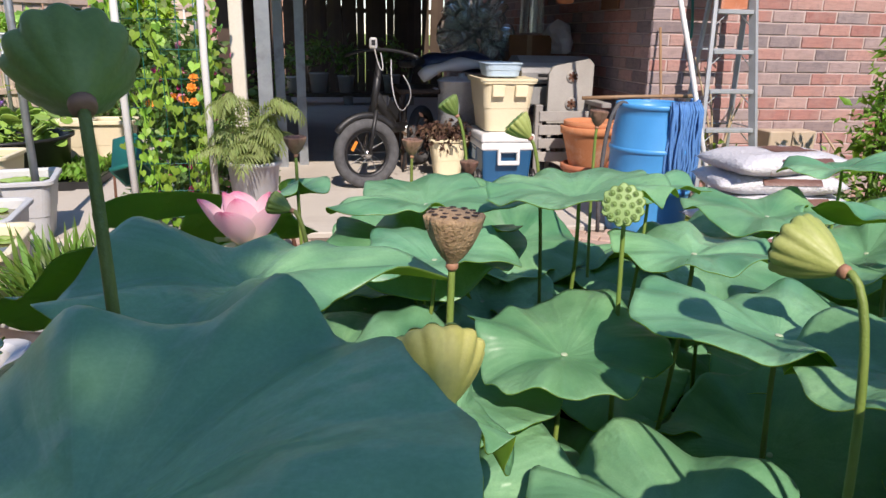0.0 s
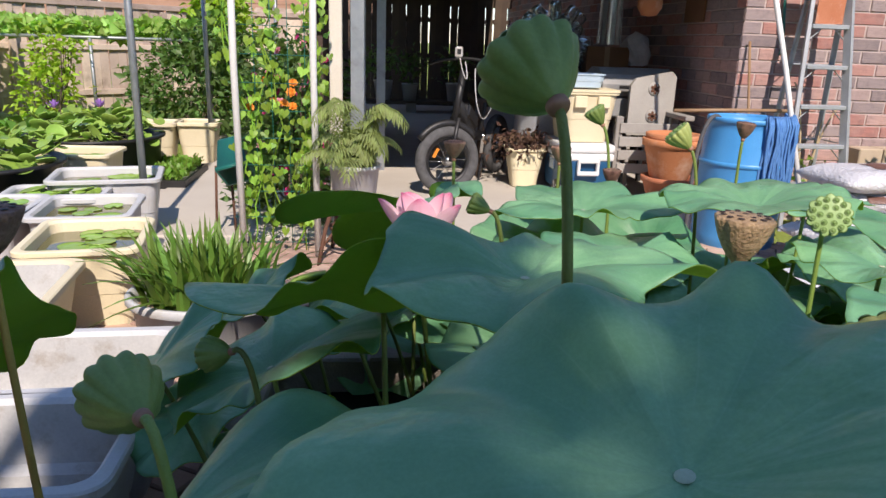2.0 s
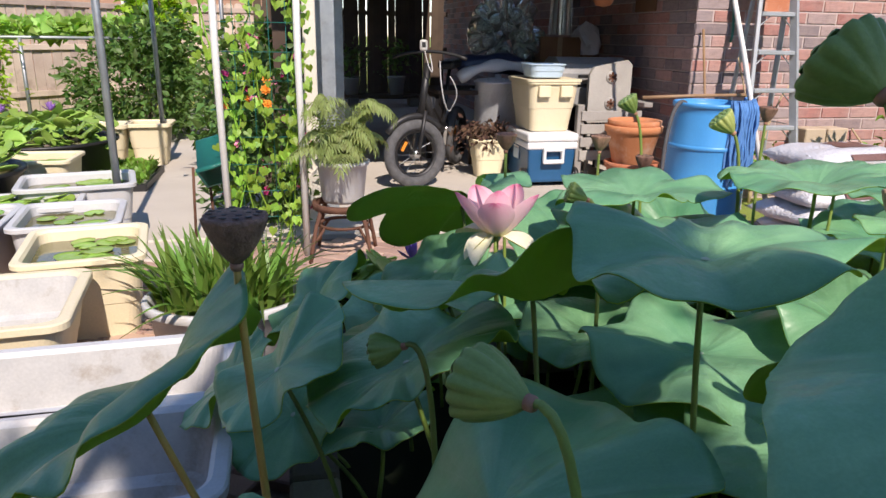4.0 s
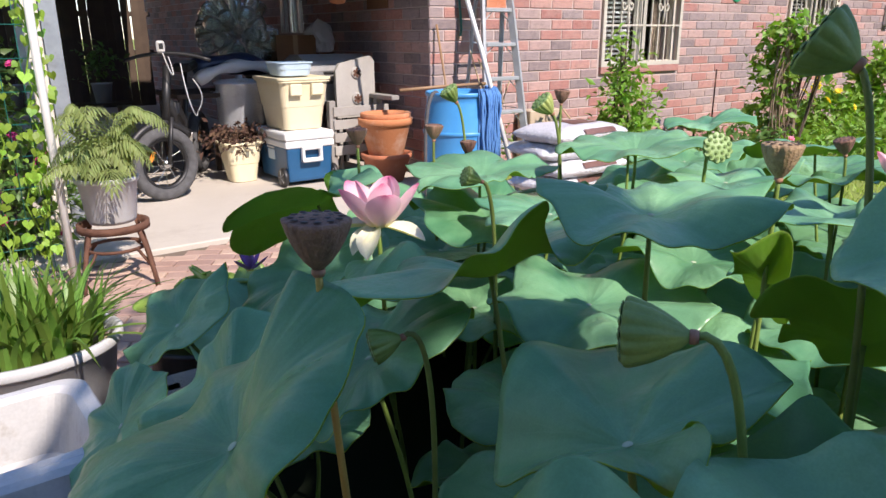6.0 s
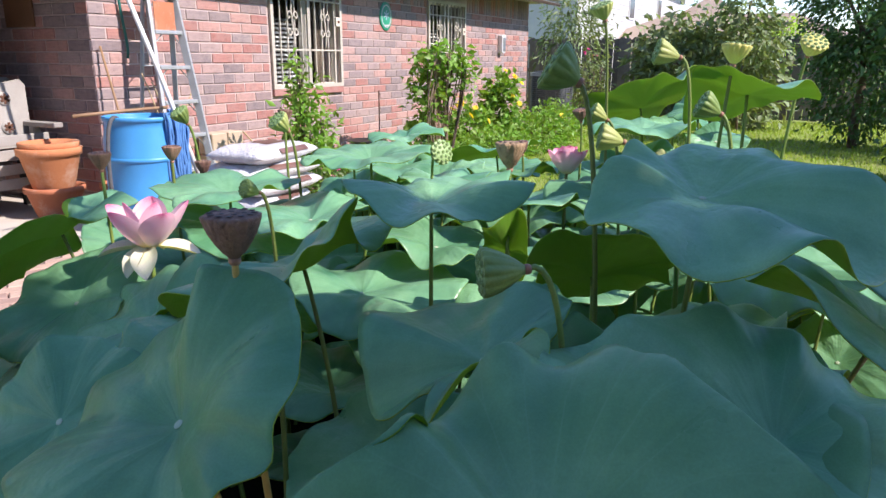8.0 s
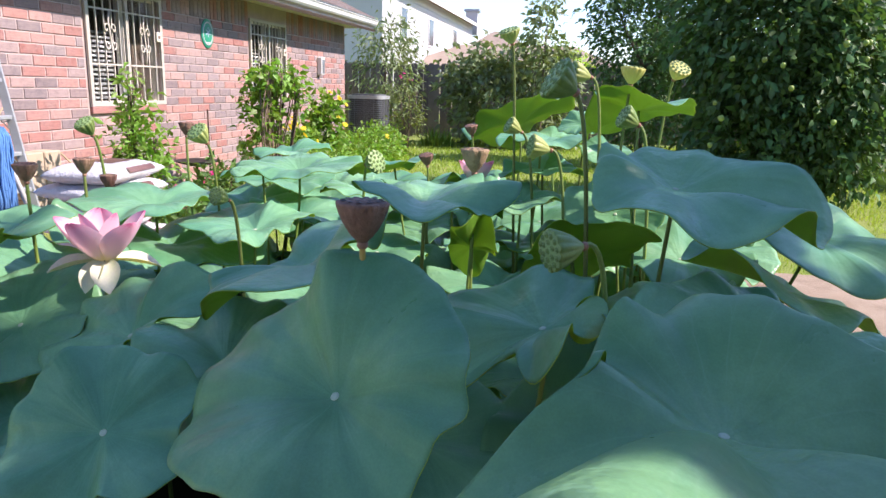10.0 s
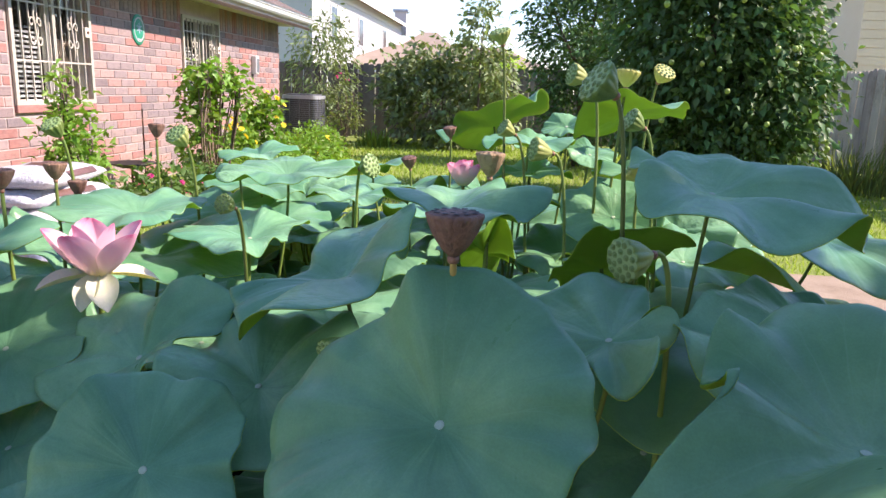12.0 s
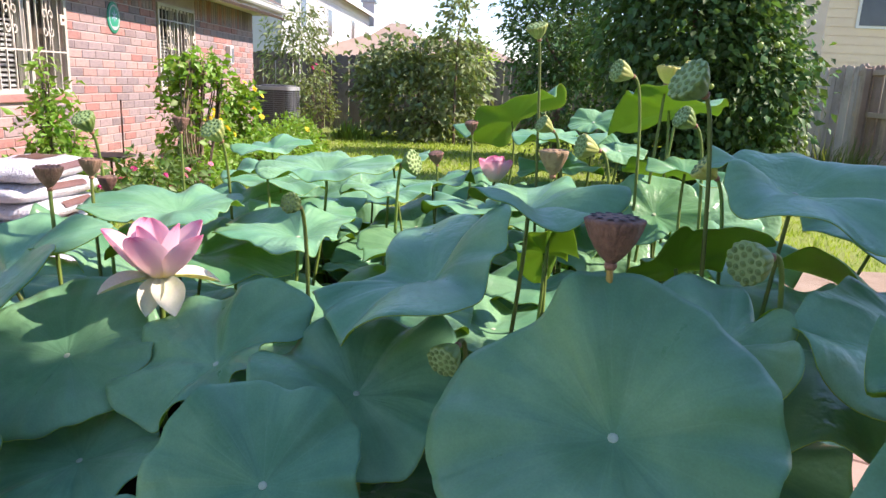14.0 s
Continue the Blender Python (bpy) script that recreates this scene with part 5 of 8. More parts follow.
POTMETAL = surface("pot_aluminium", (0.62, 0.65, 0.70), (0.80, 0.83, 0.87), 9, 200, 0.28, 0.35, bump=0.06)
BAGPRINT = surface("bag_print", (0.12, 0.05, 0.035), (0.22, 0.12, 0.10), 6, 60, 0.4, bump=0.4, dist=0.01)
GREYWOOD = surface("grey_wood", (0.30, 0.28, 0.26), (0.44, 0.42, 0.39), 4, 90, 0.9, bump=0.4, vary=0.15)
COVER = surface("grill_grey", (0.20, 0.20, 0.20), (0.33, 0.33, 0.33), 5, 120, 0.6, bump=0.2)
CARD = surface("cardboard", (0.16, 0.075, 0.035), (0.24, 0.12, 0.06), 5, 120, 0.9)
RUBBER = surface("tyre_rubber", (0.055, 0.055, 0.058), (0.13, 0.13, 0.135), 20, 260, 0.85, bump=0.5, dist=0.004)
ORANGE = surface("orange_plastic", (0.75, 0.22, 0.02), (0.85, 0.32, 0.04), 20, 200, 0.4)
PALEBLUE = surface("pale_blue_plastic", (0.42, 0.56, 0.70), (0.54, 0.66, 0.78), 5, 150, 0.45, bump=0.06)
BAMBOO = surface("bamboo_cane", (0.25, 0.145, 0.075), (0.37, 0.23, 0.125), 9, 160, 0.6)
BLOCKTAN = surface("tan_block", (0.48, 0.37, 0.26), (0.60, 0.49, 0.37), 6, 130, 0.95, bump=0.5)


def clear_plastic(name, tint, clear=0.86):
    n = Nodes(name)
    n.bsdf.inputs["Base Color"].default_value = (*tint, 1)
    n.bsdf.inputs["Transmission Weight"].default_value = clear
    n.bsdf.inputs["Roughness"].default_value = 0.08
    n.bsdf.inputs["IOR"].default_value = 1.2
    n.bump(n.noise(n.position(), 60, 3.0), 0.3, 0.004)
    return n.m


CLEAR = clear_plastic("clear_bottle", (0.90, 0.94, 0.90))
CLEAR_BLUE = clear_plastic("bluish_bottle", (0.74, 0.88, 0.86))
BAGCLEAR = clear_plastic("clear_bag", (0.86, 0.84, 0.90), 0.45)


def drum(x, y):
    ob = thing("plastic_drum", "open-topped bright blue plastic drum on the slab edge", "drum", (x, y, -0.03))
    prof = [(0.001, 0.0), (0.265, 0.0), (0.285, 0.02), (0.292, 0.10), (0.295, 0.28), (0.300, 0.295), (0.300, 0.310), (0.294, 0.325), (0.295, 0.56), (0.300, 0.575), (0.300, 0.59), (0.294, 0.605), (0.290, 0.70), (0.272, 0.80), (0.270, 0.845), (0.278, 0.85), (0.278, 0.868), (0.264, 0.868), (0.258, 0.80), (0.272, 0.66), (0.275, 0.03), (0.001, 0.02)]
    prof = [(r * 0.88, z * 0.95) for r, z in prof]
    part("barrel", lathe("barrel", prof, DRUM_BLUE, 48), None, ob)
    for z in (0.302, 0.582):
        part("hoop", lathe("hoop", [(r * 0.88, h * 0.95) for r, h in ((0.2985, z - 0.016), (0.306, z - 0.010), (0.306, z + 0.010), (0.2985, z + 0.016))], DRUM_BLUE, 48), None, ob, "moulded hoop")
    part("rim", lathe("rim", [(r * 0.88, h * 0.95) for r, h in ((0.262, 0.866), (0.268, 0.878), (0.280, 0.878), (0.284, 0.866), (0.282, 0.850), (0.276, 0.846))], DRUM_BLUE, 48), None, ob, "cut open rim")
    return ob


drum(2.09, 4.26)

mop = thing("rag_mop", "bundle of blue cotton mop yarn hung over the drum rim", "mop", (2.25, 4.16, 0.79))
rng = random.Random(7)
for i in range(58):
    a = radians(-95 + 100 * i / 57)
    ox, oy = 0.243 * math.cos(a) - 0.16, 0.243 * math.sin(a) + 0.10
    ln = rng.uniform(0.40, 0.52)
    out = Vector((math.cos(a), math.sin(a), 0)) * rng.uniform(0.012, 0.05)
    pts = [Vector((ox * 0.8, oy * 0.8, -0.03)), Vector((ox, oy, 0.035)) + out * 0.5, Vector((ox, oy, -0.02)) + out]
    for k in range(5):
        pts.append(Vector((ox + rng.uniform(-0.01, 0.01), oy + rng.uniform(-0.01, 0.01), -0.02 - ln * (k + 1) / 5)) + out)
    part("yarn", tube_mesh("yarn", pts, 0.0085, MOP_BLUE, 5), None, mop)

hose = thing("drum_hose", "dark grey hose bent out of the drum", "hose", (1.85, 4.24, 0.0))
part("hose", tube_mesh("hose", bezier((0.10, 0, 0.66), (0.03, 0, 0.93), (-0.16, -0.05, 0.90), (-0.13, -0.10, 0.0), 20), 0.013, RUBBER, 8), None, hose)
cane = thing("bamboo_stick", "thin brown bamboo stick lying over the drum", "stick", (1.62, 4.32, 0.826))
part("cane", tube_mesh("cane", [(0, 0, 0), (0.35, -0.02, 0.012), (0.75, 0.0, 0.015)], 0.012, BAMBOO, 7), None, cane)
stake = thing("wooden_stake", "thin brown stake leaning on the brick wall", "stick", (2.44, 4.70, -0.03))
part("stake", tube_mesh("stake", [(0, 0, 0), (0.03, 0.39, 1.30)], 0.010, BAMBOO, 6), None, stake)
pole = thing("white_pole", "long white plastic pole leaning up to the eaves", "pole", (2.47, 4.00, -0.03))
part("pole", tube_mesh("pole", [(0, 0, 0), (-0.18, 0.27, 1.12), (-0.37, 0.60, 2.27)], 0.017, WHITE, 8), None, pole)
gh = thing("garden_hose", "green hose end hanging on the wall", "hose", (2.72, 5.10, 1.18))
part("hose", tube_mesh("hose", bezier((0, 0, 0), (0.02, -0.02, 0.1), (-0.05, -0.02, 0.3), (-0.03, 0, 0.6), 10), 0.011, TEAL, 7), None, gh)


def step_ladder(x, y):
    ob = thing("step_ladder", "grey aluminium step ladder standing by the brick wall", "ladder", (x, y, -0.03))
    h, spread, lean = 1.70, 0.44, 0.24
    for s in (-1, 1):
        part("front_rail", slab_between((s * 0.235, 0, 0), (s * 0.13, lean, h), 0.028, 0.060), ALU, ob)
        part("rear_leg", slab_between((s * 0.22, spread, 0), (s * 0.13, lean + 0.04, h), 0.04, 0.02), ALU, ob)
        part("spreader", slab_between((s * 0.19, 0.15, 0.62), (s * 0.19, 0.50, 0.62), 0.018, 0.006), ALU, ob)
    for i in range(6):
        z = 0.27 * (i + 1) + 0.075
        t = z / h
        w = 0.235 + (0.13 - 0.235) * t
        part("step", box(-w + 0.012, lean * t - 0.03, z - 0.03, w - 0.012, lean * t + 0.05, z, 0.004), ALU, ob)
        if i in (1, 3):
            part("rear_bar", slab_between((-w, spread + (lean + 0.04 - spread) * t, z), (w, spread + (lean + 0.04 - spread) * t, z), 0.03, 0.012), ALU, ob)
        part("brace", slab_between((-w + 0.02, lean * t, z - 0.10), (-w + 0.10, lean * t, z - 0.025), 0.014, 0.006), ALU, ob)
        part("brace", slab_between((w - 0.02, lean * t, z - 0.10), (w - 0.10, lean * t, z - 0.025), 0.014, 0.006), ALU, ob)
    part("top_cap", box(-0.17, lean - 0.07, h - 0.01, 0.17, lean + 0.12, h + 0.045, 0.012), ALU, ob)
    part("label_plate", box(-0.10, lean * 0.92 - 0.012, h - 0.27, 0.10, lean * 0.92 - 0.006, h - 0.06), TERRA, ob, "faded salmon label plate")
    return ob


def slab_between(p0, p1, wide, thick):
    p0, p1 = Vector(p0), Vector(p1)
    d = p1 - p0
    bm = box(-wide / 2, -thick / 2, 0, wide / 2, thick / 2, d.length, 0.003)
    bm.transform(Matrix.Translation(p0) @ d.to_track_quat("Z", "X").to_matrix().to_4x4() @ pose(0, 0, 0, 0, 0, 90))
    return bm


step_ladder(2.87, 4.60)

blocks = thing("block_pile", "pale tan concrete blocks stacked at the wall foot", "blocks", (3.36, 4.98, -0.05))
for i, (bx, bz, w) in enumerate(((0.0, 0.0, 0.19), (0.20, 0.0, 0.19), (0.0, 0.195, 0.19), (0.20, 0.195, 0.19), (0.0, 0.39, 0.19), (0.20, 0.39, 0.19))):
    part("block", box(bx, -0.08, bz, bx + w, 0.10, bz + 0.19, 0.008), BLOCKTAN, blocks)


def soil_bag(x, y, z, rz, seed, w=0.62, d=0.42, h=0.125):
    """A filled plastic sack with pillowed faces and sealed ends."""
    ob = thing("soil_bag", "filled white plastic soil sack with dark printed panel", "soil bag", (x, y, z), rz, group="stack of soil bags")
    bm = bmesh.new()
    bmesh.ops.create_grid(bm, x_segments=22, y_segments=16, size=1.0)
    for v in bm.verts:
        u, q = v.co.x, v.co.y
        e = max(0.0, (1 - abs(u) ** 4) * (1 - abs(q) ** 4))
        wr = 0.012 * noise.noise((u * 3 + seed, q * 3, seed))
        v.co = (u * w / 2 * (1 - 0.05 * (1 - e)), q * d / 2, h / 2 + e ** 0.6 * h / 2 + wr * e ** 0.3)
    low = bm.copy()
    for v in low.verts:
        v.co.z = h - v.co.z * 0.98
    bmesh.ops.reverse_faces(low, faces=low.faces[:])
    both = joined(bm, low)
    bmesh.ops.remove_doubles(both, verts=both.verts[:], dist=0.002)
    part("sack", both, BAGWHITE, ob, smooth=True)
    band = bmesh.new()
    bmesh.ops.create_grid(band, x_segments=16, y_segments=8, size=1.0)
    for v in band.verts:
        u, q = v.co.x * 0.36 + 0.2, v.co.y * 0.36
        e = max(0.0, (1 - abs(u) ** 4) * (1 - abs(q) ** 4))
        v.co = (u * w / 2 * (1 - 0.05 * (1 - e)), q * d / 2, h / 2 + e ** 0.6 * h / 2 + 0.012 * noise.noise((u * 3 + seed, q * 3, seed)) * e ** 0.3 + 0.0025)
    part("print_panel", band, BAGPRINT, ob, "brown printed panel", smooth=True)
    side = bmesh.new()
    bmesh.ops.create_grid(side, x_segments=12, y_segments=4, size=1.0)
    for v in side.verts:
        u, q = v.co.x * 0.42 + 0.1, -0.92 + 0.07 * v.co.y
        e = max(0.0, (1 - abs(u) ** 4) * (1 - abs(q) ** 4))
        v.co = (u * w / 2, q * d / 2 - 0.004, h / 2 + e ** 0.6 * h / 2 + 0.003)
    part("print_strip", side, BAGPRINT, ob, "brown printed strip", smooth=True)
    return ob


for i, (bx, by, rz) in enumerate(((2.42, 3.50, 8), (2.46, 3.47, -6), (2.40, 3.52, 12), (2.45, 3.48, 2), (2.42, 3.50, -9), (2.44, 3.49, 5))):
    soil_bag(bx, by, -0.034 + i * 0.107, rz, i * 3.1, 0.74, 0.46)
for i, (bx, by, rz) in enumerate(((1.72, 2.86, 30), (1.70, 2.88, 18), (1.74, 2.84, 40))):
    soil_bag(bx, by, -0.034 + i * 0.10, rz, 20 + i * 3.1)


def clay_pot(x, y, z, r, h, seed, label):
    ob = thing("clay_pot", label, "flower pot", (x, y, z), group="terracotta pots")
    prof = [(0.001, 0.0), (r * 0.62, 0.0), (r * 0.66, 0.01), (r * 0.92, h * 0.80), (r * 0.93, h * 0.81), (r, h * 0.82), (r * 1.02, h * 0.985), (r * 0.99, h), (r * 0.90, h), (r * 0.86, h * 0.86), (r * 0.60, 0.03), (0.001, 0.025)]
    part("pot_body", lathe("pot_body", prof, TERRA, 36), None, ob)
    return ob


clay_pot(2.06, 5.26, 0.0, 0.215, 0.24, 1, "large terracotta flower pot with worn rim")
clay_pot(2.05, 5.25, 0.225, 0.225, 0.31, 2, "large terracotta flower pot stacked on another")
clay_pot(2.30, 4.90, 0.0, 0.10, 0.26, 3, "slim terracotta pot between drum and wall")
clay_pot(2.055, 5.25, 0.275, 0.208, 0.30, 4, "terracotta flower pot nested in another")


def wheeled_cooler(x0, y0, x1, y1):
    ob = thing("cooler", "blue and white wheeled picnic cooler with white handles", "cooler", (x0, y0, 0))
    w, d = x1 - x0, y1 - y0
    bm = box(0.0, 0.0, 0.035, w, d, 0.33, 0.022, 2)
    for v in bm.verts:
        if v.co.z < 0.2:
            v.co.x += (w / 2 - v.co.x) * 0.07
            v.co.y += (d / 2 - v.co.y) * 0.07
    part("tub", bm, COOLER_BLUE, ob, "dark blue body", smooth=False)
    part("rim", box(-0.012, -0.012, 0.315, w + 0.012, d + 0.012, 0.372, 0.014, 2), COOLER_WHITE, ob, "white rim")
    lid = part("lid", box(-0.016, -0.016, 0.374, w + 0.016, d + 0.016, 0.445, 0.024, 3), COOLER_WHITE, ob, "white lid")
    part("lid_recess", box(0.06, 0.06, 0.440, w - 0.06, d - 0.06, 0.449, 0.004), COOLER_WHITE, lid)
    hd = part("handle", joined(box(w * 0.28, -0.05, 0.20, w * 0.34, -0.006, 0.33, 0.008), box(w * 0.66, -0.05, 0.20, w * 0.72, -0.006, 0.33, 0.008), box(w * 0.28, -0.052, 0.20, w * 0.72, -0.02, 0.235, 0.008), box(w * 0.28, -0.052, 0.30, w * 0.72, -0.02, 0.33, 0.008)), COOLER_WHITE, ob, "white carrying handle")
    for s, wx in ((0, -0.020), (1, w + 0.020)):
        tyre = part("wheel", lathe("wheel", [(0.001, -0.02), (0.045, -0.02), (0.072, -0.018), (0.078, -0.008), (0.078, 0.008), (0.072, 0.018), (0.045, 0.02), (0.001, 0.02)], BLACK, 24), None, ob, "black wheel")
        tyre.matrix_basis = pose(wx, 0.06, 0.078, 0, 90, 0)
        for k in range(5):
            sp = part("spoke", box(-0.006, 0.008, -0.024, 0.006, 0.062, 0.024, 0.002), COVER, tyre)
            sp.matrix_basis = pose(0, 0, 0, 0, 0, 72 * k)
    part("badge", box(-0.006, d * 0.40, 0.20, 0.004, d * 0.62, 0.285, 0.003), PALEBLUE, ob, "pale blue maker's badge")
    part("name_bar", box(-0.004, d * 0.42, 0.292, 0.006, d * 0.66, 0.306), COOLER_WHITE, ob)
    return ob


wheeled_cooler(1.25, 5.46, 1.66, 6.08)


def tote(name, label, x, y, z, w, d, h, taper, material, rim=0.018, group="", lid=False, rz=0.0, water=None, wall=0.012, kind_cat="storage tub", ledge=0.004, lining=None):
    """An open plastic tub with a rolled rim and tapered sides."""
    ob = thing(name, label, kind_cat, (x, y, z), rz, group=group)

    def ring(s, zz, inset=0.0, n=6, r=0.06):
        pts = []
        hw, hd = w / 2 * s - inset, d / 2 * s - inset
        for cx, cy, a0 in ((hw - r, hd - r, 0), (-hw + r, hd - r, 90), (-hw + r, -hd + r, 180), (hw - r, -hd + r, 270)):
            for k in range(n + 1):
                a = radians(a0 + 90 * k / n)
                pts.append((cx + r * math.cos(a), cy + r * math.sin(a), zz))
        return pts

    levels = [(taper, 0.0, 0.01), (taper, 0.006, 0.0), (taper + (1 - taper) * 0.45, h * 0.46, 0), (taper + (1 - taper) * 0.45, h * 0.47, -0.004), (taper + (1 - taper) * 0.80, h * 0.80, -0.004), (1.0, h * 0.90, 0), (1.0, h - rim, 0), (1.0, h - rim, -rim), (1.0, h - 0.004, -rim), (1.0, h, -rim + 0.005), (1.0, h, wall * 0.4), (1.0, h - 0.012, wall), (taper + (1 - taper) * 0.62, h * 0.60, wall), (taper + (1 - taper) * 0.60, h * 0.57, wall + ledge), (taper, 0.02, wall + ledge * 1.4)]
    m = 28

    def shell(rows):
        verts, faces = [], []
        for s, zz, ins in rows:
            verts += ring(s, zz, ins)
        for i in range(len(rows) - 1):
            for k in range(m):
                a, b = i * m + k, i * m + (k + 1) % m
                faces.append((a, b, b + m, a + m))
        return verts, faces

    verts, faces = shell(levels[:7])
    faces.append(tuple(range(m))[::-1])
    inner, inner_faces = shell(levels[11:])
    faces += [tuple(i + len(verts) for i in f) for f in inner_faces] + [tuple(len(verts) + len(inner) - m + k for k in range(m))]
    outer = len(faces) - len(inner_faces) - 1
    part("tub_body", mesh_of("tub_body", verts + inner, faces, [material, lining or material], [0] * outer + [1] * (len(faces) - outer)), None, ob)
    verts, faces = shell(levels[6:12])
    part("rim", mesh_of("rim", verts, faces, [material]), None, ob, "rolled rim")
    if lid:
        verts = ring(1.0, 0, -rim - 0.006) + ring(1.0, 0.018, -rim - 0.006) + ring(1.0, 0.022, -rim + 0.01) + ring(1.0, 0.014, 0.03)
        faces = [(i * m + k, i * m + (k + 1) % m, (i + 1) * m + (k + 1) % m, (i + 1) * m + k) for i in range(3) for k in range(m)] + [tuple(range(m))[::-1], tuple(3 * m + k for k in range(m))]
        lp = part("lid", mesh_of("lid", verts, faces, [material]), None, ob)
        lp.matrix_basis = pose(0, 0, h)
        for s in (-1, 1):
            part("latch", box(s * w * 0.22 - 0.05, -d / 2 - 0.030, h * 0.70, s * w * 0.22 + 0.05, -d / 2 + 0.004, h * 0.93, 0.006), material, ob)
    if water is not None:
        part("water", mesh_of("water", ring(taper + (1 - taper) * water, h * water, wall), [tuple(range(m))], [TUBWATER]), None, ob, "still green-brown water")
    return ob


def tub_water():
    n = Nodes("tub_water")
    col = n.mix(n.noise(n.position(), 6.0, 4.0), (0.10, 0.095, 0.04), (0.17, 0.15, 0.06))
    n.link(col, n.bsdf.inputs["Base Color"])
    n.bsdf.inputs["Roughness"].default_value = 0.06
    return n.m


TUBWATER = tub_water()
tote("storage_tote", "cream plastic storage tote with lid on the cooler", 1.455, 5.76, 0.452, 0.42, 0.56, 0.40, 0.80, CREAM, lid=True)
tote("wash_basin", "small pale blue plastic basin on the tote", 1.43, 5.72, 0.878, 0.30, 0.30, 0.11, 0.9, PALEBLUE, 0.010)
dry = tote("planter", "cream planter pot with a withered brown plant", 1.06, 6.02, 0.0, 0.30, 0.30, 0.34, 0.72, CREAM, kind_cat="planter")
DRYLEAF = surface("withered_leaf", (0.06, 0.03, 0.02), (0.14, 0.075, 0.05), 20, 200, 0.9, bump=0, island=0.4)
nrng = np.random.RandomState(3)
sp = nrng.normal(0, 1, (420, 3)) * [0.13, 0.13, 0.055] + [0, 0, 0.37]
part("withered_plant", leaf_cloud("withered_plant", sp, sp - [0, 0, 0.3], 0.06, DRYLEAF, nrng), None, dry, "withered brown foliage", kind="stuff")

pot = thing("stock_pot", "large aluminium stock pot with lid on a stand", "pot", (1.25, 6.42, 0.0))
part("stand", joined(box(-0.22, -0.22, 0.36, 0.22, 0.22, 0.40, 0.005), box(-0.21, -0.21, 0, -0.17, -0.17, 0.36), box(0.17, -0.21, 0, 0.21, -0.17, 0.36), box(-0.21, 0.17, 0, -0.17, 0.21, 0.36), box(0.17, 0.17, 0, 0.21, 0.21, 0.36)), DARKWOOD_DIM, pot, "dark wooden stand")
part("kettle", lathe("kettle", [(0.001, 0.402), (0.20, 0.402), (0.21, 0.42), (0.21, 0.78), (0.222, 0.79), (0.222, 0.80), (0.18, 0.82), (0.03, 0.835), (0.03, 0.86), (0.001, 0.86)], POTMETAL, 36), None, pot)
for s in (-1, 1):
    part("pot_handle", tube_mesh("pot_handle", bezier((s * 0.21, -0.05, 0.72), (s * 0.27, -0.05, 0.73), (s * 0.27, 0.05, 0.73), (s * 0.21, 0.05, 0.72), 8), 0.009, STEEL, 6), None, pot)

raft = thing("pool_float", "rolled dark pool float with a pale tube edge", "pool float", (1.10, 6.72, 0.84))
part("tube", tube_mesh("tube", bezier((-0.22, -0.30, -0.02), (-0.05, -0.34, 0.12), (0.25, -0.34, 0.14), (0.60, -0.25, 0.04), 16), [0.05 + 0.012 * math.sin(i) for i in range(17)], TUBWHITE, 12), None, raft, "pale tube edge")
NAVY = surface("navy_vinyl", (0.012, 0.020, 0.055), (0.03, 0.045, 0.10), 8, 160, 0.35, bump=0.2)
part("roll", tube_mesh("roll", bezier((-0.16, 0.0, 0.05), (0.0, -0.05, 0.16), (0.35, -0.05, 0.14), (0.62, 0.0, 0.02), 14), [0.085 + 0.02 * math.sin(i * 0.9) for i in range(15)], NAVY, 12), None, raft, "dark blue rolled vinyl")
part("table", joined(box(-0.42, -0.36, -0.16, 0.72, 0.34, -0.12, 0.005), box(-0.40, -0.34, -0.84, -0.35, -0.29, -0.16), box(0.65, -0.34, -0.84, 0.70, -0.29, -0.16), box(-0.40, 0.27, -0.84, -0.35, 0.32, -0.16), box(0.65, 0.27, -0.84, 0.70, 0.32, -0.16)), DARKWOOD_DIM, raft, "dark table under it")

orn = thing("bottle_cluster", "hanging ball of clear crushed plastic bottles", "ornament", (1.52, 7.10, 1.22))
bot = [lathe("bottle", [(0.012, 0.30), (0.014, 0.27), (0.030, 0.245), (0.062, 0.19), (0.064, 0.14), (0.058, 0.13), (0.064, 0.12), (0.064, 0.05), (0.060, 0.01), (0.001, 0.0)], m, 12, ripple=lambda a, i: 1 + 0.06 * math.sin(5 * a + i)) for m in (CLEAR, CLEAR_BLUE, CLEAR)]
rb = random.Random(12)
for i in range(46):
    d = Vector((rb.gauss(0, 1), rb.gauss(0, 1), rb.gauss(0, 1))).normalized()
    q = part("bottle", rb.choice(bot), None, orn)
    q.matrix_basis = Matrix.Translation(d * 0.40) @ (-d).to_track_quat("Z", "Y").to_matrix().to_4x4()
part("cord", tube_mesh("cord", [(0, 0, 0.0), (0, 0, 1.19)], 0.006, BLACK, 6), None, orn)

foil = thing("foil_streamers", "hanging bundle of silver foil strips", "streamers", (2.05, 7.0, 1.22))
for i in range(16):
    x = -0.12 + 0.016 * i
    part("strip", slab_between((x, 0.01 * (i % 3), 0), (x * 0.7, 0.01 * (i % 2), 1.18), 0.020, 0.002), STEEL, foil)
cb = thing("cardboard_box", "closed brown cardboard box on the shelf", "box", (1.98, 6.95, 0.86))
part("carton", box(-0.20, -0.15, 0, 0.22, 0.2, 0.34, 0.004), CARD, cb)
part("tape", box(-0.025, -0.153, 0.02, 0.025, -0.1505, 0.34), BAMBOO, cb)
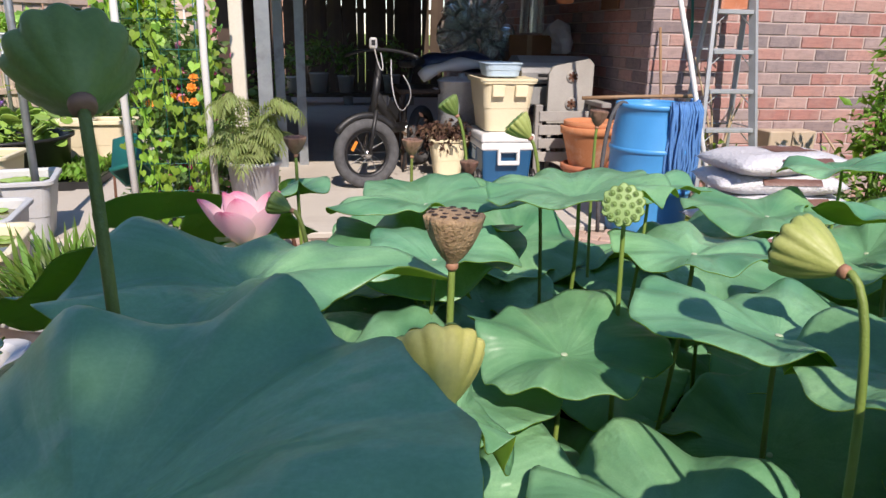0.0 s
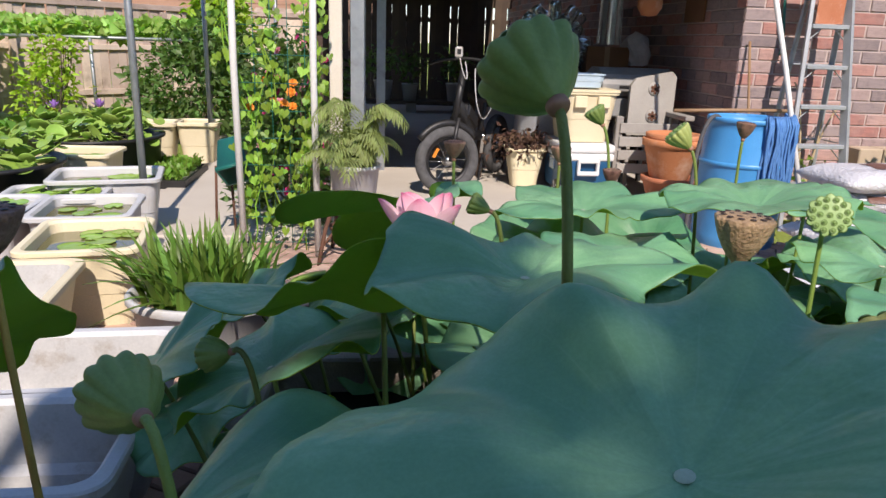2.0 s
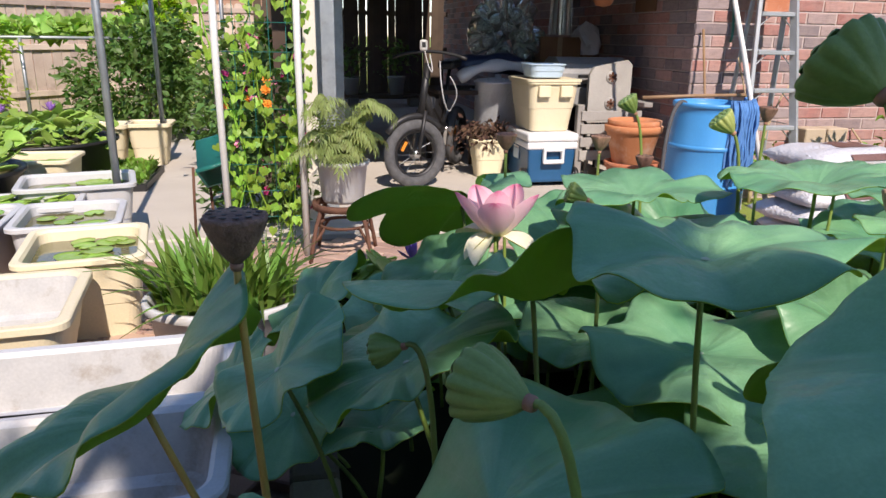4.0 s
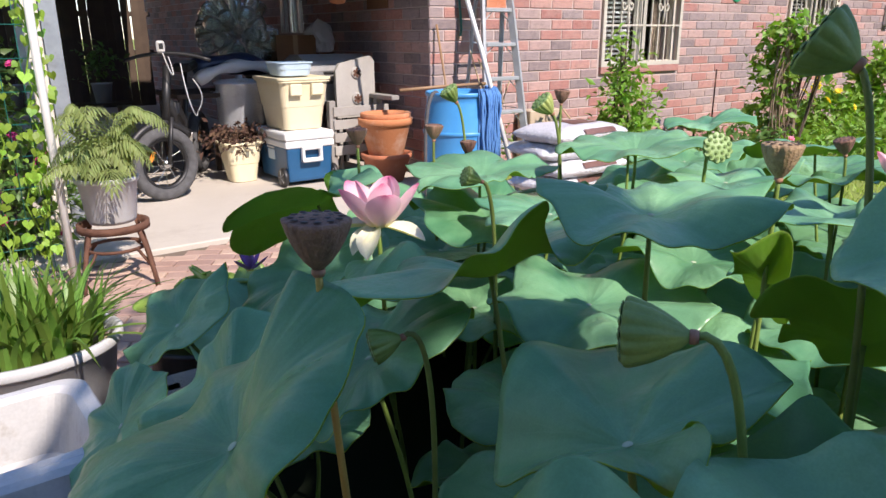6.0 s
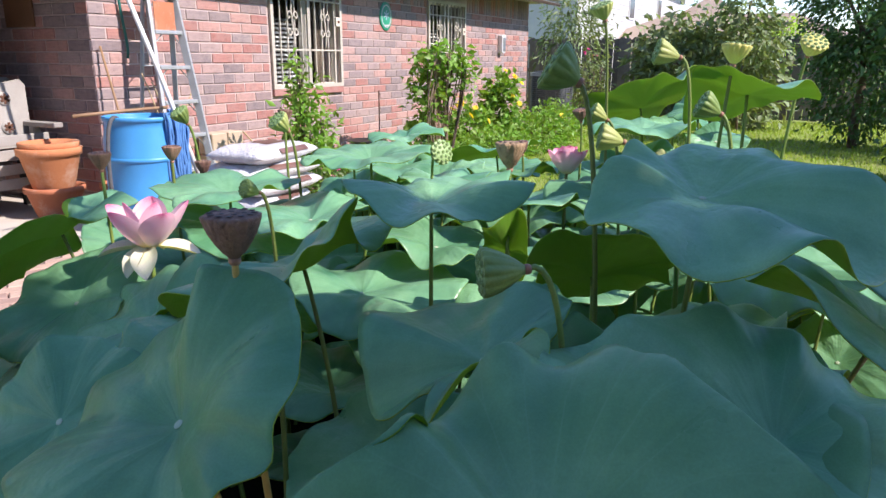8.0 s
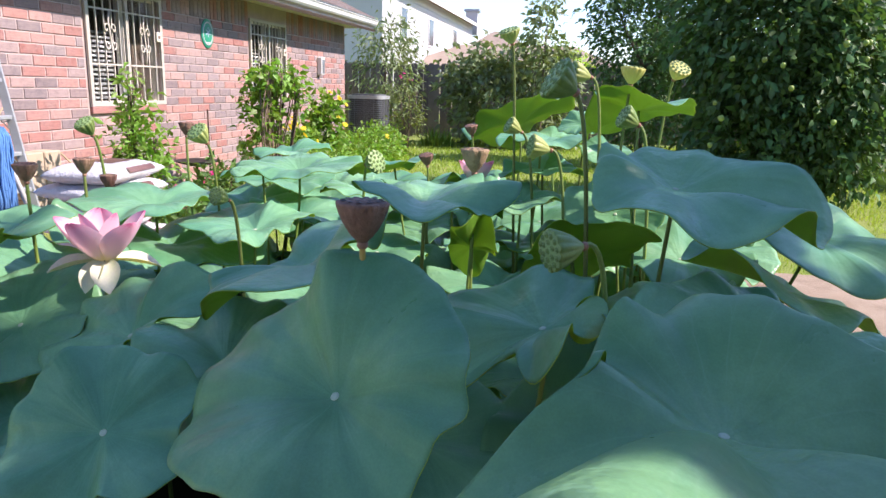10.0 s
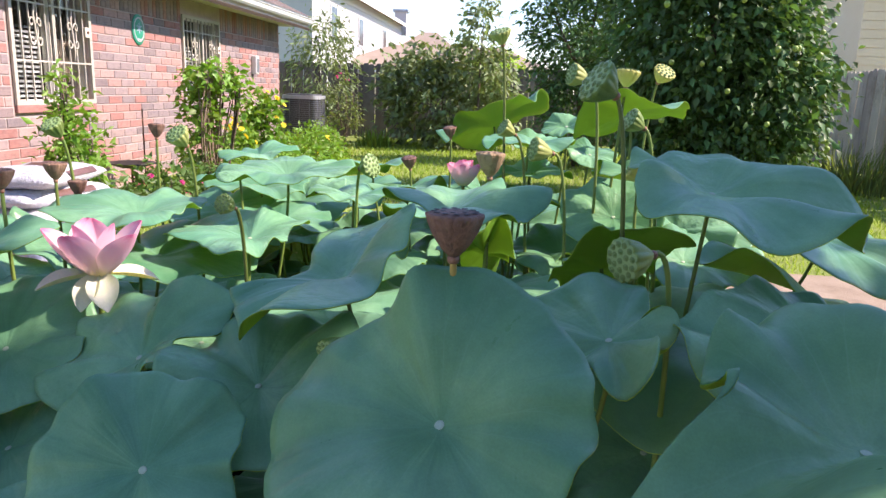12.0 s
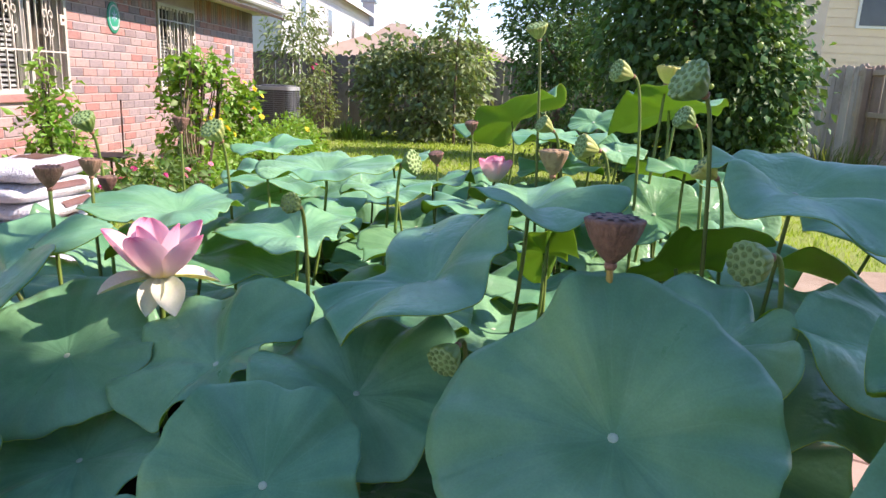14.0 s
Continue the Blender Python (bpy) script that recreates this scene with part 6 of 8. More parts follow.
cs_ = thing("cardboard_box", "small brown cardboard box beside the larger one", "box", (2.30, 6.95, 0.86))
part("carton", box(-0.075, -0.15, 0, 0.10, 0.15, 0.17, 0.004), CARD, cs_)
shelf = thing("shelf_bench", "dark workbench along the carport wall", "workbench", (1.98, 7.0, 0.0))
part("top", box(-0.36, -0.25, 0.80, 0.42, 0.30, 0.855, 0.005), DARKWOOD_DIM, shelf)
for sx in (-0.33, 0.36):
    for sy in (-0.2, 0.25):
        part("leg", box(sx - 0.025, sy - 0.025, 0, sx + 0.025, sy + 0.025, 0.80), DARKWOOD_DIM, shelf)

grill = thing("gas_grill", "old grey gas grill with closed hood", "grill", (1.98, 6.10, 0.0))
bm = box(-0.30, -0.22, 0.62, 0.28, 0.25, 0.80, 0.02)
part("firebox", bm, COVER, grill)
hood = bmesh.new()
prof = [(-0.24, 0.81), (-0.25, 0.90), (-0.20, 0.98), (-0.08, 1.03), (0.10, 1.03), (0.22, 0.98), (0.26, 0.81)]
ends = [[hood.verts.new((x, yy, zz)) for yy, zz in prof] for x in (-0.33, 0.30)]
for i in range(len(prof)):
    j = (i + 1) % len(prof)
    hood.faces.new((ends[0][i], ends[0][j], ends[1][j], ends[1][i]))
hood.faces.new(ends[0][::-1])
hood.faces.new(ends[1])
bmesh.ops.recalc_face_normals(hood, faces=hood.faces[:])
part("hood", hood, COVER, grill, "grey hood")
part("hood_handle", tube_mesh("hood_handle", [(-0.2, -0.30, 0.88), (0.18, -0.30, 0.88)], 0.014, BLACK, 8), None, grill)
for sx in (-0.27, 0.25):
    for sy in (-0.19, 0.22):
        part("leg", box(sx - 0.02, sy - 0.02, 0, sx + 0.02, sy + 0.02, 0.62), BLACK, grill)
pn = thing("grill_panel", "pale grey grill side panel with two round knobs", "panel", (2.02, 5.72, 0.0))
pb = bmesh.new()
prof = [(-0.18, 0.50), (0.20, 0.50), (0.20, 0.98), (0.16, 1.02), (0.05, 1.00), (-0.14, 0.96), (-0.18, 0.90)]
a = [pb.verts.new((x, -0.02, z)) for x, z in prof]
b = [pb.verts.new((x, 0.02, z)) for x, z in prof]
pb.faces.new(a)
pb.faces.new(b[::-1])
for i in range(len(prof)):
    j = (i + 1) % len(prof)
    pb.faces.new((a[j], a[i], b[i], b[j]))
part("plate", pb, GREYWOOD, pn)
for z in (0.88, 0.66):
    kb = part("knob", lathe("knob", [(0.001, 0.012), (0.045, 0.012), (0.052, 0.006), (0.054, 0.0)], GREYWOOD, 18), None, pn, "rust-brown round vent")
    kb.matrix_basis = pose(0.02, -0.022, z, 90, 0, 0)
    for k in range(3):
        pt = part("blade", box(-0.011, -0.040, 0.0125, 0.011, 0.040, 0.018, 0.003), RUST, kb)
        pt.matrix_basis = pose(0, 0, 0, 0, 0, 60 * k)
for z in (0.0,):
    for x in (-0.15, 0.17):
        part("foot", box(x - 0.015, -0.015, 0, x + 0.015, 0.015, 0.50), GREYWOOD, pn)

bench = thing("garden_bench", "weathered grey slatted wooden bench end", "bench", (1.98, 5.62, 0.0))
for sx in (-0.24, 0.22):
    part("post", box(sx - 0.03, -0.03, 0, sx + 0.03, 0.03, 0.66, 0.005), GREYWOOD, bench)
for i in range(4):
    part("slat", box(-0.24, -0.05, 0.20 + 0.11 * i, 0.30, -0.032, 0.28 + 0.11 * i, 0.003), GREYWOOD, bench)
part("arm", box(0.18, -0.30, 0.66, 0.26, 0.25, 0.70, 0.006), GREYWOOD, bench)
bag = thing("plastic_bag", "clear crumpled plastic bag standing on the small carton", "bag", (2.30, 6.90, 1.035))
bb = bmesh.new()
bmesh.ops.create_icosphere(bb, subdivisions=3, radius=0.15)
for v in bb.verts:
    v.co *= 1 + 0.28 * noise.noise(v.co * 9) + 0.12 * noise.noise(v.co * 25)
    v.co.z = v.co.z * 1.1 + 0.14
part("film", bb, BAGCLEAR, bag, smooth=False)

# e-bike
bike = thing("electric_bike", "black fat-tyred electric bike with white cables", "bicycle", (0.34, 5.62, 0.0))


def bike_wheel(x, y, rz, r=0.275):
    w = part("wheel", lathe("tyre", [(r - 0.085, -0.02), (r - 0.055, -0.042), (r - 0.015, -0.038), (r, -0.015), (r, 0.015), (r - 0.015, 0.038), (r - 0.055, 0.042), (r - 0.085, 0.02), (r - 0.085, -0.02)], RUBBER, 40), None, bike, "wide dusty black tyre")
    w.matrix_basis = pose(x, y, r, 90, 0, rz)
    part("rim", lathe("rim", [(r - 0.088, -0.022), (r - 0.105, -0.02), (r - 0.105, 0.02), (r - 0.088, 0.022)], BLACK, 40), None, w, "black rim")
    part("hub", lathe("hub", [(0.001, -0.05), (0.03, -0.05), (0.035, -0.02), (0.05, 0.0), (0.035, 0.02), (0.03, 0.05), (0.001, 0.05)], STEEL, 18), None, w, "steel hub")
    for k in range(12):
        a = 2 * math.pi * k / 12
        part("spoke", slab_between((0.03 * math.cos(a + 0.3), 0.03 * math.sin(a + 0.3), 0.015 * (-1) ** k), ((r - 0.10) * math.cos(a), (r - 0.10) * math.sin(a), 0), 0.006, 0.006), STEEL, w)
    rf = part("reflector", box(-0.03, -0.012, -0.006, 0.05, 0.012, 0.006), ORANGE, w, "orange reflector")
    rf.matrix_basis = pose(-0.12, 0.06, 0.03, 0, 0, 60)
    return w


bike_wheel(0.0, 0.0, 18)
bike_wheel(0.58, 1.05, 60)
fk = [((-0.019, 0.057, 0.275), (0.04, 0.087, 0.62)), ((0.019, -0.057, 0.275), (0.08, -0.027, 0.62))]
for p0, p1 in fk:
    part("fork", tube_mesh("fork", [p0, p1], 0.016, BLACK, 8), None, bike)
part("fender", tube_mesh("fender", [(0.285 * math.cos(radians(a)), 0.093 * math.cos(radians(a)), 0.275 + 0.30 * math.sin(radians(a))) for a in range(40, 150, 8)], 0.028, BLACK, 8), None, bike)
part("head_tube", tube_mesh("head_tube", [(0.05, 0.03, 0.58), (0.12, 0.10, 0.98)], 0.030, BLACK, 10), None, bike)
part("down_tube", tube_mesh("down_tube", [(0.08, 0.06, 0.72), (0.26, 0.45, 0.42), (0.38, 0.68, 0.40)], 0.045, BLACK, 10), None, bike)
part("chain_stay", tube_mesh("chain_stay", [(0.38, 0.68, 0.36), (0.58, 1.05, 0.275)], 0.022, BLACK, 8), None, bike)
part("seat_post", tube_mesh("seat_post", [(0.36, 0.66, 0.38), (0.46, 0.84, 0.92)], 0.018, BLACK, 8), None, bike)
part("saddle", slab((0.46, 0.82, 0.95), (0.15, 0.28, 0.07), (4, 0, -30), 0.02), BLACK, bike)
part("handlebar", tube_mesh("handlebar", bezier((-0.14, 0.25, 1.02), (0.0, 0.12, 1.09), (0.24, 0.08, 1.09), (0.40, -0.05, 1.02), 12), 0.013, BLACK, 8), None, bike)
part("head_lamp", joined(slab((0.06, -0.02, 1.12), (0.06, 0.03, 0.085), (0, 0, 0), 0.012)), TUBWHITE, bike, "white front lamp")
part("lamp_eye", slab((0.06, -0.038, 1.125), (0.03, 0.006, 0.04), (0, 0, 0), 0.003), BLACK, bike)
for k, (q0, q1, q2, q3) in enumerate((((0.07, -0.02, 1.08), (0.10, -0.06, 0.9), (0.16, -0.02, 0.85), (0.12, 0.03, 1.05)), ((0.20, 0.02, 1.0), (0.18, -0.1, 0.75), (0.24, -0.12, 0.55), (0.34, 0.2, 0.62)), ((0.34, 0.2, 0.62), (0.40, 0.15, 0.72), (0.36, 0.1, 0.8), (0.30, 0.1, 0.88)))):
    part("cable", tube_mesh("cable", bezier(q0, q1, q2, q3, 14), 0.0045, TUBWHITE, 6), None, bike, "white cable")
part("crank", slab((0.38, 0.62, 0.33), (0.03, 0.02, 0.18), (20, 0, 0), 0.004), STEEL, bike)
part("stand", slab_between((0.42, 0.72, 0.34), (0.36, 0.62, 0.0), 0.02, 0.012), BLACK, bike)
part("battery", slab((0.20, 0.30, 0.60), (0.10, 0.30, 0.12), (-28, 0, -25), 0.02), BLACK, bike)

# white pots deep in the carport
for i, (px, py, r) in enumerate(((-0.45, 12.45, 0.13), (-0.04, 12.5, 0.16), (0.42, 12.5, 0.14), (1.2, 12.5, 0.15))):
    tp = thing("white_pot", "white plastic plant pot at the carport end", "plant pot", (px, py, 0.20), group="white pots")
    part("pot_body", lathe("pot_body", [(0.001, 0), (r * 0.75, 0), (r, r * 1.9), (r * 1.06, r * 1.9), (r * 1.06, r * 2.05), (r * 0.92, r * 2.05), (r * 0.7, 0.05), (0.001, 0.05)], TUBWHITE, 24), None, tp)
    q = np.random.RandomState(i)
    sp = q.normal(0, 1, (160, 3)) * [r * 0.9, r * 0.9, r * 0.8] + [0, 0, r * 4.2]
    part("foliage", leaf_cloud("foliage", sp, sp - [0, 0, r * 2], 0.11, TREE_MID, q), None, tp, "dark green leaves")

# shelf plank under the deep pots, and things hung on the brick return
plank = thing("plank_bench", "low plank bench under the white pots", "bench", (0.4, 12.5, 0.0))
part("plank", box(-1.1, -0.2, 0.16, 1.2, 0.25, 0.20, 0.004), DARKWOOD_DIM, plank)
for sx in (-1.0, 0.05, 1.1):
    part("support", box(sx - 0.08, -0.15, 0, sx + 0.08, 0.2, 0.16), GREYWOOD, plank)
gourd = thing("hanging_gourd", "orange gourd-shaped ornament hanging on a cord", "ornament", (2.02, 5.95, 1.56))
part("body", lathe("body", [(0.001, -0.11), (0.06, -0.10), (0.10, -0.04), (0.10, 0.02), (0.06, 0.08), (0.03, 0.12), (0.001, 0.13)], TERRA, 20), None, gourd)
part("cord", tube_mesh("cord", [(0, 0, 0.12), (0, 0, 0.86)], 0.004, BLACK, 5), None, gourd)
notice = thing("wall_board", "plain brown board hung on the brick side wall", "board", (2.41, 5.95, 1.42))
part("panel", box(-0.012, -0.20, 0, 0.008, 0.16, 0.62, 0.004), CARD, notice)

# carport posts
p1 = thing("metal_post", "blue-grey metal carport post", "post", (-0.37, 4.98, 0.0), kind="structure")
part("shaft", joined(box(-0.045, -0.035, 0, 0.045, -0.025, 2.17), box(-0.045, 0.025, 0, 0.045, 0.035, 2.17), box(-0.005, -0.025, 0, 0.005, 0.025, 2.17)), GREYMETAL, p1)
p2 = thing("timber_post", "pale cream timber post", "post", (-0.50, 4.66, 0.0), kind="structure")
part("shaft", box(-0.04, -0.04, -0.03, 0.04, 0.04, 2.17, 0.006), TRIM, p2)
p3 = thing("metal_post", "blue-grey metal post deep in the carport", "post", (-0.36, 6.6, 0.0), kind="structure")
part("shaft", joined(box(-0.04, -0.03, 0, 0.04, -0.022, 2.42), box(-0.04, 0.022, 0, 0.04, 0.03, 2.42), box(-0.004, -0.022, 0, 0.004, 0.022, 2.42)), GREYMETAL, p3)
copy_thing(p3, pose(-0.18, 6.7, 0))

# dry canes between the ladder and the wall
TWIG = surface("dry_cane", (0.46, 0.34, 0.20), (0.60, 0.48, 0.31), 12, 200, 0.7)
dc = thing("dry_vine", "bent pale dry canes with a few fresh leaves at the foot", "dry vine", (2.90, 4.88, -0.05))
for p1, p2, p3 in (((0.01, 0, 0.45), (-0.10, 0, 0.75), (-0.23, 0.02, 1.12)), ((0.03, 0, 0.45), (0.12, 0, 0.82), (0.27, 0.0, 0.97)), ((-0.02, 0, 0.5), (-0.06, 0.0, 0.9), (-0.16, 0, 1.05)), ((0.05, 0, 0.3), (0.09, 0, 0.5), (0.10, 0, 0.78))):
    part("cane", tube_mesh("cane", bezier((0.02, 0, 0), p1, p2, p3, 12), [0.011 - 0.0005 * i for i in range(13)], TWIG, 6), None, dc)
q = np.random.RandomState(8)
sp = q.normal(0, 1, (60, 3)) * [0.12, 0.05, 0.07] + [0.02, -0.02, 0.36]
part("foliage", leaf_cloud("foliage", sp, sp - [0, 0, 0.2], 0.07, TREE_BRIGHT, q, 0.5, 0.1), None, dc, "few fresh green leaves", kind="stuff")
ls = thing("leaning_stick", "short pale stick leaning on the brick wall", "stick", (4.18, 4.72, -0.06))
part("stick", tube_mesh("stick", [(0, 0, 0), (-0.11, 0.19, 0.30), (-0.22, 0.385, 0.56)], 0.009, TWIG, 6), None, ls)

# ---- windows, plaque and wall fittings ----


BLIND = surface("window_blind", (0.13, 0.13, 0.13), (0.20, 0.20, 0.20), 8, 120, 0.6)


def barred_window(name, x0, x1, z0, z1):
    """A window with sash, blind, glass and a painted security grille with scrolls."""
    ob = thing(name, "aluminium window with white security bars and scroll ornaments", "window", (x0, WALL_Y, z0), kind="structure")
    w, h = x1 - x0, z1 - z0
    part("window_frame", joined(box(0, 0.03, 0, 0.04, 0.09, h), box(w - 0.04, 0.03, 0, w, 0.09, h), box(0.04, 0.03, 0, w - 0.04, 0.09, 0.04), box(0.04, 0.03, h - 0.04, w - 0.04, 0.09, h), box(w / 2 - 0.03, 0.03, 0.04, w / 2 + 0.03, 0.09, h - 0.04)), TRIM, ob, "cream window frame")
    for k in range(2):
        gx = 0.042 + k * (w / 2 - 0.012)
        g = part("pane", box(gx, 0.06, 0.042, gx + w / 2 - 0.075, 0.066, h - 0.042), GLASS, ob)
        g.visible_shadow = False
    for i in range(int((h * 0.62) / 0.045)):
        part("blind_slat", slab((w * 0.25 + 0.01, 0.13, 0.07 + 0.045 * i), (w / 2 - 0.06, 0.030, 0.003), (55, 0, 0)), BLIND, ob)
    # added dark box and dark curtain put the room's dimness into colour
    part("room_box", joined(box(-0.3, 0.9, -0.4, w + 0.3, 0.92, h + 0.3), box(-0.3, 0.23, -0.4, -0.28, 0.9, h + 0.3), box(w + 0.28, 0.23, -0.4, w + 0.3, 0.9, h + 0.3), box(-0.28, 0.23, h + 0.28, w + 0.28, 0.9, h + 0.3), box(-0.28, 0.23, -0.4, w + 0.28, 0.9, -0.38)), DARKWOOD_DIM, ob, "box added behind the glass, coloured dark for dimness")
    part("curtain", box(w * 0.80, 0.18, 0.03, w - 0.05, 0.185, h - 0.03), DARKWOOD_DIM, ob, "curtain edge coloured dark for the dim room")
    part("window_sill", box(-0.03, -0.035, -0.075, w + 0.03, 0.03, -0.008, 0.004), BRICK, ob, "sloped brick sill")
    gr = part("grille", joined(box(-0.03, -0.035, -0.005, 0.012, -0.012, h + 0.02), box(w - 0.012, -0.035, -0.005, w + 0.03, -0.012, h + 0.02), box(0.012, -0.035, -0.005, w - 0.012, -0.012, 0.035), box(0.012, -0.035, h - 0.02, w - 0.012, -0.012, h + 0.02), box(w / 2 - 0.022, -0.035, 0.035, w / 2 - 0.003, -0.012, h - 0.02), box(w / 2 + 0.003, -0.034, 0.035, w / 2 + 0.022, -0.011, h - 0.02)), GRILLE, ob, "cream painted grille frame")
    n = 10
    for i in range(1, n):
        if i == n // 2:
            continue
        x = w * i / n
        part("bar", box(x - 0.006, -0.030, 0.035, x + 0.006, -0.016, h - 0.02), GRILLE, gr)
    for z in (h * 0.36, h * 0.83):
        part("cross_bar", box(0.012, -0.034, z - 0.008, w - 0.012, -0.018, z + 0.008), GRILLE, gr)
    for cx in (w * 0.26, w * 0.74):
        for s in (-1, 1):
            for top in (-1, 1):
                pts = []
                for k in range(18):
                    a = k / 17 * 2.0 * math.pi
                    r = 0.050 * (1 - k / 22)
                    pts.append((cx + s * (0.018 + 0.035 - r * math.cos(a) * 0.8), -0.038, h * 0.60 + top * (0.075 + r * math.sin(a) * 1.1)))
                part("scroll", tube_mesh("scroll", pts, 0.0085, GRILLE, 5), None, gr)
        part("scroll_stem", tube_mesh("scroll_stem", [(cx, -0.038, h * 0.60 - 0.24), (cx + 0.02, -0.038, h * 0.60 - 0.15), (cx, -0.038, h * 0.60), (cx - 0.02, -0.038, h * 0.60 + 0.15), (cx, -0.038, h * 0.60 + 0.24)], 0.010, GRILLE, 6), None, gr)
    lk = part("lock", box(w - 0.10, -0.05, h * 0.60, w - 0.03, -0.012, h * 0.60 + 0.10, 0.004), TRIM, gr, "grille lock box")
    part("keyhole", slab((w - 0.06, -0.052, h * 0.60 + 0.05), (0.03, 0.006, 0.03), (0, 0, 0), 0.006), RUST, lk)
    return ob


barred_window("window_1", 4.49, 5.65, 0.88, 1.97)
barred_window("window_2", 7.80, 8.94, 0.88, 1.97)

PLAQUE = surface("plaque_green", (0.02, 0.30, 0.18), (0.04, 0.38, 0.24), 30, 200, 0.4)
pl = thing("wall_plaque", "oval green plaque with pale emblem on the brick wall", "plaque", (6.66, WALL_Y - 0.012, 1.70))
oval = part("disc", lathe("disc", [(0.001, 0.012), (0.098, 0.012), (0.106, 0.006), (0.106, 0.0), (0.001, 0.0)], PLAQUE, 32, sy=1.5), None, pl)
oval.matrix_basis = pose(0, 0, 0, 90, 0, 0) @ Matrix.Diagonal((1.35, 1.1, 1, 1))
for r0 in (0.085,):
    rg = part("ring", lathe("ring", [(r0, 0.0125), (r0, 0.015), (r0 - 0.010, 0.015), (r0 - 0.010, 0.0125)], TUBWHITE, 32, sy=1.5), None, pl, "pale ring")
    rg.matrix_basis = pose(0, 0, 0, 90, 0, 0) @ Matrix.Diagonal((1.35, 1.1, 1, 1))
for k in range(6):
    em = part("emblem_bar", box(-0.007, -0.018, -0.030, 0.007, -0.013, 0.030, 0.002), PALEBLUE, pl)
    em.matrix_basis = pose(0, 0, 0.015, 0, 60 * k, 0) @ pose(0, 0, 0.03)
part("text_bar", box(-0.05, -0.017, -0.115, 0.05, -0.0135, -0.10), TUBWHITE, pl)
mt = thing("meter_box", "small pale grey box on the brick wall", "meter box", (10.35, WALL_Y - 0.012, 1.28))
part("case", box(-0.07, -0.09, 0, 0.07, 0.0, 0.30, 0.012), COOLER_WHITE, mt)
part("cover", box(-0.05, -0.098, 0.03, 0.05, -0.092, 0.26, 0.003), GREYMETAL, mt)

# air conditioner
AC_GREY = surface("unit_grey", (0.10, 0.11, 0.125), (0.17, 0.18, 0.20), 6, 160, 0.5, 0.2, bump=0.1)
AC_TOP = surface("unit_top", (0.40, 0.42, 0.45), (0.54, 0.56, 0.58), 6, 160, 0.5, 0.2, bump=0.1)
ac = thing("air_conditioner", "dark grey outdoor air conditioner with pale rounded top on a pad", "air conditioner", (12.45, 4.86, -0.06))
part("pad", box(-0.46, -0.42, 0, 0.46, 0.42, 0.08, 0.01), BLOCKTAN, ac, "concrete pad")


def round_square(half, r, z0, z1, n=5):
    """A prism on a square with rounded corners."""
    bm = bmesh.new()
    pts = []
    for cx, cy, a0 in ((half - r, half - r, 0), (-half + r, half - r, 90), (-half + r, -half + r, 180), (half - r, -half + r, 270)):
        for k in range(n + 1):
            a = radians(a0 + 90 * k / n)
            pts.append((cx + r * math.cos(a), cy + r * math.sin(a)))
    low = [bm.verts.new((x, y, z0)) for x, y in pts]
    top = [bm.verts.new((x, y, z1)) for x, y in pts]
    bm.faces.new(low[::-1])
    bm.faces.new(top)
    for k in range(len(pts)):
        m = (k + 1) % len(pts)
        bm.faces.new((low[k], low[m], top[m], top[k]))
    return bm


part("coil", round_square(0.335, 0.10, 0.085, 0.93), BLACK, ac, "dark coil")
for i in range(20):
    part("louvre", round_square(0.352, 0.11, 0.12 + i * 0.0395, 0.12 + i * 0.0395 + 0.027), AC_GREY, ac)
for sx, sy in ((-0.35, -0.20), (-0.35, 0.0), (-0.35, 0.20), (-0.20, -0.35), (0.0, -0.35), (0.20, -0.35)):
    part("guard_rib", box(sx - 0.008, sy - 0.008, 0.10, sx + 0.008, sy + 0.008, 0.92), AC_GREY, ac)
part("top_cover", round_square(0.365, 0.12, 0.92, 0.99), AC_TOP, ac, "pale grey top")
part("top_grille", round_square(0.30, 0.12, 0.992, 1.015), AC_GREY, ac, "raised fan grille")

# ---- the fern on its stool ----
FERN = surface("fern_leaf", (0.17, 0.235, 0.06), (0.31, 0.37, 0.125), 9, 150, 0.6, bump=0, island=0.25, glow_through=0.25)
stool = thing("plant_stool", "rusty iron ring stool with bent legs", "plant stand", (-0.37, 3.86, -0.03))
part("seat_ring", lathe("seat_ring", [(0.15, 0.30), (0.17, 0.30), (0.17, 0.335), (0.15, 0.335), (0.15, 0.30)], RUST, 28), None, stool)
part("lower_ring", lathe("lower_ring", [(0.13, 0.20), (0.14, 0.20), (0.14, 0.215), (0.13, 0.215), (0.13, 0.20)], RUST, 28), None, stool)
for k in range(4):
    a = radians(35 + 90 * k)
    c, s = math.cos(a), math.sin(a)
    part("leg", tube_mesh("leg", [(0.15 * c, 0.15 * s, 0.32), (0.19 * c, 0.19 * s, 0.22), (0.22 * c, 0.22 * s, 0.10), (0.24 * c, 0.24 * s, 0.0)], 0.012, RUST, 7), None, stool)
    part("brace", tube_mesh("brace", [(0.13 * c, 0.13 * s, 0.207), (0.215 * c, 0.215 * s, 0.12)], 0.008, RUST, 6), None, stool)
fern = thing("potted_fern", "feathery yellow-green plant in a ribbed white pot on the stool", "potted plant", (-0.37, 3.86, 0.308))
part("pot", lathe("pot", [(0.001, 0), (0.105, 0), (0.115, 0.02), (0.135, 0.20), (0.145, 0.205), (0.15, 0.225), (0.14, 0.23), (0.13, 0.20), (0.10, 0.03), (0.001, 0.03)], TUBWHITE, 48, ripple=lambda a, i: 1 + (0.018 * math.sin(22 * a) if 0 < i < 4 else 0)), None, fern, "ribbed white pot")
fr = random.Random(4)
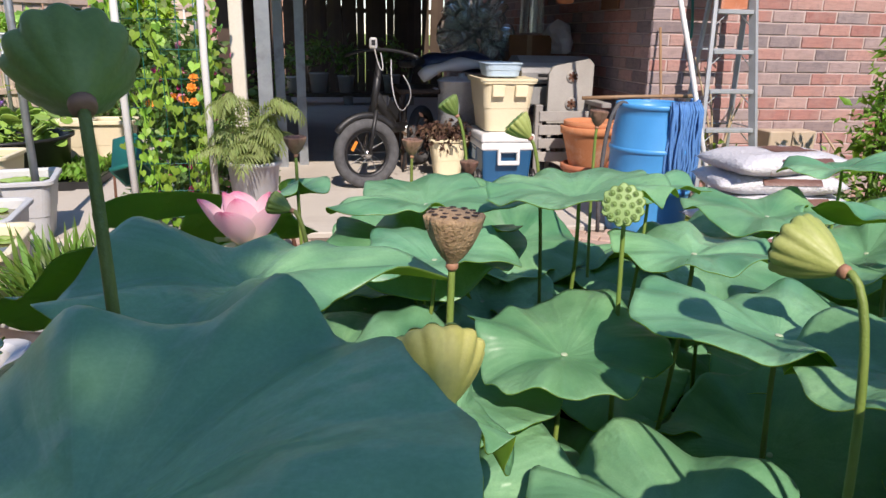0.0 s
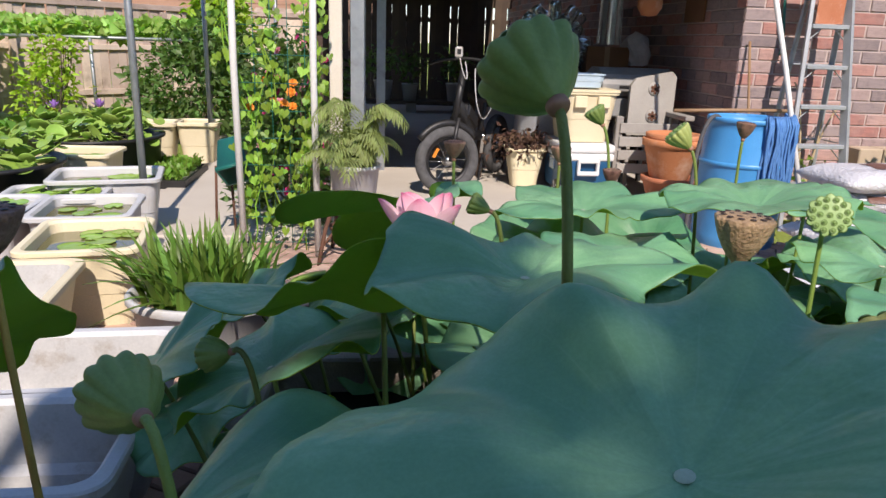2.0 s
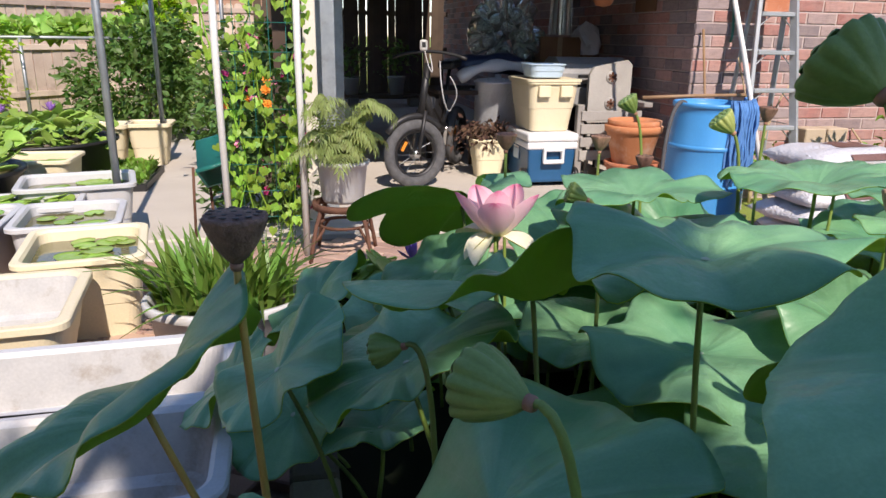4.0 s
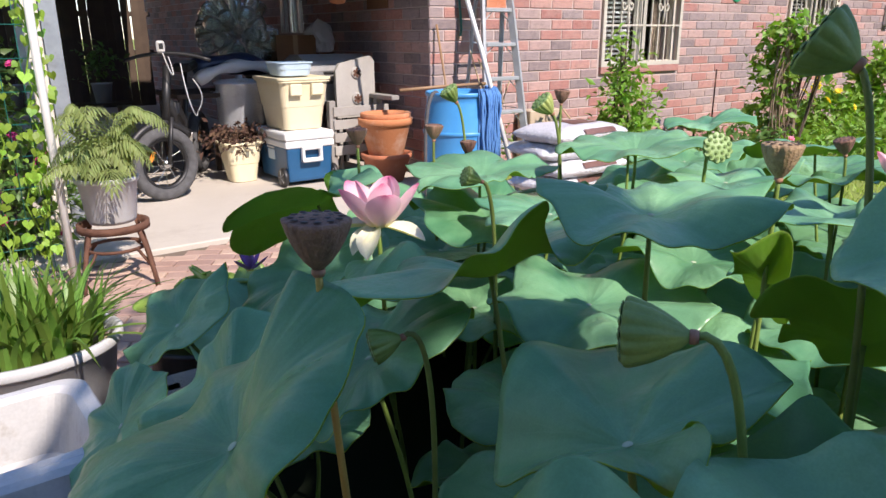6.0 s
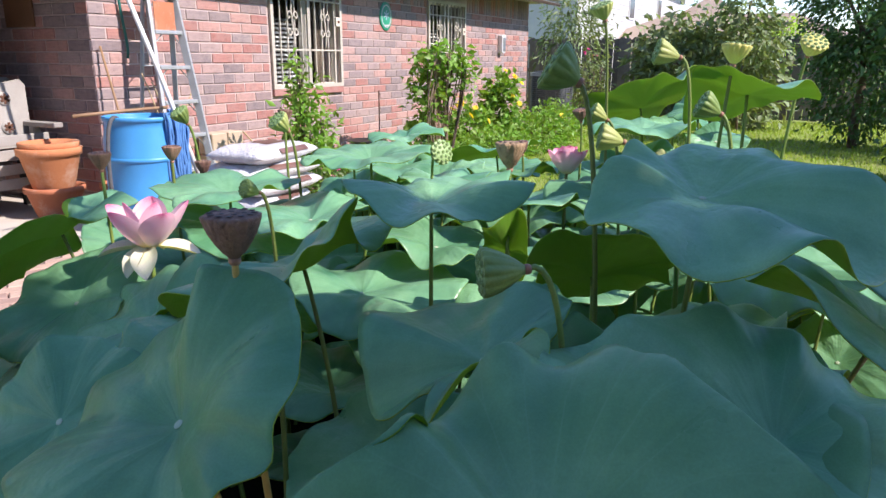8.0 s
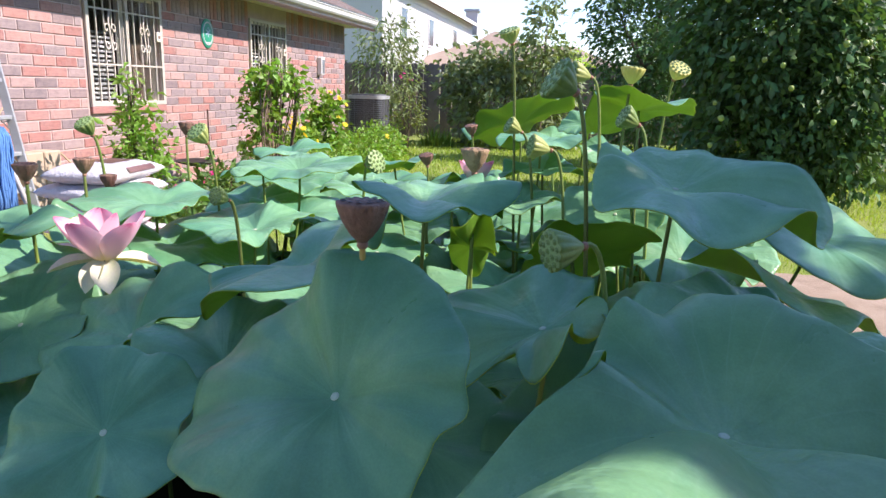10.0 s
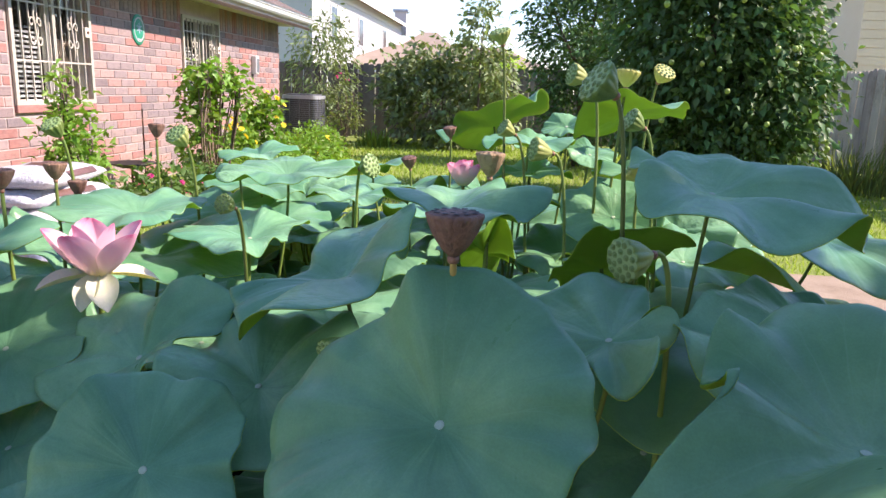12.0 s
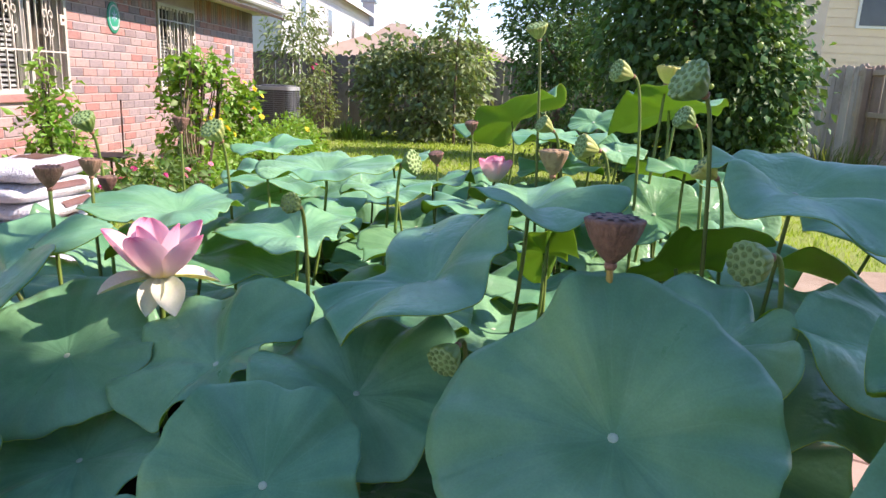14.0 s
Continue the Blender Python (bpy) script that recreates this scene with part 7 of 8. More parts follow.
for k in range(30):
    a, ln, up = fr.uniform(0, 6.28), fr.uniform(0.14, 0.36), fr.uniform(0.05, 0.42)
    d = Vector((math.cos(a), math.sin(a), 0))
    pts = bezier((d.x * 0.04, d.y * 0.04, 0.2), d * ln * 0.20 + Vector((0, 0, 0.24 + up * 0.7)), d * ln * 0.6 + Vector((0, 0, 0.30 + up)), d * ln + Vector((0, 0, 0.16 + up * 0.85)), 16)
    verts, faces = [], []
    side = Vector((-d.y, d.x, 0))
    for i in range(2, 17):
        t = i / 16
        wdt = 0.085 * math.sin(math.pi * min(1, 0.15 + 0.85 * t)) ** 0.7
        for s in (-1, 1):
            for j in range(6):
                c0 = pts[i - 1] + (pts[i] - pts[i - 1]) * (j % 2) * 0.5
                base = c0 + side * s * wdt * (j / 6)
                fw = (pts[i] - pts[i - 1]).normalized()
                lf = 0.020 * (1 - 0.4 * t)
                kx = len(verts)
                dr = Vector((0, 0, -0.010 - 0.02 * j / 6))
                verts += [base, base + side * s * lf * 0.7 + fw * lf * 0.7 + dr, base + side * s * lf * 1.6 + fw * lf * 0.9 + dr * 1.6, base + side * s * lf + fw * 0.001 + dr]
                faces.append((kx, kx + 1, kx + 2, kx + 3))
    fo = part("frond", mesh_of("frond", verts, faces, [FERN]), None, fern)
    part("rachis", tube_mesh("rachis", pts, [0.003 - 0.0001 * i for i in range(17)], FERN, 5), None, fo)

# ---- grass tub ----
BLADE = surface("strap_leaf", (0.10, 0.20, 0.03), (0.20, 0.33, 0.06), 6, 120, 0.45, bump=0, island=0.35, glow_through=0.25)


def blade_clump(rng, count, rx, ry, length, width):
    verts, faces = [], []
    for _ in range(count):
        a, q = rng.uniform(0, 6.283), rng.uniform(0, 1) ** 0.5
        x, y = q * rx * math.cos(a), q * ry * math.sin(a)
        lean = Vector((x / rx + rng.gauss(0, 0.5), y / ry + rng.gauss(0, 0.5), 0)) * rng.uniform(0.3, 0.9)
        ln = length * rng.uniform(0.6, 1.15)
        s = Vector((-lean.y, lean.x, 0))
        s = (s.normalized() if s.length > 0.01 else Vector((1, 0, 0))) * width * rng.uniform(0.7, 1.2)
        k = len(verts)
        steps = 6
        for i in range(steps + 1):
            t = i / steps
            c = Vector((x, y, 0)) + lean * ln * t ** 1.7 * 0.8 + Vector((0, 0, ln * (t - 0.45 * t * t * lean.length)))
            w = s * (1 - t ** 2.2) * 0.5
            verts += [c - w, c + Vector((0, 0, -0.002)), c + w]
        for i in range(steps):
            for j in range(2):
                a0 = k + i * 3 + j
                faces.append((a0, a0 + 1, a0 + 4, a0 + 3))
    return verts, faces


def oval_tub(name, label, x, y, z, rx, ry, h, material, rz=0):
    ob = thing(name, label, "planter", (x, y, z), rz)
    part("tub_body", lathe("tub_body", [(0.001, 0), (rx * 0.80, 0), (rx * 0.83, 0.012), (rx * 0.95, h * 0.86), (rx * 1.0, h * 0.87), (rx * 1.02, h * 0.90), (rx * 1.02, h * 0.98), (rx, h), (rx * 0.95, h), (rx * 0.92, h * 0.9), (rx * 0.8, 0.03), (0.001, 0.03)], material, 48, sy=ry / rx), None, ob)
    return ob


gt = oval_tub("grass_tub", "white plastic tub crowded with arching green strap leaves", -0.90, 2.60, -0.034, 0.295, 0.24, 0.29, TUBWHITE)
part("soil", lathe("soil", [(0.27, 0.235), (0.001, 0.24)], SOIL, 32, sy=0.8), None, gt, "dark potting soil")
v, f_ = blade_clump(random.Random(9), 260, 0.24, 0.19, 0.31, 0.030)
gl = part("strap_leaves", mesh_of("strap_leaves", v, f_, [BLADE], smooth=True), None, gt, "arching green strap leaves", kind="stuff")
gl.matrix_basis = pose(0, 0, 0.25)

# ---- tubs with water plants ----
PAD = surface("lily_pad", (0.18, 0.33, 0.045), (0.32, 0.47, 0.09), 12, 120, 0.35, bump=0.1, island=0.3, vary=0.2)
tote("water_tub", "white plastic tub, empty and stained inside", -1.25, 1.76, -0.034, 0.86, 0.36, 0.40, 0.82, TUBWHITE, 0.022, group="water tubs", rz=3, wall=0.02, ledge=0.03, lining=TUBSTAINED)
tote("water_tub", "white plastic tub with a little muddy water inside", -1.24, 1.37, -0.034, 0.86, 0.37, 0.40, 0.82, TUBWHITE, 0.022, group="water tubs", rz=1, water=0.35, wall=0.02, ledge=0.03, lining=TUBSTAINED)
tote("water_tub", "white plastic tub with muddy water beside the pond", -1.25, 0.97, -0.034, 0.86, 0.37, 0.39, 0.82, TUBWHITE, 0.022, group="water tubs", rz=-2, water=0.6, wall=0.02, ledge=0.03, lining=TUBSTAINED)
tote("water_tub", "cream plastic tub part filled with muddy water", -1.72, 2.46, -0.034, 0.66, 0.54, 0.36, 0.80, CREAM, 0.025, group="water tubs", rz=6, water=0.5, wall=0.02, ledge=0.03, lining=TUBSTAINED)
TUBS = [("water_tub", "cream plastic tub with floating lily pads", -1.50, 3.08, 0.44, 0.52, 0.38, CREAM, 12, 9),
        ("water_tub", "white plastic tub with a few lily pads", -1.70, 3.62, 0.44, 0.50, 0.38, TUBWHITE, 8, 8),
        ("water_tub", "white plastic tub filled with lily leaves", -2.20, 3.58, 0.46, 0.52, 0.38, TUBWHITE, 30, 4),
        ("water_tub", "white plastic tub by the path with pond plants", -1.86, 4.38, 0.58, 0.44, 0.40, TUBWHITE, 14, 12),
        ("water_tub", "white plastic tub crowded with lily leaves", -2.02, 4.02, 0.50, 0.40, 0.36, TUBWHITE, 26, 8),
        ("water_tub", "cream plastic tub behind the lilies", -2.35, 5.25, 0.5, 0.42, 0.40, CREAM, 6, 0)]
PADMESH = lathe("pad", [(0.001, 0.004), (0.03, 0.004), (0.058, 0.002), (0.062, 0.006), (0.058, 0.0), (0.001, 0.0)], PAD, 18, ripple=lambda a, i: 0.25 if (i > 0 and abs(a - 3.1) < 0.12) else 1.0)
pr = random.Random(31)


def pads(parent, count, rx, ry, z, rise):
    for _ in range(count):
        p = part("lily_pad", PADMESH, None, parent)
        p.matrix_basis = pose(pr.uniform(-rx, rx), pr.uniform(-ry, ry), z + pr.uniform(0.0, rise), pr.uniform(-30, 30) * min(1, rise * 12 + 0.05), pr.uniform(-30, 30) * min(1, rise * 12 + 0.05), pr.uniform(0, 360)) @ Matrix.Scale(pr.uniform(0.7, 1.3), 4)


for nm, lab, x, y, w, d, h, mt_, count, rz in TUBS:
    tb = tote(nm, lab, x, y, -0.034, w, d, h, 0.84, mt_, 0.022, group="water tubs", rz=rz, water=0.86, wall=0.016)
    pads(tb, count, w * 0.36, d * 0.36, h * 0.865, 0.05 if count > 20 else 0.004)
LILY = surface("lily_purple", (0.34, 0.16, 0.62), (0.52, 0.30, 0.78), 40, 200, 0.5, glow_through=0.2)


def lily(parent, x, y, z, s=1.0):
    me = petal_mesh("lily_petal", 0.045 * s, 0.014 * s, 0.5, LILY)
    bl = part("lily_bloom", lathe("lily_bloom", [(0.001, 0.012), (0.008, 0.012), (0.010, 0.0), (0.001, 0.0)], STAMEN, 10), None, parent, "purple water lily bloom")
    bl.matrix_basis = pose(x, y, z)
    for k in range(22):
        p = part("lily_petal", me, None, bl)
        p.matrix_basis = pose(0, 0, 0.004, 0, 0, 16.4 * k * 2.4) @ pose(0, 0.004, 0, 24 + 22 * (k % 3), 0, 0)


def round_tub(label, x, y, r, h, leaves, blooms, seed, leaf=0.17, rise=0.24):
    ob = thing("lily_tub", label, "planter", (x, y, -0.034))
    part("tub_body", lathe("tub_body", [(0.001, 0), (r * 0.86, 0), (r * 0.90, 0.02), (r * 0.98, h * 0.93), (r * 1.04, h * 0.95), (r * 1.04, h), (r * 0.96, h), (r * 0.86, 0.05), (0.001, 0.05)], BLACK, 44), None, ob, "black plastic tub")
    part("water", lathe("water", [(r * 0.95, h * 0.86), (0.001, h * 0.861)], TUBWATER, 32), None, ob)
    q = random.Random(seed)
    for _ in range(leaves):
        a, d = q.uniform(0, 6.28), r * q.uniform(0, 1) ** 0.6
        p = part("lily_pad", PADMESH, None, ob)
        p.matrix_basis = pose(d * math.cos(a), d * math.sin(a), h * 0.9 + q.uniform(0, rise), q.uniform(-45, 45), q.uniform(-45, 45), q.uniform(0, 360)) @ Matrix.Scale(q.uniform(0.7, 1.2) * leaf / 0.12, 4)
    for bx, by, bz in blooms:
        lily(ob, bx, by, bz, 1.6)
    return ob


round_tub("black round tub overflowing with lily leaves", -2.75, 4.65, 0.50, 0.42, 100, (), 1, leaf=0.125, rise=0.20)
round_tub("black tub of upright lily leaves with purple blooms", -2.55, 6.15, 0.52, 0.40, 115, ((0.16, -0.3, 0.64), (-0.2, -0.25, 0.62)), 2, leaf=0.125, rise=0.20)
round_tub("low black tub of water lilies with purple bloom", -0.36, 2.44, 0.20, 0.24, 38, ((0.11, -0.18, 0.49),), 3, leaf=0.15, rise=0.24)
for i, (px, py) in enumerate(((-2.28, 6.95), (-1.92, 7.05))):
    tote("cream_planter", "tall square cream planter pot by the path", px, py, -0.034, 0.36, 0.34, 0.42, 0.74, CREAM, 0.03, group="cream planters")
tray = thing("seedling_bed", "low tray of pale green seedlings by the path", "seed tray", (-2.05, 6.15, -0.034))
part("tray", joined(box(-0.30, -0.42, 0, 0.30, 0.42, 0.03), box(-0.30, -0.42, 0.03, -0.28, 0.42, 0.09), box(0.28, -0.42, 0.03, 0.30, 0.42, 0.09), box(-0.28, -0.42, 0.03, 0.28, -0.40, 0.09), box(-0.28, 0.40, 0.03, 0.28, 0.42, 0.09)), BLACK, tray)
q = np.random.RandomState(5)
sp = q.uniform(-1, 1, (1500, 3)) * [0.27, 0.39, 0.03] + [0, 0, 0.11]
part("seedling_mat", leaf_cloud("seedling_mat", sp, np.tile([0, 0, 1.0], (1500, 1)), 0.05, TREE_BRIGHT, q, 0.6, 0.0), None, tray, kind="stuff")
gp = thing("tilted_pot", "dark teal plastic pot tipped over on a stand", "plant pot", (-1.17, 4.34, -0.034))
tpot = part("pot_body", lathe("pot_body", [(0.001, 0), (0.10, 0), (0.11, 0.01), (0.145, 0.23), (0.16, 0.235), (0.16, 0.262), (0.135, 0.262), (0.10, 0.02), (0.001, 0.02)], TEAL, 4, ), None, gp)
tpot.matrix_basis = pose(0.07, -0.04, 0.61, 140, 14, 34) @ Matrix.Scale(0.86, 4)
for s in (-0.06, 0.06):
    part("leg", tube_mesh("leg", [(s, 0, 0), (s * 0.7, 0, 0.46)], 0.009, RUST, 6), None, gp)

# ---- trellis with heart-leaved vine ----
VINE = surface("vine_leaf", (0.21, 0.38, 0.04), (0.36, 0.54, 0.08), 9, 120, 0.5, bump=0.1, vary=0.3, glow_through=0.35)
VINE_DEEP = surface("vine_leaf_deep", (0.12, 0.26, 0.035), (0.26, 0.42, 0.07), 9, 120, 0.5, bump=0.1, island=0.4, glow_through=0.3)
tr = thing("trellis", "white pole trellis with wire mesh and climbing vine", "trellis", (-0.82, 4.0, -0.034))
for x in (-0.165, 0.245):
    part("pole", tube_mesh("pole", [(x, -0.12, 0), (x - 0.01, -0.13, 1.1), (x, -0.12, 2.3)], 0.019, WHITE, 9), None, tr, "white pole")
for i in range(5):
    x = -0.18 + 0.09 * i
    part("wire", tube_mesh("wire", [(x, 0, 0.02), (x, 0, 2.2)], 0.0022, TEAL, 5), None, tr)
for i in range(15):
    part("wire", tube_mesh("wire", [(-0.23, 0, 0.08 + 0.15 * i), (0.23, 0, 0.08 + 0.15 * i)], 0.0022, TEAL, 5), None, tr)
hv, hf = [(0.0, 0.0, 0.0)], []
for i in range(20):
    a = 2 * math.pi * i / 20
    x, y = 0.50 * math.sin(a) ** 3 * 1.05, (13 * math.cos(a) - 5 * math.cos(2 * a) - 2 * math.cos(3 * a) - math.cos(4 * a)) / 17 * 0.62
    hv.append((x, y - 0.08, 0.16 * abs(x) - 0.05 * (y < -0.4)))
for i in range(20):
    hf.append((0, 1 + i, 1 + (i + 1) % 20))
HEART = mesh_of("vine_leaf", hv, hf, [VINE])
vr = random.Random(21)
stems = []
for s in range(7):
    x0 = vr.uniform(-0.2, 0.2)
    pts = [Vector((x0, 0, 0.0))]
    for i in range(1, 16):
        pts.append(Vector((max(-0.25, min(0.25, pts[-1].x + vr.uniform(-0.07, 0.07))), vr.uniform(-0.03, 0.03), i * 0.15)))
    part("vine_stem", tube_mesh("vine_stem", pts, 0.0045, VINE, 5), None, tr)
    stems.append(pts)
for _ in range(300):
    pts = vr.choice(stems)
    i = vr.randint(1, 14)
    c = pts[i] + (pts[i + 1] - pts[i]) * vr.random() + Vector((vr.uniform(-0.07, 0.07), vr.uniform(-0.10, 0.05), vr.uniform(-0.04, 0.04)))
    lf = part("vine_leaf", HEART, None, tr)
    s = vr.uniform(0.028, 0.054)
    lf.matrix_basis = Matrix.Translation(c) @ pose(0, 0, 0, vr.uniform(50, 105), vr.uniform(-30, 30), vr.uniform(-50, 50)) @ Matrix.Scale(s * 1.15, 4)
more_v, more_f = [], []
for _ in range(150):
    pts = vr.choice(stems)
    i = vr.randint(1, 14)
    c = pts[i] + (pts[i + 1] - pts[i]) * vr.random() + Vector((vr.uniform(-0.08, 0.08), vr.uniform(-0.06, 0.09), vr.uniform(-0.05, 0.05)))
    m = Matrix.Translation(c) @ pose(0, 0, 0, vr.uniform(40, 115), vr.uniform(-40, 40), vr.uniform(-70, 70)) @ Matrix.Scale(vr.uniform(0.024, 0.050) * 1.15, 4)
    k = len(more_v)
    more_v += [tuple(m @ Vector(q)) for q in hv]
    more_f += [tuple(j + k for j in q) for q in hf]
part("foliage", mesh_of("foliage", more_v, more_f, [VINE_DEEP]), None, tr, kind="stuff")
MAGENTA = surface("flower_magenta", (0.45, 0.02, 0.16), (0.62, 0.06, 0.28), 30, 200, 0.6, island=0.3, glow_through=0.2)
ORANGEF = surface("flower_orange", (0.80, 0.22, 0.02), (0.90, 0.36, 0.04), 30, 200, 0.6, island=0.3, glow_through=0.2)
YELLOWF = surface("flower_yellow", (0.85, 0.62, 0.02), (0.92, 0.75, 0.06), 30, 200, 0.6, island=0.2, glow_through=0.2)
PINKF = surface("flower_pink", (0.75, 0.22, 0.36), (0.85, 0.36, 0.50), 30, 200, 0.6, island=0.2, glow_through=0.2)


def bloom_mesh(name, r, petals, material, layers=1):
    verts, faces = [(0, 0, 0)], []
    for l in range(layers):
        for k in range(petals):
            a = 2 * math.pi * (k + 0.5 * l) / petals
            w = math.pi / petals * 1.05
            rr = r * (1 - 0.28 * l)
            i = len(verts)
            verts += [(rr * 0.75 * math.cos(a - w), rr * 0.75 * math.sin(a - w), 0.10 * r + 0.01 * l), (rr * math.cos(a), rr * math.sin(a), 0.05 * r + 0.012 * l), (rr * 0.75 * math.cos(a + w), rr * 0.75 * math.sin(a + w), 0.10 * r + 0.01 * l)]
            faces.append((0, i, i + 1, i + 2))
    return mesh_of(name, verts, faces, [material])


def flower_shrub(name, label, at, blobs, leaf, material, seed, blooms=(), category="shrub", aspect=0.5, droop=0.1, stems=6, per=12, spread=0.07):
    """Stems, leaf mass and separate blooms on top."""
    ob = thing(name, label, category, at)
    q = np.random.RandomState(seed)
    r = random.Random(seed)
    spots, dirs = [], []
    for c, radii, count in blobs:
        s, d = clumps(q, c, radii, count, spread, per)
        keep = s[:, 2] > 0.01
        spots.append(s[keep])
        dirs.append(d[keep])
        for _ in range(stems):
            e = Vector(c) + Vector((r.uniform(-0.7, 0.7) * radii[0], r.uniform(-0.7, 0.7) * radii[1], r.uniform(0, 0.8) * radii[2]))
            part("stem", tube_mesh("stem", bezier((c[0] * 0.4 + r.uniform(-0.05, 0.05), c[1] * 0.4, 0), (c[0] * 0.5, c[1] * 0.5, e.z * 0.4), (e.x, e.y, e.z * 0.7), e, 6), 0.007, BARK, 5), None, ob)
    part("foliage", leaf_cloud("foliage", np.vstack(spots), np.vstack(dirs), leaf, material, q, aspect, droop), None, ob, kind="stuff")
    allspots = np.vstack(spots)
    for mesh, count, where in blooms:
        for _ in range(count):
            if where is None:
                p = Vector(allspots[r.randrange(len(allspots))]) + Vector((0, -0.03, 0.04))
            else:
                p = Vector(where) + Vector((r.gauss(0, 0.10), r.gauss(0, 0.10), r.gauss(0, 0.07)))
            b = part("bloom", mesh, None, ob)
            b.matrix_basis = Matrix.Translation(p) @ pose(0, 0, 0, r.uniform(20, 75), 0, r.uniform(-80, 60))
    return ob


B_MAG, B_ORA, B_YEL, B_PINK = bloom_mesh("bloom_magenta", 0.035, 7, MAGENTA, 2), bloom_mesh("bloom_orange", 0.034, 8, ORANGEF, 2), bloom_mesh("bloom_yellow", 0.048, 7, YELLOWF, 2), bloom_mesh("bloom_pink", 0.035, 6, PINKF, 2)
flower_shrub("zinnia_bed", "tangled flower bed with magenta and orange blooms behind the trellis", (-0.80, 4.75, -0.03), (((0, 0, 0.35), (0.32, 0.35, 0.35), 110), ((-0.05, 0.25, 0.75), (0.25, 0.3, 0.35), 70)), 0.075, TREE_MID, 41, ((B_MAG, 26, None), (B_ORA, 7, (-0.1, -0.15, 0.85)), (B_PINK, 14, None)), "flower bed")
flower_shrub("flower_border", "leafy border with pink blooms along the carport", (-1.0, 6.6, -0.03), (((0, 0, 0.5), (0.4, 0.9, 0.5), 160), ((0.0, 0.9, 0.8), (0.4, 0.6, 0.5), 90)), 0.10, TREE_MID, 42, ((B_PINK, 30, None), (B_MAG, 12, None)), "flower bed")
flower_shrub("green_shrub", "dense dark green shrub beyond the tubs", (-2.35, 8.9, -0.05), (((0, 0, 0.6), (0.75, 0.8, 0.6), 240), ((0.2, 0.2, 1.05), (0.5, 0.6, 0.4), 100)), 0.10, TREE_MID, 43)
flower_shrub("lime_shrub", "tall shrub with lime-green top leaves", (-2.24, 10.0, -0.05), (((0, 0, 1.35), (0.32, 0.4, 0.42), 70), ((0, 0, 1.75), (0.28, 0.3, 0.40), 50), ((0, 0, 0.7), (0.3, 0.4, 0.5), 30)), 0.13, TREE_LIME, 44)
flower_shrub("fence_vine", "half-dry climbing vine on the plank fence", (-3.95, 8.75, -0.05), (((0, 0, 0.45), (0.34, 0.2, 0.45), 60), ((0.1, 0.0, 0.92), (0.22, 0.2, 0.24), 30)), 0.085, TREE_LIME, 45)
flower_shrub("pumpkin_patch", "broad green leaves at the fence foot", (-3.2, 7.4, -0.05), (((0, 0, 0.16), (0.7, 0.8, 0.16), 110),), 0.12, TREE_SUNNY, 46, aspect=0.8)
flower_shrub("far_flowers", "pale pink flower border at the path end", (-1.2, 11.5, -0.05), (((0, 0, 0.4), (0.6, 0.8, 0.45), 130),), 0.09, TREE_MID, 47, ((B_PINK, 60, None),), "flower bed")

# pipe frame with a leafy roof
SQUASH = surface("squash_leaf", (0.26, 0.45, 0.09), (0.42, 0.60, 0.17), 3, 80, 0.6, bump=0, island=0.35, glow_through=0.3)
fr_ = thing("pipe_arbor", "grey pipe arbor roofed with bright squash leaves", "arbor", (0, 0, -0.03))
for px, py, top in ((-1.63, 4.3, 2.4), (-1.80, 7.0, 2.4), (-3.55, 9.0, 1.13), (-2.2, 9.0, 1.13), (-1.30, 8.2, 2.4), (-4.9, 9.0, 1.13)):
    part("pipe", tube_mesh("pipe", [(px, py, 0), (px, py, top)], 0.022, GREYMETAL, 9), None, fr_, "grey pipe")
part("pipe", tube_mesh("pipe", [(-5.4, 9.0, 1.13), (-2.2, 9.0, 1.14)], 0.02, GREYMETAL, 9), None, fr_)
part("pipe", tube_mesh("pipe", [(-1.63, 4.3, 2.4), (-1.80, 7.0, 2.4)], 0.02, GREYMETAL, 9), None, fr_)
q = np.random.RandomState(77)
sp = np.column_stack([q.uniform(-6.2, -2.3, 4200), 9.0 + q.uniform(0, 1.8, 4200), 1.15 + q.uniform(0, 0.15, 4200)])
part("squash_leaves", leaf_cloud("squash_leaves", sp, np.tile([0, -0.5, 0.6], (4200, 1)), 0.12, SQUASH, q, 0.9, 0.0), None, fr_, "bright squash leaves", kind="stuff")

# ---- planting along the house wall ----
flower_shrub("column_shrub", "upright bright green shrub by the window", (3.66, 4.10, -0.06), (((0, 0, 0.35), (0.21, 0.18, 0.32), 46), ((-0.03, 0, 0.75), (0.11, 0.10, 0.28), 26), ((-0.03, 0, 1.05), (0.045, 0.05, 0.20), 9), ((0.24, 0, 0.58), (0.05, 0.06, 0.22), 12)), 0.08, TREE_BRIGHT, 51, aspect=0.42, stems=4)
TWIG_BROWN = surface("twig_brown", (0.20, 0.14, 0.09), (0.32, 0.24, 0.17), 12, 160, 0.85)
va = flower_shrub("vine_pillar", "arching vine over a dry twiggy pillar", (5.72, 3.85, -0.06), (((0.04, -0.03, 1.24), (0.22, 0.26, 0.09), 36), ((-0.06, 0.10, 0.72), (0.16, 0.13, 0.44), 46), ((0.14, -0.26, 1.06), (0.05, 0.07, 0.14), 7), ((0.05, 0, 0.15), (0.3, 0.15, 0.12), 18)), 0.085, TREE_BRIGHT, 52, ((B_YEL, 5, (0.25, -0.1, 0.72)),), "vine", aspect=0.6)
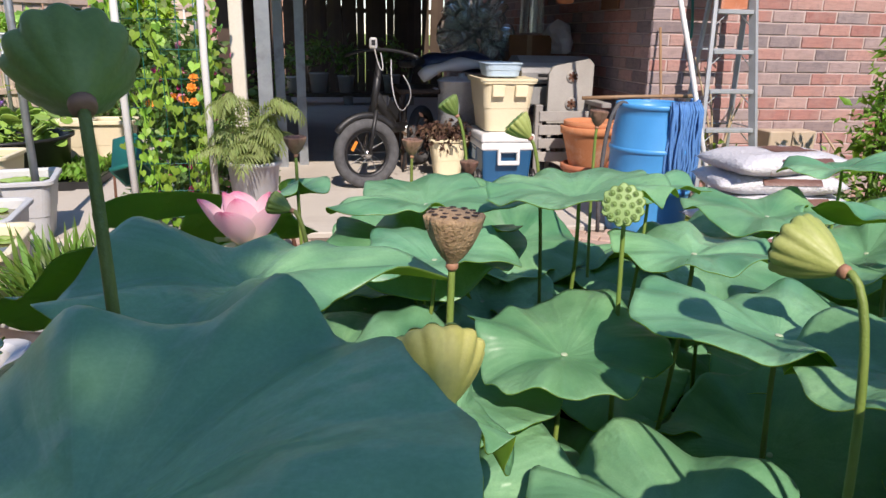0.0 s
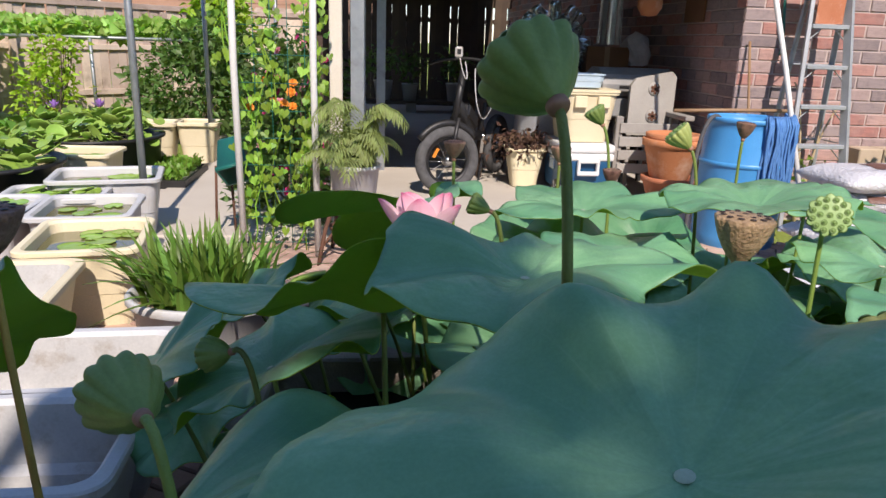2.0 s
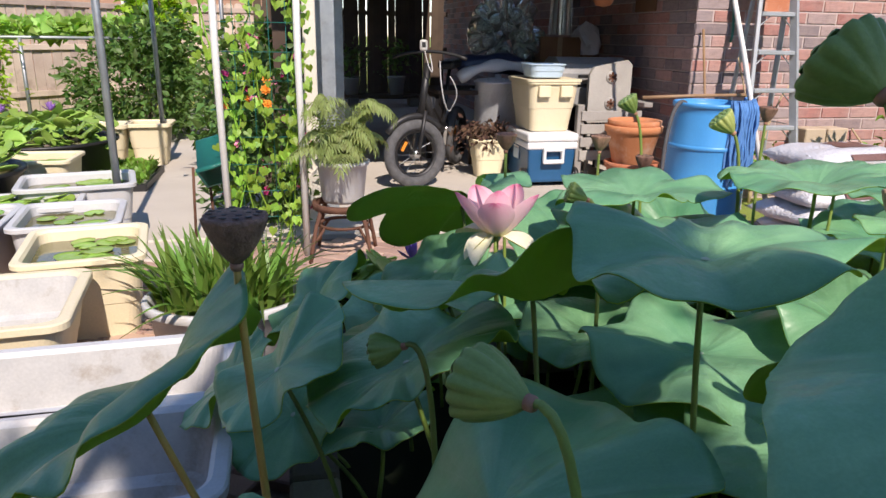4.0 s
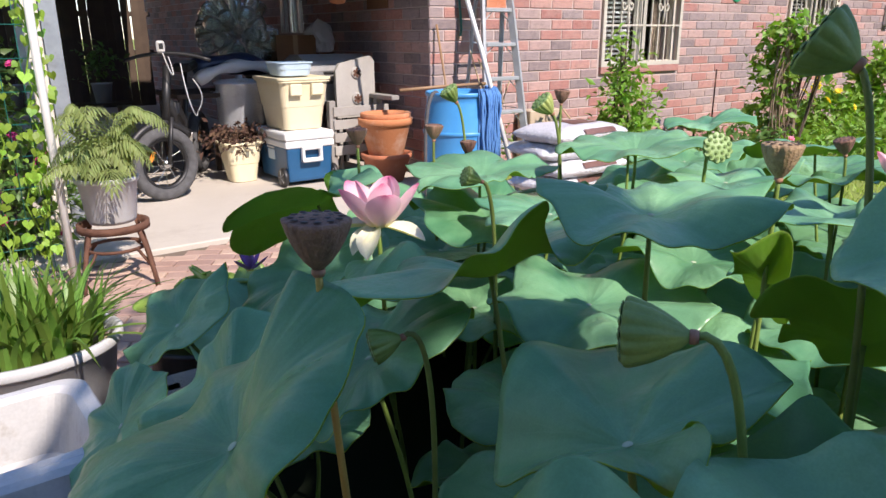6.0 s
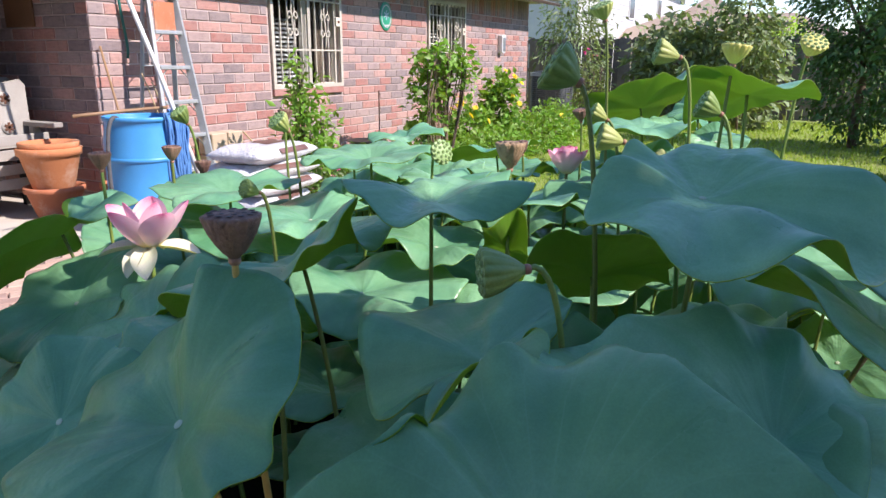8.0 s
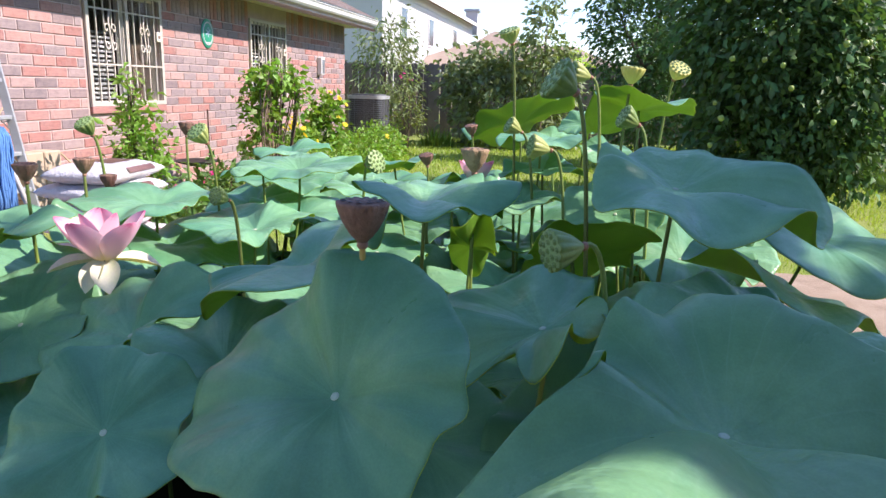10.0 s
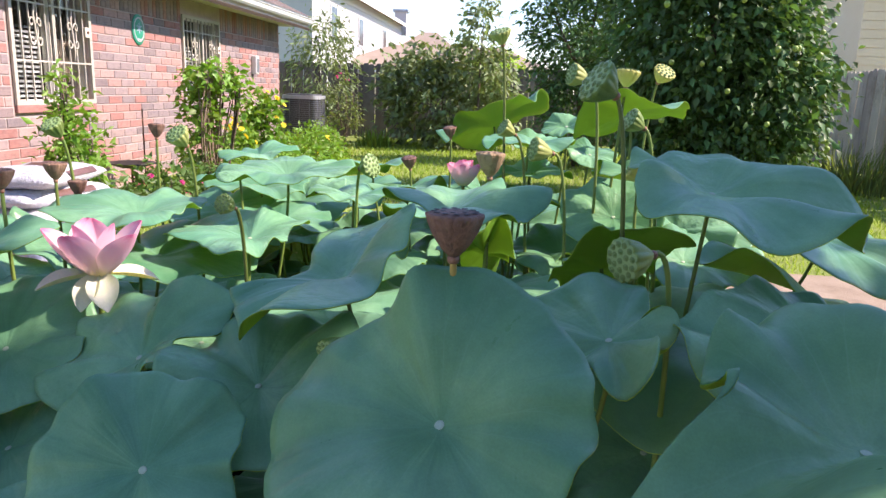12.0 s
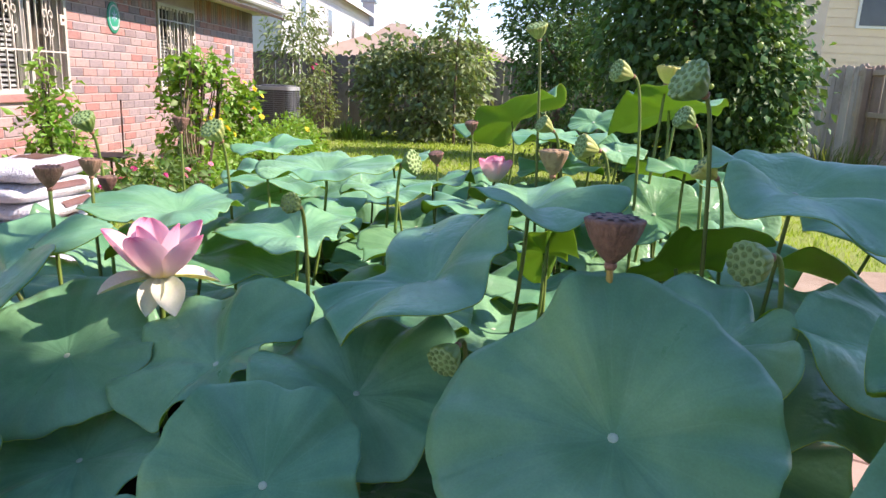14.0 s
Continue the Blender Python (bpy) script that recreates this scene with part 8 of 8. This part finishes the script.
for k in range(26):
    a = random.Random(100 + k)
    x = -0.22 + 0.34 * a.random()
    part("dry_twig", tube_mesh("dry_twig", bezier((x, a.uniform(-0.12, 0.12), 0), (x + a.uniform(-0.2, 0.2), 0, 0.4), (x + a.uniform(-0.25, 0.25), 0, 0.8), (x * 0.8 + a.uniform(-0.1, 0.1), a.uniform(-0.1, 0.1), 1.3), 8), 0.008, TWIG_BROWN, 5), None, va)
flower_shrub("yellow_shrub", "leafy shrub with large yellow blooms by the wall", (7.8, 4.45, -0.06), (((0, 0, 0.28), (0.4, 0.28, 0.28), 80), ((0.75, -0.14, 0.55), (0.24, 0.26, 0.45), 100)), 0.10, TREE_BRIGHT, 53, ((B_YEL, 6, (0.75, -0.30, 0.98)), (B_YEL, 3, (0.70, -0.34, 0.66)), (B_YEL, 2, (-0.3, -0.2, 0.55))), aspect=0.6)
flower_shrub("low_border", "low bright green border plants along the lawn", (8.4, 3.6, -0.06), (((0, 0, 0.22), (1.1, 0.4, 0.26), 210), ((1.6, 0.35, 0.25), (0.7, 0.35, 0.28), 130), ((-1.6, 0.0, 0.18), (0.8, 0.35, 0.2), 110)), 0.075, TREE_BRIGHT, 54, ((B_YEL, 4, None),))
flower_shrub("red_border", "low border of leafy plants with red and pink blooms", (4.9, 3.9, -0.06), (((0, 0, 0.18), (0.8, 0.3, 0.2), 110), ((-1.2, 0.1, 0.15), (0.6, 0.35, 0.16), 70)), 0.08, TREE_MID, 55, ((B_MAG, 10, None), (B_PINK, 10, None), (B_ORA, 5, None)))
flower_shrub("rose_bush", "thin rose bush with red blooms by the house end", (11.9, 3.9, -0.06), (((0, 0, 0.8), (0.3, 0.3, 0.6), 40),), 0.08, TREE_OLIVE, 56, ((B_MAG, 5, (0, 0, 1.35)),))
dish = thing("bird_dish", "dark shallow dish on a thin stake in the border", "bird bath", (5.15, 4.45, -0.06))
part("bowl", lathe("bowl", [(0.001, 0.34), (0.10, 0.34), (0.22, 0.38), (0.23, 0.385), (0.22, 0.392), (0.10, 0.355), (0.001, 0.352)], BLACK, 28), None, dish)
part("stake", tube_mesh("stake", [(0.0, 0, 0), (0, 0, 0.34)], 0.012, RUST, 6), None, dish)
rod = thing("thin_rod", "thin dark garden rod before the wall", "rod", (5.50, 4.5, -0.06))
part("rod", tube_mesh("rod", [(0, 0, 0), (0.0, 0.0, 0.90)], 0.008, RUST, 6), None, rod)
tufts = thing("grass_tufts", "pale ornamental grass tufts at the fence foot", "grass", (9.0, -4.2, -0.06))
v, f_ = blade_clump(random.Random(19), 260, 0.8, 0.6, 0.75, 0.022)
part("tuft_leaves", mesh_of("tuft_leaves", v, f_, [TREE_OLIVE], smooth=True), None, tufts, kind="stuff")
tufts2 = thing("iris_clump", "iris leaves beside the air conditioner", "grass", (12.9, 3.5, -0.06))
v, f_ = blade_clump(random.Random(20), 160, 0.35, 0.35, 0.42, 0.03)
part("tuft_leaves", mesh_of("tuft_leaves", v, f_, [BLADE], smooth=True), None, tufts2, kind="stuff")
# fruit on the pear tree
FRUIT = surface("green_fruit", (0.22, 0.34, 0.06), (0.36, 0.46, 0.12), 20, 200, 0.4, bump=0.05, vary=0.15)
fm = lathe("fruit", [(0.001, 0.0), (0.022, 0.004), (0.036, 0.022), (0.038, 0.038), (0.032, 0.058), (0.018, 0.074), (0.004, 0.08)], FRUIT, 12)
pf = random.Random(15)
for k in range(38):
    a, z = pf.uniform(2.2, 4.4), pf.uniform(0.7, 3.3)
    q = part("fruit", fm, None, pear, "green pear")
    rr = 1.08 + 0.10 * math.sin(z * 3)
    q.matrix_basis = pose(-0.1 + rr * 1.10 * math.cos(a), 0.0 + rr * 1.05 * math.sin(a), z, 180 + pf.uniform(-20, 20), pf.uniform(-20, 20), 0) @ Matrix.Scale(pf.uniform(0.65, 0.9), 4)

# ---- neighbours' houses beyond the fence ----
SIDING = surface("white_siding", (0.50, 0.50, 0.51), (0.57, 0.57, 0.57), 2, 60, 0.7, bump=0.1)
SIDING_TAN = surface("yellow_siding", (0.82, 0.63, 0.45), (0.88, 0.71, 0.53), 2, 60, 0.7, bump=0.1)
FARROOF = surface("far_roof", (0.32, 0.245, 0.19), (0.41, 0.325, 0.26), 2, 60, 0.95, bump=0.2)
FARBRICK = surface("far_brick", (0.40, 0.22, 0.15), (0.50, 0.30, 0.22), 2, 40, 0.9, bump=0.2)
DARKGLASS = surface("dark_glass", (0.05, 0.06, 0.07), (0.09, 0.10, 0.11), 2, 60, 0.15, bump=0)


def far_house(name, label, x, y, rz, w, d, h, roof_h, skin, windows=(), chimney=None, storeys=2):
    ob = thing(name, label, "house", (x, y, -0.1), rz)
    part("wall", box(-w / 2, -d / 2, 0, w / 2, d / 2, h), skin, ob)
    for i in range(int(h / 0.22)):
        part("siding_board", box(-w / 2 - 0.02, -d / 2 - 0.02, i * 0.22, w / 2 + 0.02, -d / 2 - 0.002, i * 0.22 + 0.205), skin, ob)
    bm = bmesh.new()
    o = 0.45
    b = [bm.verts.new(c) for c in ((-w / 2 - o, -d / 2 - o, h), (w / 2 + o, -d / 2 - o, h), (w / 2 + o, d / 2 + o, h), (-w / 2 - o, d / 2 + o, h))]
    t = [bm.verts.new((-w / 2 + d * 0.35, 0, h + roof_h)), bm.verts.new((w / 2 - d * 0.35, 0, h + roof_h))]
    for f in ((b[0], b[1], t[1], t[0]), (b[1], b[2], t[1]), (b[2], b[3], t[0], t[1]), (b[3], b[0], t[0]), (b[3], b[2], b[1], b[0])):
        bm.faces.new(f)
    rf = part("roof", bm, FARROOF, ob, "hipped brown roof")
    part("fascia", joined(box(-w / 2 - o, -d / 2 - o - 0.02, h - 0.16, w / 2 + o, -d / 2 - o, h + 0.02), box(-w / 2 - o - 0.02, -d / 2 - o, h - 0.16, -w / 2 - o, d / 2 + o, h + 0.02)), WHITE, ob, "white fascia")
    for wx, wz, ww, wh in windows:
        wd = part("window", box(wx - ww / 2, -d / 2 - 0.06, wz, wx + ww / 2, -d / 2 - 0.021, wz + wh), WHITE, ob, "white framed window")
        part("pane", box(wx - ww / 2 + 0.07, -d / 2 - 0.068, wz + 0.07, wx + ww / 2 - 0.07, -d / 2 - 0.062, wz + wh - 0.07), DARKGLASS, wd)
    if chimney:
        cx, cy, cw, ch = chimney
        c = part("chimney", box(cx - cw / 2, cy - cw / 2, h - 0.5, cx + cw / 2, cy + cw / 2, ch), skin, ob, "boxed chimney")
        part("chimney_cap", box(cx - cw / 2 - 0.1, cy - cw / 2 - 0.1, ch, cx + cw / 2 + 0.1, cy + cw / 2 + 0.1, ch + 0.15), GREYMETAL, c)
        part("flue", lathe("flue", [(0.15, ch + 0.15), (0.15, ch + 0.5), (0.25, ch + 0.5), (0.001, ch + 0.65)], GREYMETAL, 12), None, c)
    return ob


far_house("neighbour_house", "white two-storey neighbour house with boxed chimney", 34.0, 12.0, 0, 20.0, 8.0, 5.0, 2.0, SIDING, ((-7.0, 3.0, 1.0, 1.3), (-2.0, 3.0, 1.0, 1.3), (4.0, 3.0, 1.0, 1.3)), (11.2, -3.8, 0.75, 5.9))
far_house("neighbour_house", "tan-roofed neighbour house beyond the fence", 44.0, 6.2, -90, 4.4, 5.0, 2.9, 1.75, SIDING_TAN, ())
far_house("neighbour_house", "long low tan-roofed house beyond the fence", 33.0, 4.0, -90, 9.5, 6.0, 2.0, 1.2, SIDING_TAN, ())
far_house("neighbour_house", "pale yellow two-storey house beyond the side fence", 21.5, -11.9, -90, 8.0, 7.0, 4.6, 1.8, SIDING_TAN, ((-2.85, 3.05, 0.85, 1.3), (0.9, 3.05, 0.85, 1.3)))
far_house("neighbour_house", "brown brick neighbour house behind the vegetable plot", -7.0, 26.0, 8, 13.0, 8.0, 3.4, 2.4, FARBRICK, ((2.0, 1.0, 1.3, 1.2), (-2.0, 1.0, 1.3, 1.2)))
# two houses added out of view so the sky light comes from one side
far_house("neighbour_house", "tall white house added unseen behind the garden to block low sky", -7.5, -12.4, 180, 17.0, 8.0, 6.2, 2.4, SIDING, ((-6.0, 3.6, 1.2, 1.4), (0.0, 3.6, 1.2, 1.4), (6.0, 3.6, 1.2, 1.4)))
far_house("neighbour_house", "brick house added unseen beside the garden to block low sky", -12.2, -3.5, 90, 11.0, 8.0, 5.6, 2.2, FARBRICK, ((-2.0, 3.2, 1.2, 1.4), (2.0, 3.2, 1.2, 1.4)))
tree("far_tree", "dark leafless-looking garden tree before the neighbour house", (-8.4, 18.0, -0.1), 2.6, 0.16, (((0, 0, 3.4), (2.0, 1.6, 1.0), 60), ((1.8, 0, 3.2), (1.2, 1.2, 0.8), 40)), 0.16, TREE_DARK, 61)
tree("far_tree", "leafy tree beyond the garden fence", (24.0, -2.6, -0.1), 2.0, 0.14, (((0, 0, 2.6), (1.6, 1.8, 1.3), 220), ((0, -3, 2.6), (1.6, 1.8, 1.3), 160)), 0.2, TREE_DARK, 62, spread=0.22)
tree("far_tree", "bright green tree beyond the garden fence", (20.0, 1.1, -0.1), 1.3, 0.08, (((0, 0, 1.75), (0.5, 0.7, 0.40), 90),), 0.13, TREE_LIME, 63, spread=0.14)
shed = thing("patio_cover", "low white-edged patio cover beyond the house end", "patio cover", (14.0, 8.6, -0.06))
part("deck_roof", box(-1.2, -1.6, 1.85, 1.2, 2.0, 1.95), WHITE, shed)
for sx in (-1.1, 1.1):
    part("post", box(sx - 0.05, -1.55, 0, sx + 0.05, -1.45, 1.85), TRIM, shed)

# ---- lawn blades ----


def lawn():
    q = np.random.RandomState(2)
    n = 42000
    x = 2.7 + (q.uniform(0, 1, n) ** 1.4) * 12.4
    y = -5.2 + q.uniform(0, 1, n) * 9.4
    keep = ~((x < 3.3) & (y < 0.05)) & ~((x < 3.0) & (y > 2.7)) & ((x - 6) ** 2 + (y + 1.6) ** 2 > 0.5)
    x, y = x[keep], y[keep]
    n = len(x)
    h = q.uniform(0.03, 0.075, n)
    a = q.uniform(0, 6.283, n)
    w = 0.004 + 0.0011 * (x - 2)
    lean = q.normal(0, 0.02, (n, 2))
    z = np.full(n, -0.078)
    v = np.stack([np.stack([x - w * np.cos(a), y - w * np.sin(a), z], 1), np.stack([x + w * np.cos(a), y + w * np.sin(a), z], 1), np.stack([x + lean[:, 0], y + lean[:, 1], z + h], 1)], 1).reshape(-1, 3)
    me = bpy.data.meshes.new("grass_blades")
    me.vertices.add(len(v))
    me.vertices.foreach_set("co", v.astype(np.float32).ravel())
    me.loops.add(len(v))
    me.loops.foreach_set("vertex_index", np.arange(len(v), dtype=np.int32))
    me.polygons.add(n)
    me.polygons.foreach_set("loop_start", np.arange(0, len(v), 3, dtype=np.int32))
    me.update(calc_edges=True)
    me.materials.append(GRASS)
    return tagged(new("grass_blades", me), "mown bright green lawn grass", "grass", kind="stuff")


lawn()

# ---- bricks of the house ----
COURSE, LONG = 0.092, 0.272


def brick_box(x0, x1, z0, z1, depth=0.008):
    c = 0.005
    v = [(x0, 0.0, z0), (x1, 0.0, z0), (x1, 0.0, z1), (x0, 0.0, z1), (x0 + c, -depth, z0 + c), (x1 - c, -depth, z0 + c), (x1 - c, -depth, z1 - c), (x0 + c, -depth, z1 - c)]
    f = [(4, 5, 6, 7), (0, 1, 5, 4), (1, 2, 6, 5), (2, 3, 7, 6), (3, 0, 4, 7)]
    return v, f


def wall_bricks(x0, x1, z0, z1, holes, rng):
    """Running bond; yields (x0, x1, z0, z1) of each brick clear of the holes."""
    row, z = 0, z0
    while z + COURSE <= z1 + 0.001:
        x = x0 - (LONG / 2 if row % 2 else 0)
        while x < x1:
            a, b = max(x, x0), min(x + LONG, x1)
            spans = [(a, b)]
            for hx0, hx1, hz0, hz1 in holes:
                if z + COURSE > hz0 + 0.002 and z < hz1 - 0.002:
                    cut = []
                    for s, e in spans:
                        if e <= hx0 or s >= hx1:
                            cut.append((s, e))
                        else:
                            if s < hx0:
                                cut.append((s, hx0))
                            if e > hx1:
                                cut.append((hx1, e))
                    spans = cut
            for s, e in spans:
                if e - s > 0.035:
                    yield s + (0.0055 if s > x0 else -0.006), e - (0.0055 if e < x1 else -0.006), z + 0.005, z + COURSE - 0.005
            x += LONG
        z += COURSE
        row += 1


rw = random.Random(17)
holes = [(4.44, 5.70, 0.80, 2.0), (7.75, 8.99, 0.80, 2.0)]
SOLDIER = -0.06 + 21 * COURSE
shared, rest_v, rest_f, count = {}, [], [], 0
for s, e, z0, z1 in wall_bricks(CORNER_X, END_X, -0.06, SOLDIER, holes, rw):
    near = 2.43 <= s < 5.9 and 0.30 < z0 and count < 300
    if near:
        key = round(e - s, 2)
        if key not in shared:
            v, f = brick_box(-key / 2, key / 2, 0, z1 - z0)
            shared[key] = mesh_of("brick", v, f, [BRICK])
        p = part("brick", shared[key], None, wall_front)
        p.matrix_basis = pose((s + e) / 2, WALL_Y - rw.uniform(-0.002, 0.002), z0, 0, 0, rw.uniform(-0.3, 0.3))
        count += 1
    else:
        v, f = brick_box(s, e, z0, z1)
        j = rw.uniform(-0.002, 0.002)
        k = len(rest_v)
        rest_v += [(x, WALL_Y + y + j, z) for x, y, z in v]
        rest_f += [tuple(i + k for i in q) for q in f]
# upright soldier course under the eaves
x = CORNER_X
while x < END_X - 0.05:
    if not any(h[0] - 0.02 < x + 0.04 < h[1] + 0.02 for h in holes):
        v, f = brick_box(x + 0.004, x + 0.084, SOLDIER + 0.006, EAVE_Z - 0.004)
        k = len(rest_v)
        j = rw.uniform(-0.004, 0.002)
        rest_v += [(a, WALL_Y + b + j, c) for a, b, c in v]
        rest_f += [tuple(i + k for i in q) for q in f]
    x += 0.092
part("bricks", mesh_of("bricks", rest_v, rest_f, [BRICK_FAR]), None, wall_front, kind="stuff")
rest_v, rest_f = [], []
count = 0
for s, e, z0, z1 in wall_bricks(0.0, 9.25, -0.06, 2.42, [], rw):
    if s > 6.6 and z0 > 0.2 and count < 300:
        key = round(e - s, 2)
        if key not in shared:
            v, f = brick_box(-key / 2, key / 2, 0, z1 - z0)
            shared[key] = mesh_of("brick", v, f, [BRICK])
        p = part("brick", shared[key], None, wall_return)
        p.matrix_basis = pose(CORNER_X, WALL_Y + 9.25 - (s + e) / 2, z0, 0, 0, -90)
        count += 1
        continue
    v, f = brick_box(s, e, z0, z1)
    k = len(rest_v)
    rest_v += [(CORNER_X + y, WALL_Y + 9.25 - x, z) for x, y, z in v]
    rest_f += [tuple(i + k for i in q) for q in f]
part("bricks", mesh_of("bricks", rest_v, rest_f, [BRICK_FAR]), None, wall_return, kind="stuff")

# ---- pavers ----
PL, PW = 0.20, 0.10


def paver_mesh(name, material):
    x, y, c, h = PL / 2 - 0.003, PW / 2 - 0.003, 0.006, 0.034
    v = [(-x, -y, 0), (x, -y, 0), (x, y, 0), (-x, y, 0), (-x, -y, h - c), (x, -y, h - c), (x, y, h - c), (-x, y, h - c), (-x + c, -y + c, h), (x - c, -y + c, h), (x - c, y - c, h), (-x + c, y - c, h)]
    f = [(8, 9, 10, 11)] + [(i, (i + 1) % 4, 4 + (i + 1) % 4, 4 + i) for i in range(4)] + [(4 + i, 4 + (i + 1) % 4, 8 + (i + 1) % 4, 8 + i) for i in range(4)]
    return v, f


pv, pf_ = paver_mesh("paver", PAVER)
PAVER_MESH = mesh_of("paver", pv, pf_, [PAVER])
rv, rf2, singles = [], [], 0
rp = random.Random(23)
turn45 = Matrix.Rotation(radians(-30), 4, "Z")
for i in range(-40, 41):
    for j in range(-80, 81):
        c = turn45 @ Vector((i * PL + (PL / 2 if j % 2 else 0), j * PW, 0)) + Vector((-0.4, 2.2, 0))
        if not (-3.3 < c.x < 2.5 and -1.1 < c.y < SLAB_EDGE - 0.11):
            continue
        if -0.72 < c.x < 1.72 and -0.02 < c.y < 2.12:
            continue
        if c.x > 0.75 and c.y < 0.1:
            continue
        if c.x < -1.06 and c.y > SLAB_EDGE - 0.46:
            continue
        m = Matrix.Translation((c.x, c.y, -0.036 + rp.uniform(-0.002, 0.002))) @ turn45 @ pose(0, 0, 0, rp.uniform(-0.6, 0.6), rp.uniform(-0.6, 0.6), rp.uniform(-0.8, 0.8))
        if -1.0 < c.x < 1.3 and 2.2 < c.y and singles < 300:
            p = part("paver", PAVER_MESH, None, pavement)
            p.matrix_basis = m
            singles += 1
        else:
            k = len(rv)
            rv += [tuple(m @ Vector(q)) for q in pv]
            rf2 += [tuple(a + k for a in q) for q in pf_]
part("pavers", mesh_of("pavers", rv, rf2, [PAVER_FAR]), None, pavement, kind="stuff")
